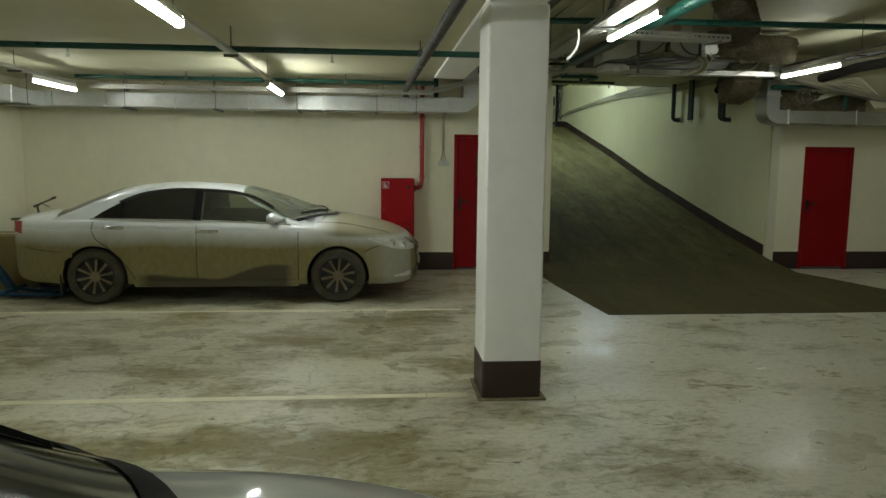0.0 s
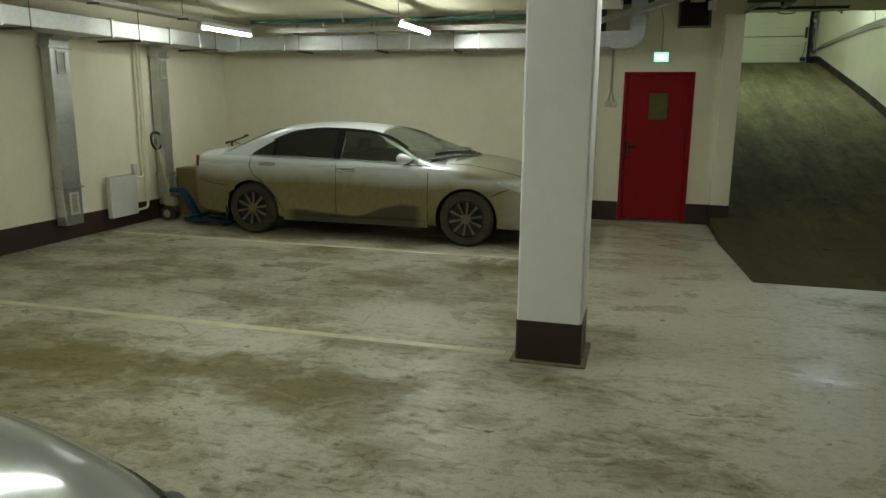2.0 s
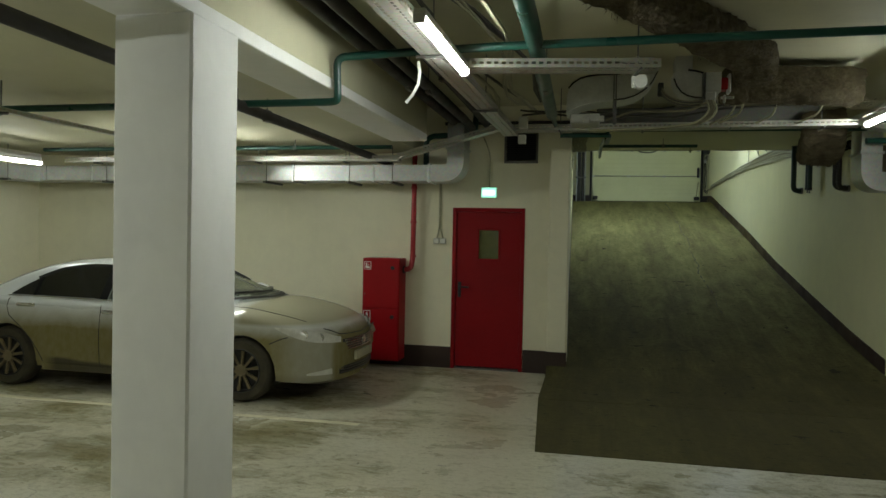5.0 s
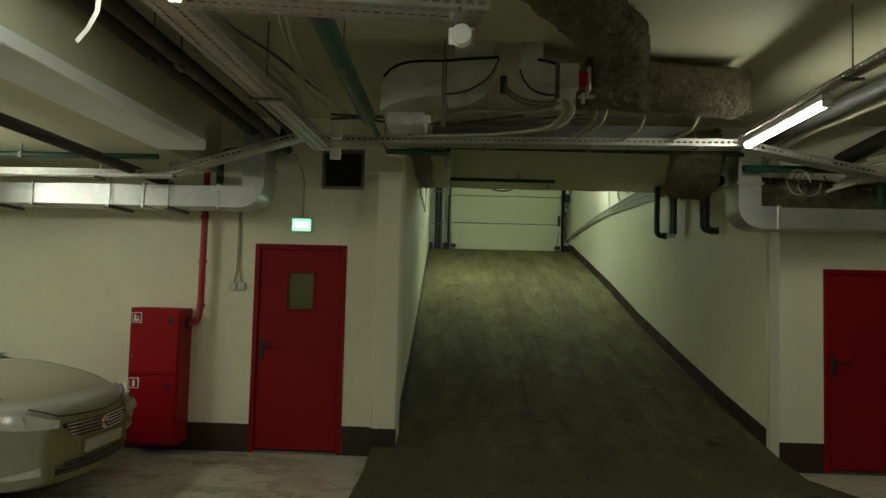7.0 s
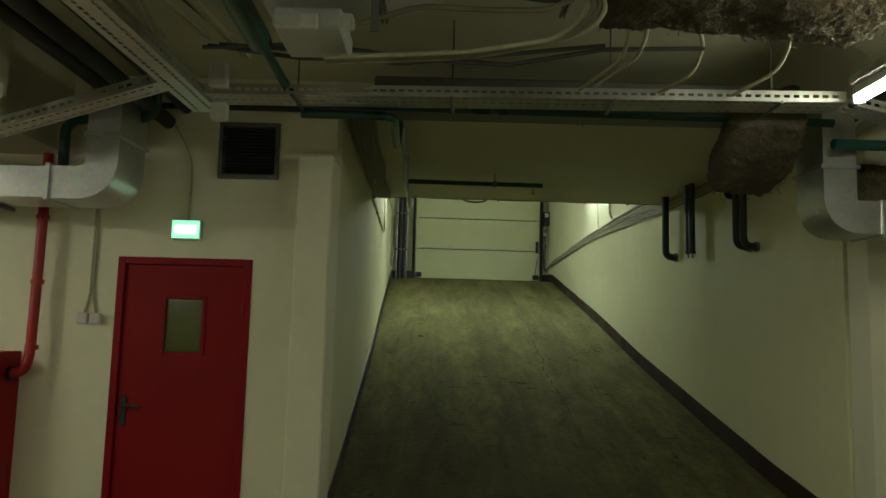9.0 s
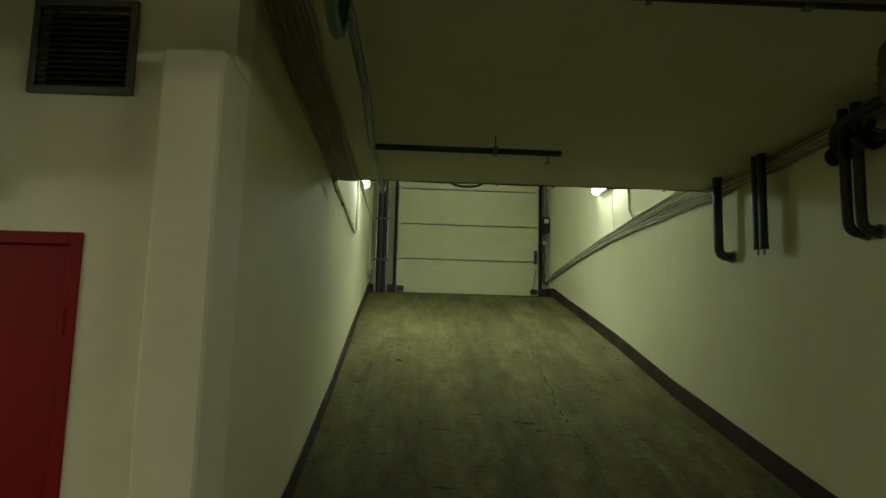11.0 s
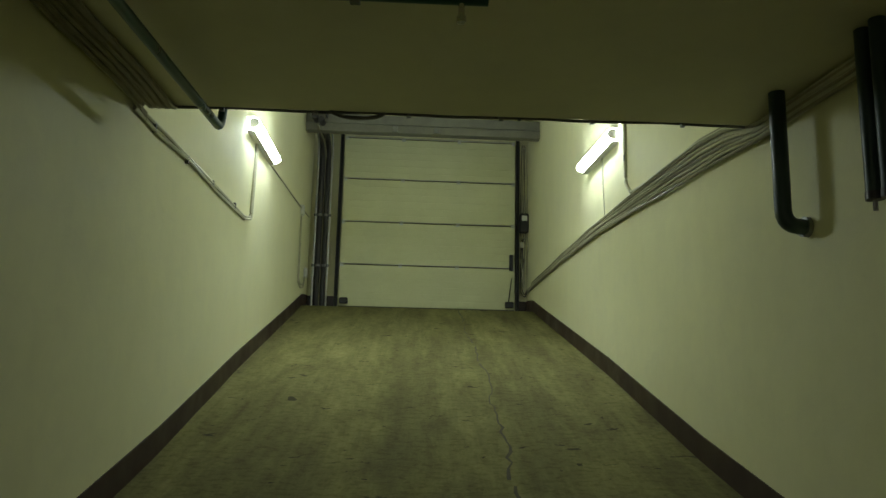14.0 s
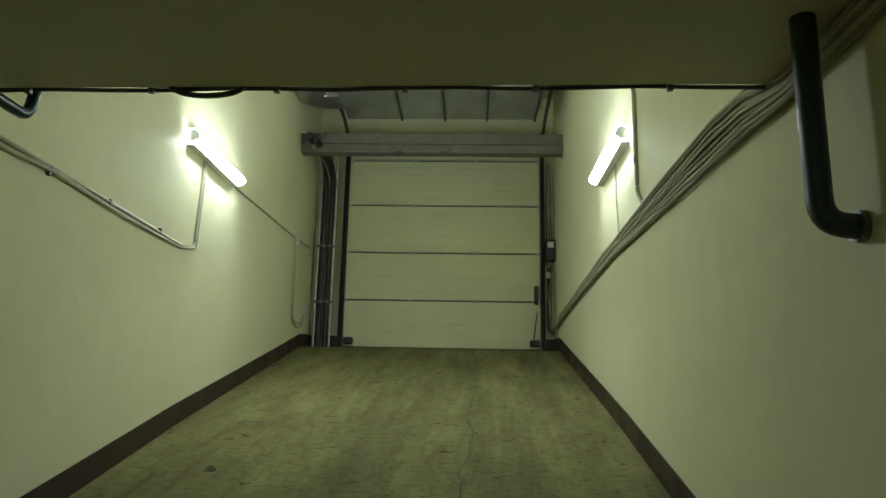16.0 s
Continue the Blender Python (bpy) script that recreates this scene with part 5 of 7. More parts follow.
cable_run("conduit", "grey conduit dropping from above beside the wall lamp", [[(RW - 0.015, 6.50, 6.7), (RW - 0.015, 6.50, 3.55), (RW - 0.015, 6.36, 3.42), (RW - 0.02, 5.95, 3.40)]], M_CABLE, 0.016, clips=[(RW - 0.02, 6.50, z) for z in (3.8, 4.4, 5.0)])
cable_run("cable", "thin cable feeding the wall lamp", [[(RW - 0.012, 7.30, 4.08), (RW - 0.012, 7.28, 3.7), (RW - 0.012, 7.22, 3.36)]], M_CABLE, 0.008)
# left wall
cable_run("cable", "pair of grey cables sloping along the wall to the lamp",
          [[(0.015, 4.05, 3.245), (0.015, 4.6, 3.25), (0.015, 5.6, 3.235), (0.015, 7.0, 3.21), (0.015, 7.3, 3.26), (0.015, 7.37, 4.1)],
           [(0.018, 4.05, 3.22), (0.018, 4.5, 3.20), (0.018, 5.1, 3.225), (0.018, 6.0, 3.19), (0.018, 7.0, 3.185), (0.018, 7.33, 3.25), (0.018, 7.40, 4.1)]], M_CABLE, 0.013,
          clips=[(0.015, y, 3.22) for y in (4.4, 5.1, 5.8, 6.6)])
cable_run("cable", "grey cable from the lamp to the gate corner", [[(0.012, 7.45, 4.08), (0.012, 8.15, 4.08), (0.012, 10.7, 4.15), (0.012, 11.7, 4.20)]], M_CABLE, 0.011)
cable_run("cable", "thin cable dropping to a low socket", [[(0.012, 10.84, 4.05), (0.012, 10.86, 3.03), (0.015, 11.1, 2.96), (0.015, 11.4, 3.0), (0.015, 11.55, 3.2)], [(0.014, 10.86, 4.05), (0.014, 10.89, 3.07), (0.02, 11.1, 3.0), (0.02, 11.4, 3.06), (0.015, 11.52, 3.2)]], M_CABLE, 0.012)
for y, z in ((10.80, 4.05), (11.50, 3.18)):
    jb = thing("junction_box", "small pale plastic junction box on the wall", "junction box", RAMP @ pose(0, y, z))
    part("body", boxed(0, 0.05, 0, 0.11, 0, 0.15, 0.006), M_PLASTIC, jb)
    part("gland", rod((0.025, 0.055, -0.02), (0.025, 0.055, 0.0), 0.012, 8), M_PLASTIC, jb)
# bundle along the soffit above the left wall
runs = []
for i in range(10):
    x = 0.03 + 0.022 * i
    pts = [(x + rnd.uniform(-.005, .005) + 0.012 * math.sin(s * 1.3 + 0.2), 0.12 + 3.93 * s / 12, SOFFIT - 0.014 - 0.012 * (i % 2)) for s in range(13)]
    if i < 3:
        pts += [(0.02, 4.11, SOFFIT - 0.01), (0.02, 4.22, SOFFIT - 0.01 - 0.02 * i)]
    else:
        pts += [(x, 4.12, SOFFIT - 0.01), (x, 4.12, SOFFIT + 0.3)]
    runs.append(pts)
cable_run("cable_bundle", "flat bundle of brown-grey cables along the soffit edge", runs, M_CABLEBROWN, 0.0125)
runs = []
for i in range(3):
    runs.append([(0.06 + 3.6 * s / 14, 4.115 + 0.012 * i - 0.019 * (0.06 + 3.6 * s / 14), SOFFIT + 0.034 - 0.014 * i + 0.005 * math.sin(s * 1.9 + i * 2)) for s in range(15)])
cable_run("cable_bundle", "dark cables strung along the soffit's edge", runs, M_CABLEDARK, 0.009, clips=[(0.5 + i * 0.55, 4.115 - 0.019 * (0.5 + i * 0.55), SOFFIT + 0.01) for i in range(6)])
cable_run("cable", "spare cable loop hanging below the soffit edge", [[(1.30 + 0.16 * math.cos(a), 4.08, SOFFIT + 0.01 + 0.05 * math.sin(a)) for a in [math.pi + i * math.pi / 8 for i in range(9)]]], M_CABLEDARK, 0.012)

# ---- ventilation plant under the hall ceiling ----
fan = thing("duct_fan", "dull zinc duct bends dropping from the ceiling to a fan box", "ventilation unit", pose(0, 0, 0))


def profile_duct(profile, y0, y1):
    """A duct bend: its side outline (x, z) carried across its width."""
    return extrude_poly(bmesh.new(), [(x, y0, z) for x, z in profile], (0, y1 - y0, 0))


LEFT_BEND = [(2.495, 2.865), (2.55, 2.90), (2.62, 2.928), (2.72, 2.952), (2.82, 2.964), (2.92, 2.97), (3.02, 2.982), (3.10, 3.005), (3.17, 3.045), (3.225, 3.09), (3.262, 3.14), (3.285, 3.19), (3.30, 3.225), (3.06, 3.21), (2.93, 3.195), (2.80, 3.195), (2.70, 3.188), (2.62, 3.168), (2.555, 3.13), (2.515, 3.08), (2.50, 3.02)]
RIGHT_BEND = [(3.435, 3.205), (3.44, 3.15), (3.465, 3.085), (3.505, 3.03), (3.56, 2.995), (3.62, 2.98), (3.69, 2.975), (3.69, 3.185), (3.62, 3.205), (3.56, 3.215)]
part("bend", profile_duct(LEFT_BEND, 7.48, 7.84), M_DULLGALV, fan)
part("bend", profile_duct(RIGHT_BEND, 7.48, 7.76), M_DULLGALV, fan)
part("neck", boxed(3.00, 3.27, 7.50, 7.82, 3.20, HALL_CEIL), M_DULLGALV, fan)
part("neck", boxed(3.455, 3.60, 7.50, 7.74, 3.19, HALL_CEIL), M_DULLGALV, fan)
for pr, ya, yb in ((LEFT_BEND[5:13], 7.474, 7.486), (RIGHT_BEND[1:7], 7.474, 7.486)):
    part("seam", sweep(bmesh.new(), [(x, ya, z + 0.004) for x, z in pr], rect(0.012, 0.016), up=(0, 1, 0)), M_JOINT, fan, "dark folded seam")
# black strips drawn along the bends' tops as their shadow gap
for pr in (LEFT_BEND[12:20], RIGHT_BEND[7:]):
    part("shadow_strip", sweep(bmesh.new(), [(x, 7.47, z + 0.012) for x, z in pr], rect(0.014, 0.016), up=(0, 1, 0)), M_MATTBLACK, fan, "black strip for the shadow above the duct")
for x, za, zb in ((2.93, 2.955, 3.205), (3.695, 2.965, 3.20)):
    fl = bmesh.new()
    for dx in (-0.016, 0.004):
        box(fl, x + dx, x + dx + 0.012, 7.462, 7.86 if x < 3 else 7.78, za, zb)
    part("flange", fl, M_STEEL, fan)
part("clamp_strap", boxed(2.915, 2.945, 7.455, 7.466, 2.75, 2.96), M_STEEL, fan)
part("damper_box", boxed(3.71, 3.84, 7.46, 7.78, 3.03, 3.20, 0.006), M_DULLGALV, fan)
part("damper_box", boxed(3.70, 3.80, 7.50, 7.76, 2.95, 3.03, 0.006), M_DULLGALV, fan)
part("actuator", boxed(3.84, 3.90, 7.48, 7.60, 3.05, 3.155, 0.008), M_REDPIPE, fan, "red damper actuator")
part("actuator_end", boxed(3.90, 3.925, 7.48, 7.60, 3.02, 3.19, 0.008), M_DULLGALV, fan)
part("latch", boxed(3.84, 3.95, 7.47, 7.50, 2.965, 2.985, 0.004), M_TRAY, fan)
part("latch", boxed(3.86, 3.88, 7.465, 7.505, 2.93, 3.0, 0.004), M_TRAY, fan)
part("fan_case", boxed(2.53, 2.80, 7.50, 7.82, 2.775, 2.862, 0.012), M_DULLGALV, fan)
part("terminal_box", boxed(2.64, 2.71, 7.47, 7.50, 2.765, 2.825, 0.006), M_PLASTIC, fan)
part("terminal_box", boxed(2.79, 2.84, 7.50, 7.56, 2.79, 2.84, 0.006), M_PLASTIC, fan)
part("low_duct", boxed(2.75, 5.1, 9.2, 9.6, 3.03, 3.2, 0.01), M_STEEL, fan)
part("rubber_collar", boxed(3.31, 3.36, 7.55, 7.62, 3.02, 3.14, 0.01), M_BLACK, fan)
for k in range(4):
    d = 0.012 * k
    part("flexible_hose", tube(bmesh.new(), [(3.34 - d * 0.3, 7.56, 3.10 - d), (3.37, 7.54, 3.03 - d), (3.46, 7.53, 2.975 - d), (3.58, 7.53, 2.955 - d), (3.70, 7.53, 2.965 - d)], 0.008, 6, 0.05), M_CABLEDARK if k % 2 else M_CABLEBROWN, fan, smooth=True)
for k in range(4):
    part("feed_cable", tube(bmesh.new(), [(3.72 + 0.02 * k, 7.50, 2.96), (3.75 + 0.022 * k, 7.47, 2.88), (3.70 + 0.025 * k, 7.46, 2.80), (3.62 + 0.02 * k, 7.5, 2.755), (3.3, 7.6 + 0.02 * k, 2.735), (2.7, 7.7 + 0.02 * k, 2.735)], 0.010, 6, 0.06), M_CABLE if k in (0, 3) else M_CABLEBROWN, fan, smooth=True)
part("feed_cable", tube(bmesh.new(), [(2.85, 7.52, 2.80), (3.1, 7.5, 2.875), (3.35, 7.5, 2.865), (3.6, 7.5, 2.87), (3.72, 7.5, 2.94)], 0.011, 6, 0.06), M_CABLEBROWN, fan, smooth=True)
part("hanger_rod", rod((2.93, 7.47, 3.2), (2.93, 7.47, HALL_CEIL), 0.006, 6), M_STEEL, fan)


def woolly(name, label, path, w, h, seed):
    """Fire-proofing sprayed round a duct: lumpy sides, ragged underside."""
    b = bmesh.new()
    n = 84
    sec = []
    for i in range(n):
        a = 2 * math.pi * i / n
        c, s = math.cos(a), math.sin(a)
        k = (abs(c) ** 5 + abs(s) ** 5) ** (-1 / 5)
        sec.append((c * k * w / 2, s * k * h / 2))
    pts = fillet(path, 0.2, 6)
    fine = [pts[0]]
    for p, q in zip(pts, pts[1:]):
        m = max(1, int((q - p).length / 0.015))
        fine += [p.lerp(q, j / m) for j in range(1, m + 1)]
    sweep(b, fine, sec)
    for v in b.verts:
        p = v.co * 9 + Vector((seed, 0, 0))
        j = Vector((noise.noise(p * 1.3 + Vector((5, 0, 0))), noise.noise(p * 1.3 + Vector((0, 7, 0))), noise.noise(p))) * 0.015
        k = Vector((noise.noise(p * 4.1), noise.noise(p * 4.1 + Vector((3, 1, 0))), noise.noise(p * 4.1 + Vector((0, 2, 9))))) * 0.012
        k += Vector((noise.noise(p * 9.0), noise.noise(p * 9.0 + Vector((3, 1, 0))), noise.noise(p * 9.0 + Vector((0, 2, 9))))) * 0.012
        v.co += j + k + Vector((0, 0, 0.03 * noise.noise(v.co * 3 + Vector((seed, 3, 1)))))
        v.co.z = min(v.co.z, HALL_CEIL - 0.002)
    t = thing(name, label, "insulated duct", pose(0, 0, 0))
    part("coating", b, M_WOOL, t)
    rnd = random.Random(seed)
    tufts = bmesh.new()
    for i in range(int(420 * len(fine) / 60)):
        p = fine[rnd.randrange(len(fine))]
        a = rnd.uniform(0, 2 * math.pi)
        o = Vector((math.cos(a), math.sin(a), 0)) * rnd.uniform(0, w * 0.52) + Vector((0, 0, -h * 0.47 + rnd.uniform(-0.01, 0.04)))
        d = Vector((rnd.uniform(-1, 1), rnd.uniform(-1, 1), rnd.uniform(-1.3, 0.2))).normalized() * rnd.uniform(0.02, 0.055)
        n = d.cross(Vector((0.3, 0.7, 0.2))).normalized() * 0.003
        c = p + o
        tufts.faces.new([tufts.verts.new(q) for q in (c - n, c + n, c + d)])
    tagged(part("fibre_fringe", tufts, M_WOOL, t), "frayed brown fibre fringe", kind="stuff")
    return t


woolly("insulated_duct", "duct coated in shaggy brown sprayed insulation", [(2.45, 4.5, 3.25), (3.44, 6.1, 3.24), (4.08, 7.12, 3.22), (4.12, 7.75, 3.2)], 0.32, 0.23, 1)
woolly("insulated_duct", "duct coated in shaggy brown sprayed insulation", [(3.92, 7.8, 3.15), (4.5, 7.85, 3.15), (5.05, 7.9, 3.12)], 0.40, 0.30, 4)
woolly("insulated_duct", "dropping duct coated in brown sprayed insulation", [(5.08, 8.95, 2.98), (5.15, 9.2, 2.82), (5.2, 9.6, 2.75)], 0.42, 0.34, 8)
woolly("insulated_duct", "low duct coated in brown sprayed insulation against the wall", [(5.75, 9.62, 2.62), (6.6, 9.62, 2.58), (7.3, 9.62, 2.56)], 0.26, 0.36, 12)

det = thing("smoke_detector", "white round detector on a bracket under the tray", "detector", pose(3.08, 5.86, 2.765))
part("plate", boxed(-0.06, 0.06, -0.01, 0.0, -0.01, 0.07, 0.004), M_PLASTIC, det)
part("dome", tube(bmesh.new(), [(0, -0.01, 0.02), (0, -0.05, 0.02), (0, -0.075, 0.02)], 0.045, 14), M_PLASTIC, det, smooth=True)
strap = thing("loose_strap", "loose white plastic strap hanging from the tray", "strap", pose(1.60, 5.42, 2.88))
part("strap", sweep(bmesh.new(), [(0.02, 0, 0.0), (0.03, 0, -0.07), (0.02, 0.01, -0.15), (-0.02, 0.02, -0.22), (-0.07, 0.03, -0.27)], rect(0.02, 0.003), up=(0, 1, 0)), M_PLASTIC, strap)
tj = thing("junction_box", "pale junction boxes fixed where the trays meet", "junction box", pose(1.93, 8.55, 2.86))
part("body", boxed(0, 0.10, 0, 0.06, 0.03, 0.16, 0.008), M_PLASTIC, tj)
part("body_small", boxed(-0.02, 0.07, 0.12, 0.18, -0.12, -0.02, 0.008), M_PLASTIC, tj)
# loose cables over the trays and by the ceiling
for k in range(12):
    x0 = 1.5 + 0.12 * (k % 6)
    pts = [(x0 + 0.1 * math.sin(k + s) + (0.05 * s if k % 3 == 0 else 0), 3.6 + 0.62 * s, 3.22 - 0.06 * (k % 3) - 0.05 * abs(math.sin(s * 1.1 + k))) for s in range(9)]
    c = thing("cable", "grey cable slung under the high ceiling", "cable", pose(0, 0, 0), group="ceiling cables")
    part("cable", tube(bmesh.new(), pts, 0.009 + 0.004 * (k % 2), 6), M_CABLE if k % 3 else M_CABLEDARK, c, smooth=True)
for k in range(3):
    pts = [(2.0 + 0.5 * s + 0.05 * math.sin(k * 2 + s), 8.25 + 0.07 * k + 0.05 * math.sin(s + k), 2.98 + 0.05 * math.sin(s * 1.7 + k) + 0.02 * k) for s in range(6 - (k % 3))]
    c = thing("cable", "dark cable slung between the trays", "cable", pose(0, 0, 0), group="ceiling cables")
    part("cable", tube(bmesh.new(), pts, 0.011, 6), M_CABLEDARK, c, smooth=True)
for k, (x, y) in enumerate(((3.95, 8.2), (4.35, 8.35), (4.75, 8.3), (4.02, 8.15))):
    pts = [(x, y - 0.3, 3.12), (x + 0.12, y - 0.1, 3.05), (x + 0.10, y, 2.95), (x - 0.05, y + 0.3, 2.9)]
    c = thing("cable", "pale flexible cable drooping to the tray", "cable", pose(0, 0, 0), group="ceiling cables")
    part("cable", tube(bmesh.new(), pts, 0.010, 8, 0.1), M_CABLE, c, smooth=True)
for k in range(7):
    pts = [(6.3 + 0.06 * k, 9.2, 2.62 + 0.05 * k), (6.6 + 0.05 * k, 9.1, 2.72 + 0.04 * k), (6.95 + 0.03 * k, 9.0, 2.70), (7.05 + 0.04 * k, 8.9, 2.5)]
    c = thing("cable", "grey cable curving over the duct", "cable", pose(0, 0, 0), group="ceiling cables")
    part("cable", tube(bmesh.new(), pts, 0.016, 8, 0.15), M_CABLE, c, smooth=True)
for k in range(4):
    a0 = k * 0.7
    pts = [(5.95 + 0.06 * k + 0.10 * math.cos(a), 8.95 + 0.03 * k, 2.66 + 0.11 * math.sin(a)) for a in [a0 + i * 0.45 for i in range(12)]]
    c = thing("cable", "coiled loose cable hanging by the duct", "cable", pose(0, 0, 0), group="ceiling cables")
    part("cable", tube(bmesh.new(), pts, 0.006, 6), M_CABLEDARK if k % 2 else M_CABLEBROWN, c, smooth=True)
for x0, x1, z, r, mat in ((5.75, 5.62, 3.08, 0.06, M_DARKPIPE), (6.05, 5.9, 3.12, 0.04, M_CABLE), (6.7, 6.6, 3.1, 0.07, M_DARKPIPE)):
    pipe_run([(x0 + 0.5, 1.0, z), (x1 + 0.1, 8.9, z - 0.03), (x1 + 0.08, 9.7, z - 0.1)], r, mat, "dark lagged pipe below the high ceiling", 0.15, [(x0 + 0.25, 5.0, z)], HALL_CEIL, (), "drain_pipe")
pipe_run([(5.5, 9.0, 2.78), (6.5, 9.1, 2.80), (6.75, 9.15, 2.78), (6.78, 9.2, 2.5)], 0.032, M_GREENPIPE, "green pipe bend over the duct", 0.08, (), None, (), "sprinkler_pipe")

# ---- west wall fittings ----
rad = thing("radiator", "small white steel panel radiator on the wall", "radiator", pose(WEST, 6.86, 0.16))
b = boxed(0.06, 0.13, 0, 0.50, 0, 0.52, 0.012, 2)
part("panel", b, M_PLASTIC, rad)
part("top_grille", boxed(0.065, 0.125, 0.01, 0.49, 0.52, 0.524), M_CABLE, rad)
for z in (0.1, 0.42):
    part("bracket", boxed(0, 0.06, 0.2, 0.3, z, z + 0.03), M_PLASTIC, rad)
part("valve", rod((0.09, 0.50, 0.47), (0.09, 0.56, 0.47), 0.018, 8), M_PLASTIC, rad)
hp = thing("heating_pipe", "cream painted heating pipes running down to the radiator", "pipe", pose(WEST, 0, 0))
for i, y in enumerate((7.60, 7.67, 7.72)):
    part("pipe", tube(bmesh.new(), [(0.035, y, 2.36), (0.035, y, 0.24 + 0.4 * (i == 0)), (0.06, y - 0.05, 0.2 + 0.42 * (i == 0)), (0.09, 7.38, 0.2 + 0.42 * (i == 0))] if i < 2 else [(0.035, y, 2.36), (0.035, y, 0.3), (0.0, y, 0.27)], 0.017, 8, 0.05), M_WALL, hp, smooth=True)
part("outlet_box", boxed(0.0, 0.05, 7.42, 7.5, 0.66, 0.80, 0.006), M_PLASTIC, hp)
bx = thing("cardboard_box", "closed brown cardboard box on the floor behind the car", "box", pose(-5.18, 8.25, 0.0))
part("carton", boxed(0, 0.72, 0, 0.6, 0.0, 0.68, 0.006), M_CARD, bx)
part("flap", boxed(0.01, 0.71, 0.01, 0.295, 0.681, 0.687), M_CARD, bx)
part("flap", boxed(0.01, 0.71, 0.305, 0.59, 0.681, 0.687), M_CARD, bx)
part("tape", boxed(0.0, 0.72, 0.27, 0.33, 0.688, 0.690), M_LINE, bx, "pale packing tape")

# pallet truck
pj = thing("pallet_truck", "blue hand pallet truck with upright grey handle", "pallet truck", pose(-5.02, 7.86, 0.0, 0, 0, 0))
for y in (-0.06, 0.06):
    w = tube(bmesh.new(), [(-0.0, y - 0.03, 0.10), (0.0, y + 0.03, 0.10)], 0.10, 18)
    part("steer_wheel", w, M_RUBBER, pj, "black steering wheel roller", True)
    part("wheel_hub", tube(bmesh.new(), [(0, y - 0.034, 0.10), (0, y + 0.034, 0.10)], 0.055, 12), M_CABLE, pj)
part("pump", boxed(-0.07, 0.10, -0.07, 0.06, 0.20, 0.33, 0.02), M_CABLE, pj, "grey hydraulic pump")
part("pump_cylinder", rod((0.05, 0, 0.12), (0.05, 0, 0.46), 0.035, 12), M_STEEL, pj)
b = bmesh.new()
extrude_poly(b, [(0.02, -0.05, 0.40), (0.05, -0.05, 0.45), (0.20, -0.05, 0.46), (0.25, -0.05, 0.42), (0.46, -0.05, 0.10), (0.46, -0.05, 0.05), (0.40, -0.05, 0.06), (0.19, -0.05, 0.39)], (0, 0.10, 0))
part("yoke", b, M_BLUE, pj)
for y in (-0.27, 0.11):
    b = boxed(0.40, 1.12, y, y + 0.16, 0.04, 0.075, 0.012)
    part("fork", b, M_BLUE, pj)
    part("fork_roller", tube(bmesh.new(), [(1.0, y + 0.03, 0.042), (1.0, y + 0.13, 0.042)], 0.04, 12), M_RUBBER, pj)
part("cross_frame", boxed(0.38, 0.48, -0.27, 0.27, 0.045, 0.10, 0.015), M_BLUE, pj)
part("drawbar", tube(bmesh.new(), [(-0.02, 0, 0.34), (-0.08, -0.01, 0.75), (-0.13, -0.02, 0.98)], 0.024, 10, 0.1), M_CABLE, pj, smooth=True)
loop = [(-0.13, -0.02, 0.96), (-0.135, -0.11, 1.02), (-0.15, -0.12, 1.17), (-0.155, -0.02, 1.215), (-0.15, 0.09, 1.17), (-0.135, 0.08, 1.02), (-0.13, -0.02, 0.96)]
part("handle_loop", tube(bmesh.new(), loop, 0.017, 8, 0.05), M_BLACK, pj, "black plastic handle loop", True)
part("release_lever", rod((-0.14, -0.02, 1.02), (-0.145, -0.02, 1.12), 0.01, 6), M_STEEL, pj)

# bicycle behind the car, leaning on the wall
bk = thing("bicycle", "dark bicycle leaning on the wall behind the car", "bicycle", pose(-4.75, 9.45, 0, 8, 0, 0))
for x in (0.0, -1.02):
    pts = [(x - 0.33 * math.cos(a) * 1.0, 0, 0.34 + 0.33 * math.sin(a)) for a in [i * math.pi / 16 for i in range(33)]]
    wl = part("wheel", tube(bmesh.new(), pts, 0.02, 6), M_RUBBER, bk, smooth=True)
    for i in range(8):
        a = i * math.pi / 8
        part("spoke", rod((x - 0.32 * math.cos(a), 0, 0.34 - 0.32 * math.sin(a)), (x + 0.32 * math.cos(a), 0, 0.34 + 0.32 * math.sin(a)), 0.002, 4), M_STEEL, wl)
b = bmesh.new()
for p, q in (((-1.02, 0, 0.34), (-0.62, 0, 0.34)), ((-0.62, 0, 0.34), (-0.70, 0, 0.82)), ((-0.70, 0, 0.80), (-0.12, 0, 0.84)), ((-0.62, 0, 0.34), (-0.10, 0, 0.76)), ((-0.13, 0, 0.9), (0.0, 0, 0.34)), ((-1.02, 0, 0.34), (-0.7, 0, 0.78))):
    tube(b, [p, q], 0.016, 8)
part("frame", b, M_BLACK, bk, smooth=True)
part("saddle", boxed(-0.84, -0.58, -0.06, 0.06, 0.84, 0.89, 0.025, 2), M_BLACK, bk)
b = tube(bmesh.new(), [(-0.14, 0, 0.88), (-0.16, 0, 1.0), (-0.10, 0, 1.04)], 0.014, 8, 0.03)
tube(b, [(-0.02, -0.32, 1.07), (-0.09, -0.15, 1.04), (-0.10, 0, 1.04), (-0.09, 0.15, 1.04), (-0.02, 0.25, 1.07)], 0.012, 8, 0.05)
part("handlebar", b, M_BLACK, bk, smooth=True)
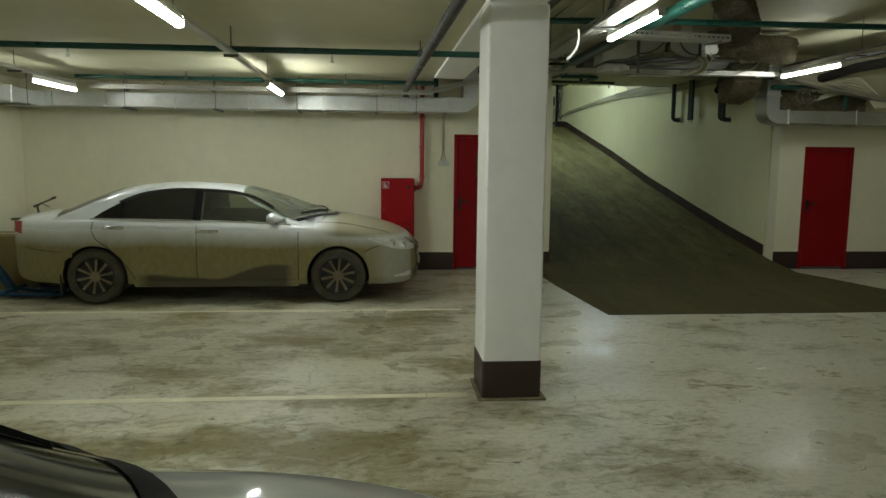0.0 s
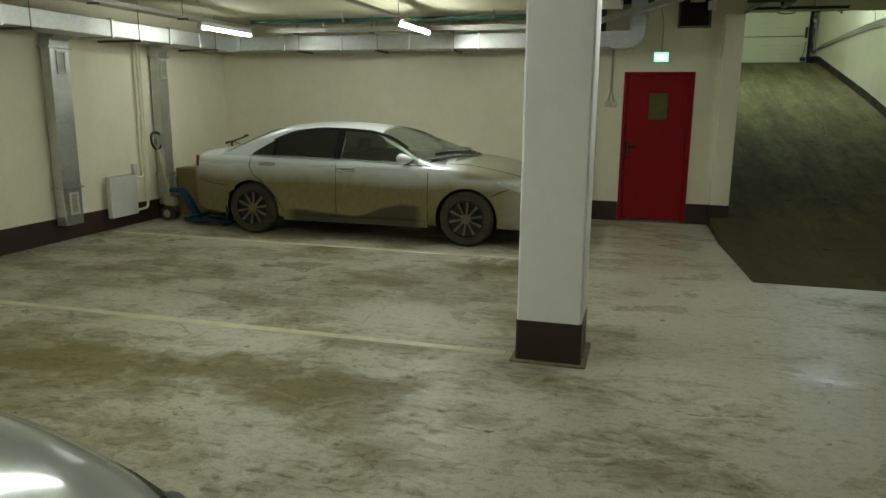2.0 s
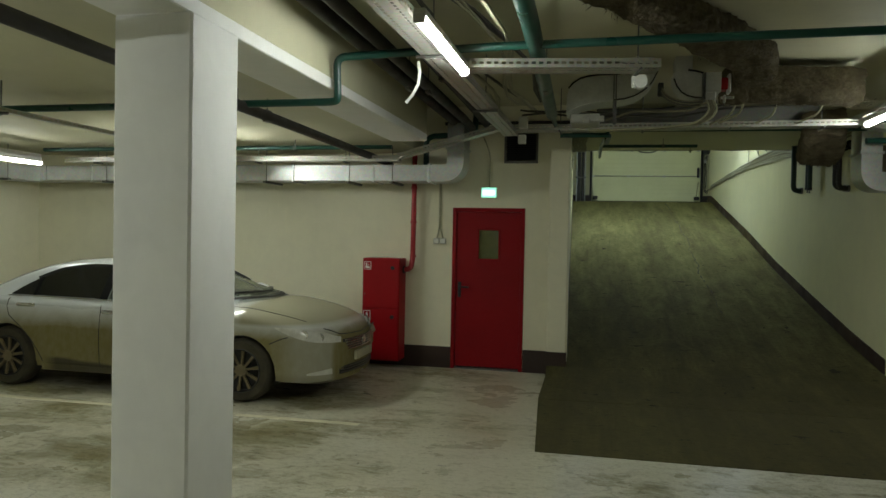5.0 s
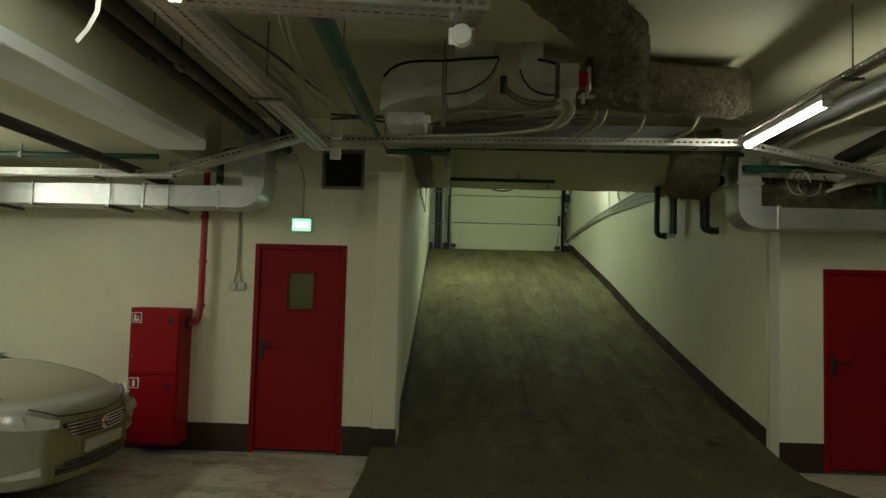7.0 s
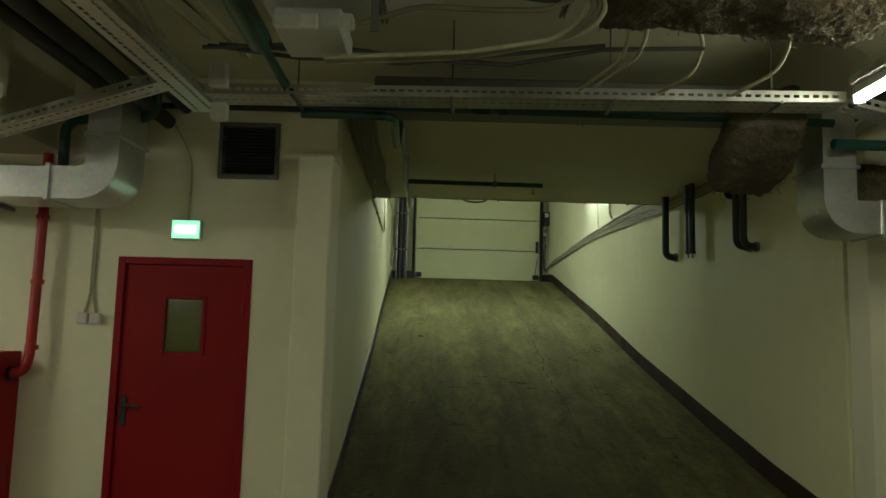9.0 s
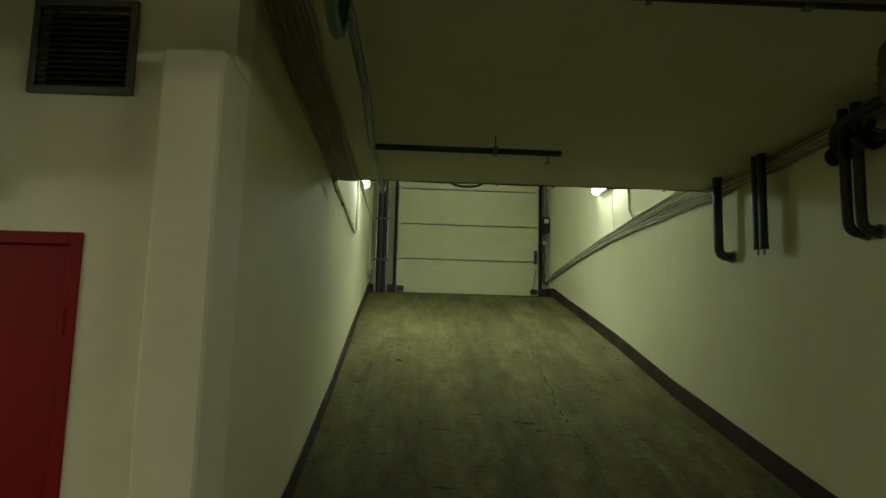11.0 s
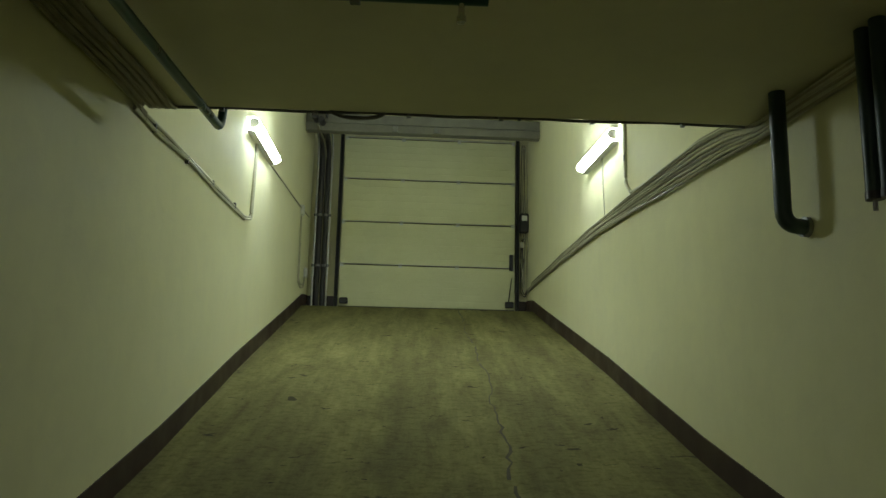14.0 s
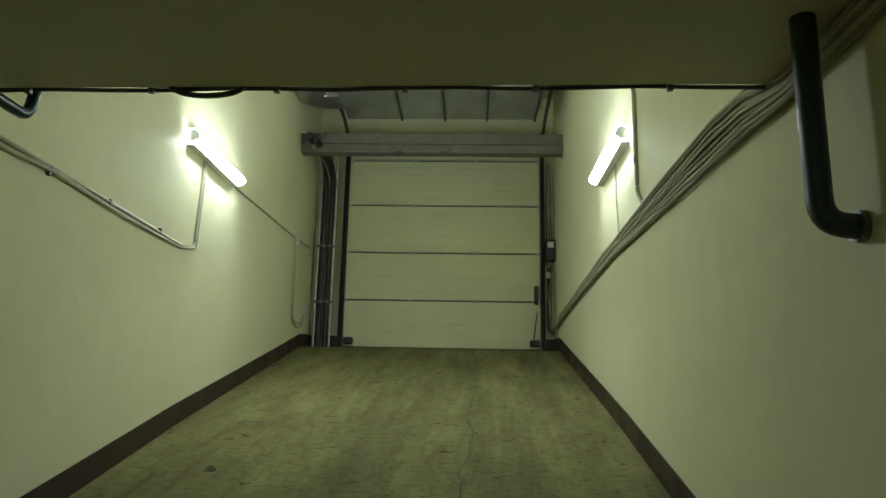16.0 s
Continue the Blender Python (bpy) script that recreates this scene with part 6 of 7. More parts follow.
for y in (-0.30, 0.24):
    part("grip", rod((-0.03, y - 0.05, 1.07), (-0.03, y + 0.05, 1.068), 0.018, 8), M_RUBBER, bk)
part("brake_lever", rod((-0.0, -0.24, 1.09), (0.07, -0.14, 1.02), 0.008, 6), M_STEEL, bk)
# litter on the floor
lt = thing("paper_scrap", "small crumpled white paper scrap on the floor", "litter", pose(2.95, 4.35, 0.0, 0, 0, 25))
b = bmesh.new()
g = quad_sheet(b, [(0, 0, 0.004), (0.09, 0, 0.004), (0.09, 0.035, 0.004), (0, 0.035, 0.004)], 6, 3)
for v in b.verts:
    v.co.z += 0.012 * abs(noise.noise(v.co * 40))
part("paper", b, M_WHITEMARK, lt).modifiers.new("thickness", "SOLIDIFY").thickness = 0.001


# ---- cars ----
def curve(*pts):
    pts = sorted(pts)
    xs, zs = [p[0] for p in pts], [p[1] for p in pts]

    def f(x):
        """Smooth (monotone cubic) interpolation."""
        if x <= xs[0]:
            return zs[0]
        if x >= xs[-1]:
            return zs[-1]
        i = max(k for k in range(len(xs) - 1) if xs[k] <= x)
        d = [(zs[k + 1] - zs[k]) / (xs[k + 1] - xs[k]) for k in range(len(xs) - 1)]
        m = lambda k: d[0] if k == 0 else d[-1] if k == len(xs) - 1 else 0.0 if d[k - 1] * d[k] <= 0 else 2 * d[k - 1] * d[k] / (d[k - 1] + d[k])
        h = xs[i + 1] - xs[i]
        t = (x - xs[i]) / h
        return (2 * t**3 - 3 * t * t + 1) * zs[i] + (t**3 - 2 * t * t + t) * h * m(i) + (3 * t * t - 2 * t**3) * zs[i + 1] + (t**3 - t * t) * h * m(i + 1)
    return f


HALF = curve((-3.85, .22), (-3.82, .42), (-3.74, .60), (-3.6, .73), (-3.4, .82), (-3.05, .885), (-2.5, .91), (-0.5, .91), (0.2, .895), (0.5, .855), (0.72, .765), (0.86, .61), (0.94, .36), (0.97, .12))
BELLY = curve((-3.85, .36), (-3.6, .23), (-3.0, .2), (0.4, .19), (0.7, .18), (0.97, .22))
TOP = curve((-3.85, .90), (-3.79, .97), (-3.6, 1.01), (-3.3, 1.045), (-2.9, 1.02), (-2.5, .97), (-0.6, .95), (-0.1, .985), (.3, .935), (.6, .865), (.8, .785), (.92, .69), (.97, .60))
SHOULDER = curve((-3.85, .84), (-3.5, .955), (-2.7, .965), (-1.6, .95), (-.5, .905), (0.0, .875), (.4, .80), (.7, .71), (.9, .60), (.97, .52))
ROOF_C = curve((0.0, .965), (-.35, 1.085), (-.8, 1.235), (-1.18, 1.33), (-1.5, 1.365), (-1.95, 1.38), (-2.35, 1.355), (-2.65, 1.295), (-2.95, 1.185), (-3.25, 1.06), (-3.42, 1.02))
ROOF_E = curve((-.25, .87), (-.55, .95), (-.9, 1.13), (-1.2, 1.26), (-1.5, 1.315), (-1.95, 1.33), (-2.35, 1.30), (-2.7, 1.195), (-3.0, 1.06), (-3.3, .94))

WINDOW_TOP = curve((-2.78, .985), (-2.62, 1.09), (-2.42, 1.19), (-2.2, 1.265), (-1.83, 1.305), (-1.3, 1.285), (-1.0, 1.225), (-.75, 1.10), (-.48, .93))


def section(x):
    h, b, s, t = HALF(x), BELLY(x), SHOULDER(x), TOP(x)
    s = min(s, t - 0.015)
    return [(0, b + .03), (.80 * h, b), (.955 * h, b + .035), (.985 * h, b + .10), (1.0 * h, b + .40 * (s - b)), (1.0 * h, b + .60 * (s - b)), (.985 * h, b + .80 * (s - b)), (.965 * h, s - .035), (.93 * h, s + .003), (.80 * h, s + .55 * (t - s)), (.5 * h, s + .9 * (t - s)), (0, t)]


SAMPLES = [0, .5, 1, 1.5, 2] + [2 + i * 0.25 for i in range(1, 20)] + [7, 7.5, 8, 8.5, 9, 9.5, 10, 10.5, 11]


def side_y(x, z):
    s = section(x)[2:9]
    return float(np.interp(z, [p[1] for p in s], [p[0] for p in s]))


def cabin(x):
    """Foot (y, z), roof edge (y, z) and crown height at a station."""
    yb, zb = .93 * HALF(x), SHOULDER(x)
    ze = max(zb, ROOF_E(x))
    return yb, zb, yb - (ze - zb) * .62, ze, max(ROOF_C(x), ze)


def roof_z(x, y):
    yb, zb, ye, ze, zc = cabin(x)
    return ze + (zc - ze) * (1 - min(1.0, abs(y) / ye) ** 2.4)


def glass_y(x, z):
    yb, zb, ye, ze, zc = cabin(x)
    return yb - (z - zb) * .62


def patch(bm, fn, nu, nv, flip=False):
    g = [[bm.verts.new(fn(i / nu, j / nv)) for i in range(nu + 1)] for j in range(nv + 1)]
    for j in range(nv):
        for i in range(nu):
            f = (g[j][i], g[j][i + 1], g[j + 1][i + 1], g[j + 1][i])
            bm.faces.new(f[::-1] if flip else f)
    return bm


def lathe(bm, prof, y0, n=28, centre=(0, 0, 0)):
    """Turns (radius, y) points about the y axis."""
    c = Vector(centre)
    rings = [[bm.verts.new(c + Vector((r * math.cos(2 * math.pi * i / n), y0 + y, r * math.sin(2 * math.pi * i / n)))) for i in range(n)] for r, y in prof]
    for a, b in zip(rings, rings[1:]):
        for i in range(n):
            bm.faces.new((a[i], a[(i + 1) % n], b[(i + 1) % n], b[i]))
    bm.faces.new(rings[-1])
    return bm


AXLES, ARCH_R, WHEEL_R = (-2.756, 0.0), 0.362, 0.322


def car_body(bm):
    xs = [-3.85 + 4.82 * i / 96 for i in range(97)]
    for side in (1, -1):
        rows = []
        for x in xs:
            s = section(x)
            ring = []
            for k in SAMPLES:
                i = min(int(k), 10)
                f = k - i
                y, z = s[i][0] * (1 - f) + s[i + 1][0] * f, s[i][1] * (1 - f) + s[i + 1][1] * f
                ring.append(Vector((x, y * side, z)))
            rows.append(ring)
        # wheel arches: pull nearby points on to the arch circle, and leave the inside open
        inside = lambda p: any((p.x - a) ** 2 + (p.z - 0.315) ** 2 < (ARCH_R - 1e-4) ** 2 for a in AXLES) and abs(p.y) > 0.45 and p.z < 0.75
        for ring in rows:
            for p in ring:
                for a in AXLES:
                    d = Vector((p.x - a, 0, p.z - 0.315))
                    if abs(p.y) > 0.5 and p.z < 0.8 and ARCH_R - 0.028 < d.length < ARCH_R + 0.028:
                        q = d.normalized() * ARCH_R
                        p.x, p.z = a + q.x, 0.315 + q.z
        vs = [[bm.verts.new(p) for p in ring] for ring in rows]
        for i in range(len(xs) - 1):
            for j in range(len(SAMPLES) - 1):
                f = [vs[i][j], vs[i + 1][j], vs[i + 1][j + 1], vs[i][j + 1]]
                if inside(sum((v.co for v in f), Vector()) / 4):
                    continue
                bm.faces.new(f if side > 0 else f[::-1])
        for ends, fl in ((vs[0], False), (vs[-1], True)):
            f = ends[::-1] if (fl == (side > 0)) else ends
            try:
                bm.faces.new(f)
            except ValueError:
                pass
    bmesh.ops.remove_doubles(bm, verts=bm.verts[:], dist=0.0008)
    bmesh.ops.delete(bm, geom=[v for v in bm.verts if not v.link_faces], context="VERTS")
    bmesh.ops.recalc_face_normals(bm, faces=bm.faces[:])
    return bm


def build_car(m, paint, label, dusty, mirror_x=-0.74, framed=False):
    car = thing("car", label, "car", m)
    part("body", car_body(bmesh.new()), paint, car, smooth=True)

    def cab(u, v):
        x = -3.42 + (2.96 if framed else 3.22) * u
        yb, zb, ye, ze, zc = cabin(x)
        q = abs(v - 0.5) * 2
        sg = -1 if v < 0.5 else 1
        if q > 0.62:
            k = (q - 0.62) / 0.38
            return Vector((x, sg * (ye + (yb - ye) * k), ze + (zb - 0.004 - ze) * k))
        y = ye * q / 0.62
        return Vector((x, sg * y, roof_z(x, y)))
    shell = patch(bmesh.new(), cab, 90, 66)
    if not framed:
        def glazed(c):
            side = -1.56 < c.x < -0.66 and SHOULDER(c.x) + 0.03 < c.z < WINDOW_TOP(c.x) - 0.01 and abs(c.y) > cabin(c.x)[2] - 0.004
            s = min(1.0, abs(c.y) / max(0.05, cabin(c.x)[2] - 0.03))
            return side or (-1.13 < c.x < -0.16 - 0.42 * s * s and s < 0.95)
        bmesh.ops.delete(shell, geom=[f for f in shell.faces if glazed(f.calc_center_median())], context="FACES")
        bmesh.ops.delete(shell, geom=[v for v in shell.verts if not v.link_faces], context="VERTS")
        part("parcel_tray", patch(bmesh.new(), lambda u, v: Vector((-3.2 + 2.9 * u, (v - .5) * 1.5, 1.005 - 0.03 * abs(u - .5))), 8, 4), M_BLACK, car, "dark cabin interior")
        for y in (-0.38, 0.38):
            for x in (-1.75, -2.5):
                part("headrest", boxed(x - 0.06, x + 0.06, y - 0.14, y + 0.14, 1.0, 1.16, 0.04, 2), M_MATTBLACK, car, "dark headrest", True)
    part("roof", shell, M_MATTBLACK if framed else paint, car, "black roof and pillars" if framed else "", True)
    # glass
    def screen(u, v):
        s = (u - 0.5) * 2
        x = (-0.10 - 0.42 * s * s) * (1 - v) + (-1.16 + 0.03 * s * s) * v
        y = s * (cabin(x)[2] - 0.03)
        return Vector((x, y, roof_z(x, y) + 0.007))
    part("windscreen", patch(bmesh.new(), screen, 24, 16), M_SCREENDARK if framed else M_CLEARSCREEN, car, "dusty windscreen", True)

    def rear(u, v):
        s = (u - 0.5) * 2
        x = -2.66 * (1 - v) + (-3.30 + 0.10 * s * s) * v
        y = s * (cabin(x)[2] - 0.05)
        return Vector((x, y, roof_z(x, y) + 0.007))
    part("rear_window", patch(bmesh.new(), rear, 20, 10), M_TINT, car, "dark rear window", True)
    for sg in (1, -1):
        for x0, x1, nm in ((-2.76, -2.475, "quarter_window"), (-2.45, -1.655, "rear_side_window"), (-1.575, -0.60, "front_side_window")):
            def win(u, v):
                x = x0 + (x1 - x0) * u
                lo, hi = SHOULDER(x) + 0.022, max(SHOULDER(x) + 0.03, WINDOW_TOP(x))
                z = lo + (hi - lo) * v
                return Vector((x, sg * (glass_y(x, z) + 0.006), z))
            part(nm, patch(bmesh.new(), win, 14, 6, sg > 0), (M_SIDEGLASS if framed else M_CLEARSIDE) if nm == "front_side_window" else M_TINT, car, "dark tinted side window", True)
        top = [(x, sg * (glass_y(x, WINDOW_TOP(x) + 0.008) + 0.008), WINDOW_TOP(x) + 0.008) for x in [-2.5 + 1.75 * i / 24 for i in range(25)]]
        part("wind_deflector", sweep(bmesh.new(), top, rect(0.012, 0.035)), M_BLACK, car, "black plastic wind deflector", True)
        belt = [(x, sg * (glass_y(x, SHOULDER(x) + 0.012) + 0.005), SHOULDER(x) + 0.012) for x in [-2.8 + 2.25 * i / 20 for i in range(21)]]
        part("belt_trim", tube(bmesh.new(), belt, 0.008, 6), M_CHROME, car, "chrome belt trim")
        for x0, x1 in ((-1.662, -1.568), (-2.482, -2.442)):
            def post(u, v):
                x = x0 + (x1 - x0) * u
                z = SHOULDER(x) + 0.018 + (WINDOW_TOP(x) + 0.004 - SHOULDER(x) - 0.018) * v
                return Vector((x, sg * (glass_y(x, z) + 0.009), z))
            part("door_pillar", patch(bmesh.new(), post, 3, 6, sg > 0), M_MATTBLACK, car, "black door pillar")
        # shut lines
        for pts in ([(-0.46, z) for z in (0.27, 0.4, 0.55, 0.7, 0.88)], [(-1.615, z) for z in (0.26, 0.4, 0.6, 0.8, 0.94)],
                    [(-2.76, 0.95), (-2.78, 0.86), (-2.74, 0.76), (-2.60, 0.66), (-2.45, 0.52), (-2.36, 0.38), (-2.30, 0.27)], [(-2.30, 0.262), (-1.9, 0.255), (-1.2, 0.252), (-0.46, 0.262)],
                    [(-3.12, 0.60), (-3.35, 0.615), (-3.62, 0.66)], [(0.30, 0.60), (0.42, 0.655), (0.50, 0.675)]):
            fine = []
            for (xa, za), (xb, zb2) in zip(pts, pts[1:]):
                for k in range(5):
                    x, z = xa + (xb - xa) * k / 5, za + (zb2 - za) * k / 5
                    fine.append((x, sg * (side_y(x, z) - 0.001), z))
            part("shut_line", tube(bmesh.new(), fine, 0.005, 5), M_BLACK, car)
        sill = [(x, sg * (side_y(x, 0.245) + 0.004), 0.235) for x in [-2.32 + 1.86 * i / 12 for i in range(13)]]
        part("sill", sweep(bmesh.new(), sill, rect(0.03, 0.07)), paint, car, smooth=True)
        for hx, hz in ((-2.53, 0.885), (-1.48, 0.845)):
            y = side_y(hx, hz)
            part("door_handle", tube(bmesh.new(), [(hx - 0.11, sg * (y - 0.004), hz), (hx - 0.08, sg * (y + 0.028), hz), (hx + 0.07, sg * (y + 0.03), hz), (hx + 0.10, sg * (y - 0.004), hz)], 0.021, 8, 0.03), M_CHROME, car, "chrome door handle", True)
        # mirror
        b = bmesh.new()
        bmesh.ops.create_uvsphere(b, u_segments=16, v_segments=10, radius=1.0)
        for v in b.verts:
            c = v.co
            v.co = Vector((mirror_x + c.x * (0.13 if c.x > 0 else 0.07), sg * (0.985 + c.y * 0.10), 1.0 + c.z * (0.068 if c.x < 0 else 0.068 - 0.03 * c.x)))
        mr = part("door_mirror", b, paint, car, smooth=True)
        part("mirror_arm", sweep(bmesh.new(), [(mirror_x, sg * 0.83, 0.945), (mirror_x, sg * 0.93, 0.955)], rect(0.09, 0.05)), M_BLACK, mr)
        # lamps
        hl_top, hl_bot = curve((0.34, .765), (0.6, .755), (0.78, .715), (0.90, .655)), curve((0.34, .755), (0.5, .685), (0.7, .625), (0.90, .60))

        def lens(u, v):
            x = 0.34 + 0.56 * u
            z = hl_bot(x) + (hl_top(x) - hl_bot(x)) * v
            y = side_y(x, min(z, SHOULDER(x)))
            return Vector((x + 0.008, sg * (y + 0.006), z))
        hl = part("headlight", patch(bmesh.new(), lens, 16, 6, sg > 0), M_LENS, car, "hazy clear headlight", True)
        for hx, r in ((0.62, 0.045), (0.76, 0.04)):
            z = (hl_bot(hx) + hl_top(hx)) / 2
            y = side_y(hx, z)
            part("reflector", lathe(bmesh.new(), [(r, 0), (r * 0.8, 0.006), (r * 0.3, 0.008)], 0, 14, (hx + 0.012, sg * (y + 0.004), z)), M_CHROME, hl, smooth=True)

        def tail(u, v):
            x = -3.60 - 0.21 * u
            z = (0.80 + 0.02 * u) * (1 - v) + (0.945 - 0.015 * u) * v - 0.05 * (1 - u) * (1 - v) + 0.05 * (1 - v) * (1 - u)
            return Vector((x - 0.005, sg * (side_y(x, min(z, SHOULDER(x) - 0.01)) + 0.006), z))
        part("tail_light", patch(bmesh.new(), tail, 8, 5, sg < 0), M_TAIL, car, "red tail light", True)

        def fog(u, v):
            x = 0.66 + 0.20 * u
            z = 0.29 + 0.06 * v * (0.35 + 0.65 * u)
            return Vector((x + 0.006, sg * (side_y(x, z) + 0.006), z))
        part("fog_light_recess", patch(bmesh.new(), fog, 8, 3, sg > 0), M_LENS, car, "fog light in the bumper", True)
        # wheels
        for a in AXLES:
            yw = sg * 0.90
            wheel = part("wheel", lathe(bmesh.new(), [(0.205, -0.005 * sg), (0.225, 0.004 * sg), (0.29, 0.004 * sg), (0.312, -0.018 * sg), (WHEEL_R, -0.045 * sg), (WHEEL_R, -0.165 * sg), (0.30, -0.2 * sg), (0.15, -0.2 * sg)], yw, 36, (a, 0, WHEEL_R)), M_RUBBER, car, "dusty black tyre", True)
            rim = part("rim", lathe(bmesh.new(), [(0.222, 0.004 * sg), (0.213, 0.010 * sg), (0.203, 0.0), (0.198, -0.05 * sg), (0.05, -0.07 * sg)], yw, 36, (a, 0, WHEEL_R)), M_BLACK, wheel, "dark wheel barrel", True)
            for k in range(10):
                t = 2 * math.pi * k / 10 + 0.2
                b = bmesh.new()
                d, n = Vector((math.cos(t), 0, math.sin(t))), Vector((-math.sin(t), 0, math.cos(t)))
                c0 = Vector((a, 0, WHEEL_R))
                sec = []
                for r, w, y in ((0.04, 0.014, -0.012), (0.12, 0.014, -0.008), (0.208, 0.019, 0.0)):
                    sec.append([b.verts.new(c0 + d * r + n * w * s + Vector((0, yw + sg * (y + dy), 0))) for s, dy in ((-1, -0.02), (-0.7, 0.0), (0.7, 0.0), (1, -0.02))])
                for p, q in zip(sec, sec[1:]):
                    for i in range(3):
                        b.faces.new((p[i], p[i + 1], q[i + 1], q[i]))
                bmesh.ops.recalc_face_normals(b, faces=b.faces[:])
                part("spoke", b, M_RIM, wheel, smooth=True)
            part("hub", lathe(bmesh.new(), [(0.062, -0.02 * sg), (0.058, -0.004 * sg), (0.03, 0.0)], yw, 16, (a, 0, WHEEL_R)), M_RIM, wheel, smooth=True)
            b = bmesh.new()
            arc = [(a + (ARCH_R + 0.004) * math.cos(t), (ARCH_R + 0.004) * math.sin(t) + 0.315) for t in [-0.35 + (math.pi + 0.7) * i / 20 for i in range(21)]]
            lo = [b.verts.new((x, sg * (side_y(x, max(0.3, min(z, 0.68))) - 0.004), z)) for x, z in arc]
            hi = [b.verts.new((x, sg * 0.52, z)) for x, z in arc]
            for i in range(20):
                b.faces.new((lo[i], lo[i + 1], hi[i + 1], hi[i]))
            b.faces.new(hi)
            part("arch_liner", b, M_BLACK, car)
        part("mud_flap", boxed(-2.756 - 0.40, -2.756 - 0.38, sg * 0.80 - 0.07, sg * 0.80 + 0.07, 0.12, 0.34, 0.006), M_BLACK, car)
    # nose
    front = lambda y: float(np.interp(abs(y), [0, .12, .36, .61, .765, .855], [.975, .97, .94, .86, .72, .5]))
    gr = part("grille", patch(bmesh.new(), lambda u, v: Vector((front((u - .5) * .92) + 0.004, (u - .5) * .92 * (0.82 + 0.18 * v), 0.50 + 0.125 * v)), 16, 4), M_BLACK, car, "black grille")
    for i in range(5):
        z = 0.512 + i * 0.025
        w = 0.44 * (0.82 + 0.18 * (z - 0.5) / 0.125)
        part("grille_bar", tube(bmesh.new(), [(front(y) + 0.010, y, z) for y in [-w + 2 * w * k / 14 for k in range(15)]], 0.007, 6), M_CHROME, gr, "chrome grille bar", True)
    part("badge", lathe(bmesh.new(), [(0.05, 0), (0.04, 0.008), (0.02, 0.01)], 0, 16, (0, 0, 0)), M_CHROME, gr, smooth=True).matrix_local = pose(front(0) + 0.012, 0, 0.565, 0, 0, -90)
    li = part("lower_intake", patch(bmesh.new(), lambda u, v: Vector((front((u - .5) * 1.0) + 0.004, (u - .5) * 1.0, 0.27 + 0.08 * v)), 16, 3), M_BLACK, car, "black lower intake")
    for z in (0.285, 0.31, 0.335):
        part("intake_bar", tube(bmesh.new(), [(front(y) + 0.008, y, z) for y in [-.48 + .96 * k / 14 for k in range(15)]], 0.006, 6), M_STEEL, li)
    part("number_plate", boxed(front(0.2) + 0.010, front(0) + 0.022, -0.26, 0.26, 0.385, 0.475, 0.004), M_CABLE if dusty else M_WHITEMARK, car, "dirty blank number plate")
    part("bonnet_line", tube(bmesh.new(), [(front(y) - 0.03 - 0.0 * y, y, float(np.interp(abs(y), [0, .45, .68], [.655, .675, .76]))) for y in [-.66 + 1.32 * k / 20 for k in range(21)]], 0.005, 5), M_BLACK, car)
    for sg in (() if framed else (1, -1)):
        part("bonnet_line", tube(bmesh.new(), [(x, sg * .80 * HALF(x), SHOULDER(x) + .55 * (TOP(x) - SHOULDER(x)) - 0.001) for x in [-0.45 + 1.05 * k / 14 for k in range(15)]], 0.004, 5), M_BLACK, car)
    if framed:
        for nm, s0, s1, v0, v1 in (("screen_seal", 0.93, 1.08, 0.0, 1.0), ("screen_seal", -1.08, -0.93, 0.0, 1.0), ("cowl", -1.08, 1.08, -0.04, 0.05)):
            part(nm, patch(bmesh.new(), lambda u, v: screen(0.5 + 0.5 * (s0 + (s1 - s0) * u), v0 + (v1 - v0) * v) + Vector((0, 0, 0.006)), 24, 16), M_MATTBLACK, car, "black rubber windscreen border", True)
    b = bmesh.new()
    for y0, y1 in ((-0.62, 0.0), (-0.02, 0.30 if framed else 0.62)):
        pts = []
        for k in range(7):
            y = y0 + (y1 - y0) * k / 6
            x = -0.15 - 0.44 * (y / 0.8) ** 2 - 0.03
            pts.append((x, y, roof_z(x, y) + 0.022))
        tube(b, pts, 0.010, 6)
    part("wiper", b, M_BLACK, car, "black windscreen wipers")
    if not framed:
        part("cowl", patch(bmesh.new(), lambda u, v: (lambda s: (lambda x, y: Vector((x, y, max(roof_z(x, y), TOP(x) if abs(y) < .3 else 0) + 0.010)))(-0.02 - 0.44 * s * s - 0.06 * v, s * (.80 - .02 * v)))((u - .5) * 2), 20, 3), M_BLACK, car, "black plastic cowl under the windscreen", True)
    if dusty:
        b = bmesh.new()
        bmesh.ops.create_icosphere(b, subdivisions=4, radius=1.0)
        for v in b.verts:
            n = noise.noise(v.co * 2.6) + 0.6 * noise.noise(v.co * 6.1) + 0.4 * abs(noise.noise(v.co * 13))
            c = v.co * (1 + 0.38 * n)
            v.co = Vector((0.70 + 0.15 * c.x, 0.68 + 0.16 * c.y, 0.52 + 0.21 * c.z))
        part("crumpled_wing", b, paint, car, "crumpled and torn front wing corner")
        rnd = random.Random(21)
        for k in range(7):
            p = Vector((0.72 + rnd.uniform(-.06, .10), 0.76 + rnd.uniform(-.08, .08), 0.60 + rnd.uniform(-.12, .14)))
            b = boxed(-0.05, 0.05, -0.003, 0.003, -0.03, 0.03)
            b.transform(Matrix.Translation(p) @ Matrix.Rotation(rnd.uniform(0, 3), 4, "X") @ Matrix.Rotation(rnd.uniform(0, 3), 4, "Z"))
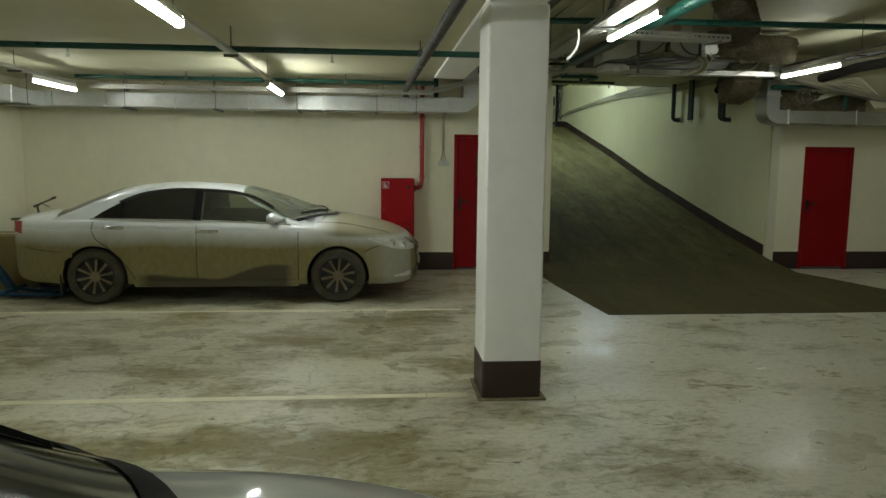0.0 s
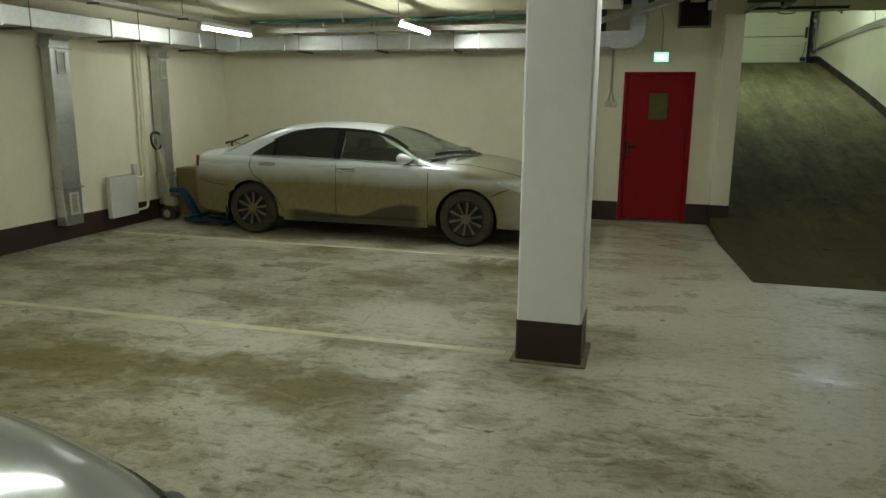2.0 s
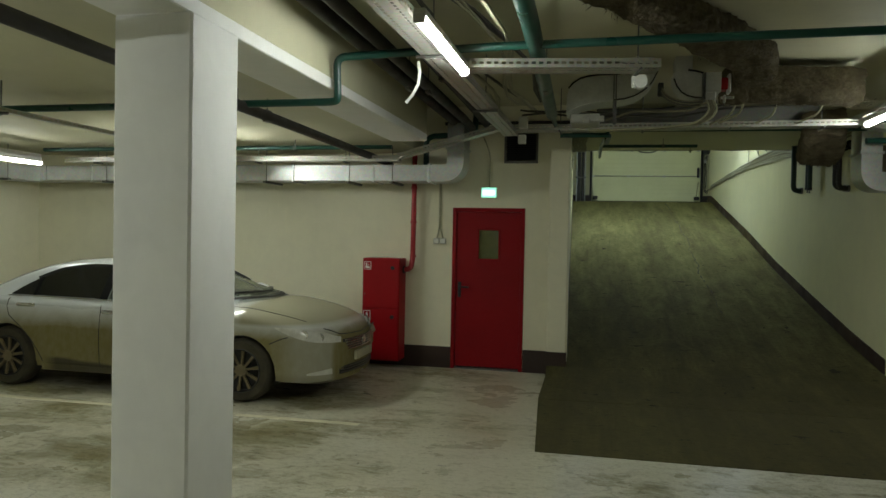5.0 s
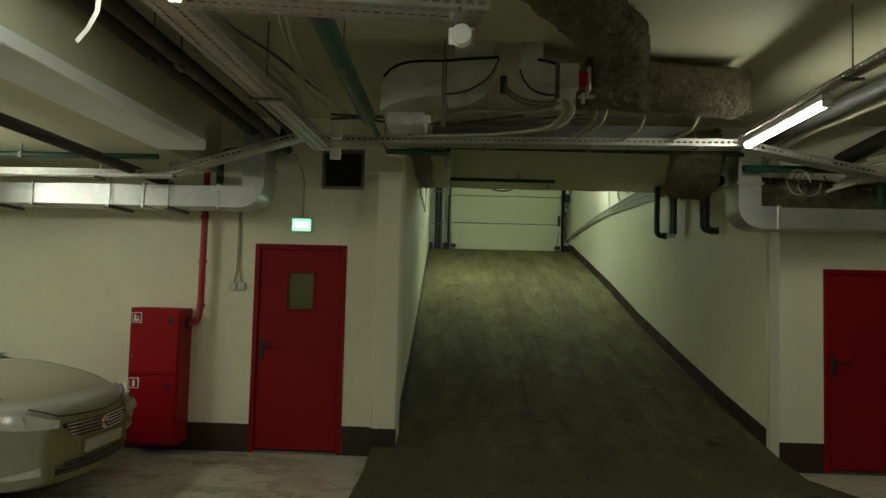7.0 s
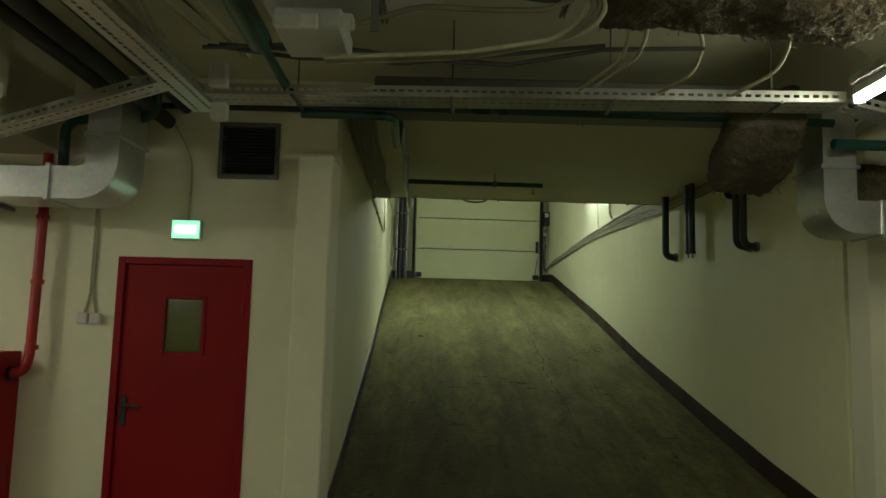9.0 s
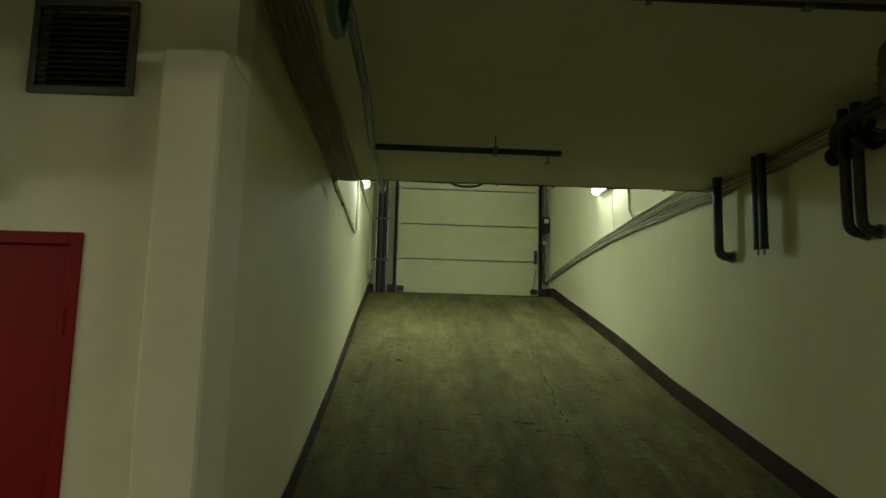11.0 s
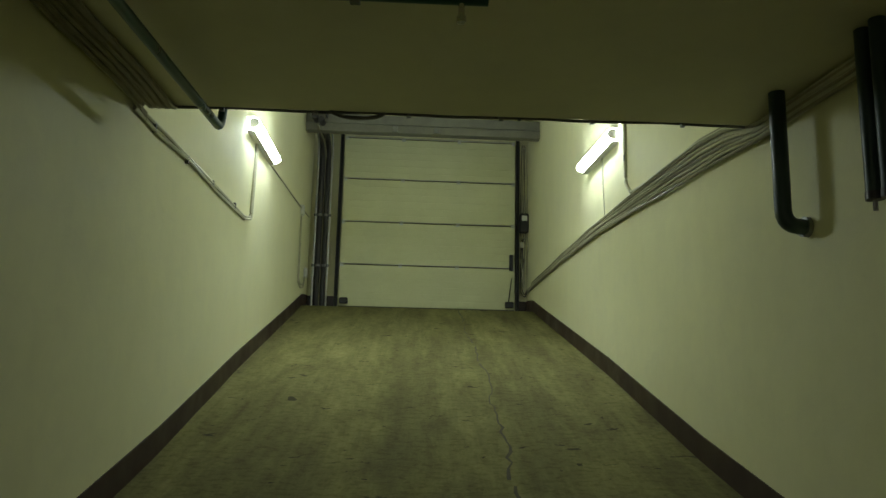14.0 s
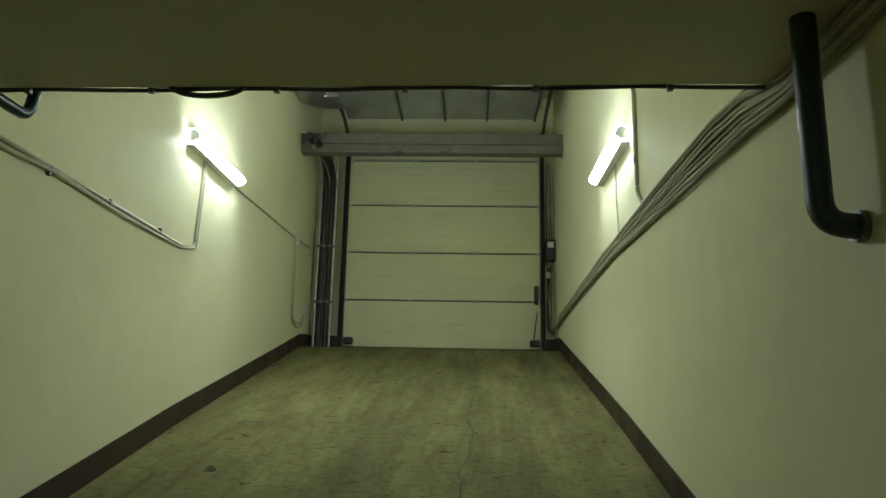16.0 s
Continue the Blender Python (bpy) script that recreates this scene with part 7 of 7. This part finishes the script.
            part("shard", b, M_BLACK if k % 2 else M_LENS, car, "broken headlight shard")
    part("underbody", boxed(-3.5, 0.6, -0.5, 0.5, 0.20, 0.30), M_BLACK, car)
    return car


build_car(pose(-0.654, 8.185, 0), M_CARPAINT, "silver saloon car thickly coated in road dust", True)
build_car(pose(-0.42, -0.10, 0) @ Matrix.Diagonal((1, 1, 0.97, 1)), M_CARWHITE, "pale pearl saloon car parked with a clean bonnet", False, -0.97, True)
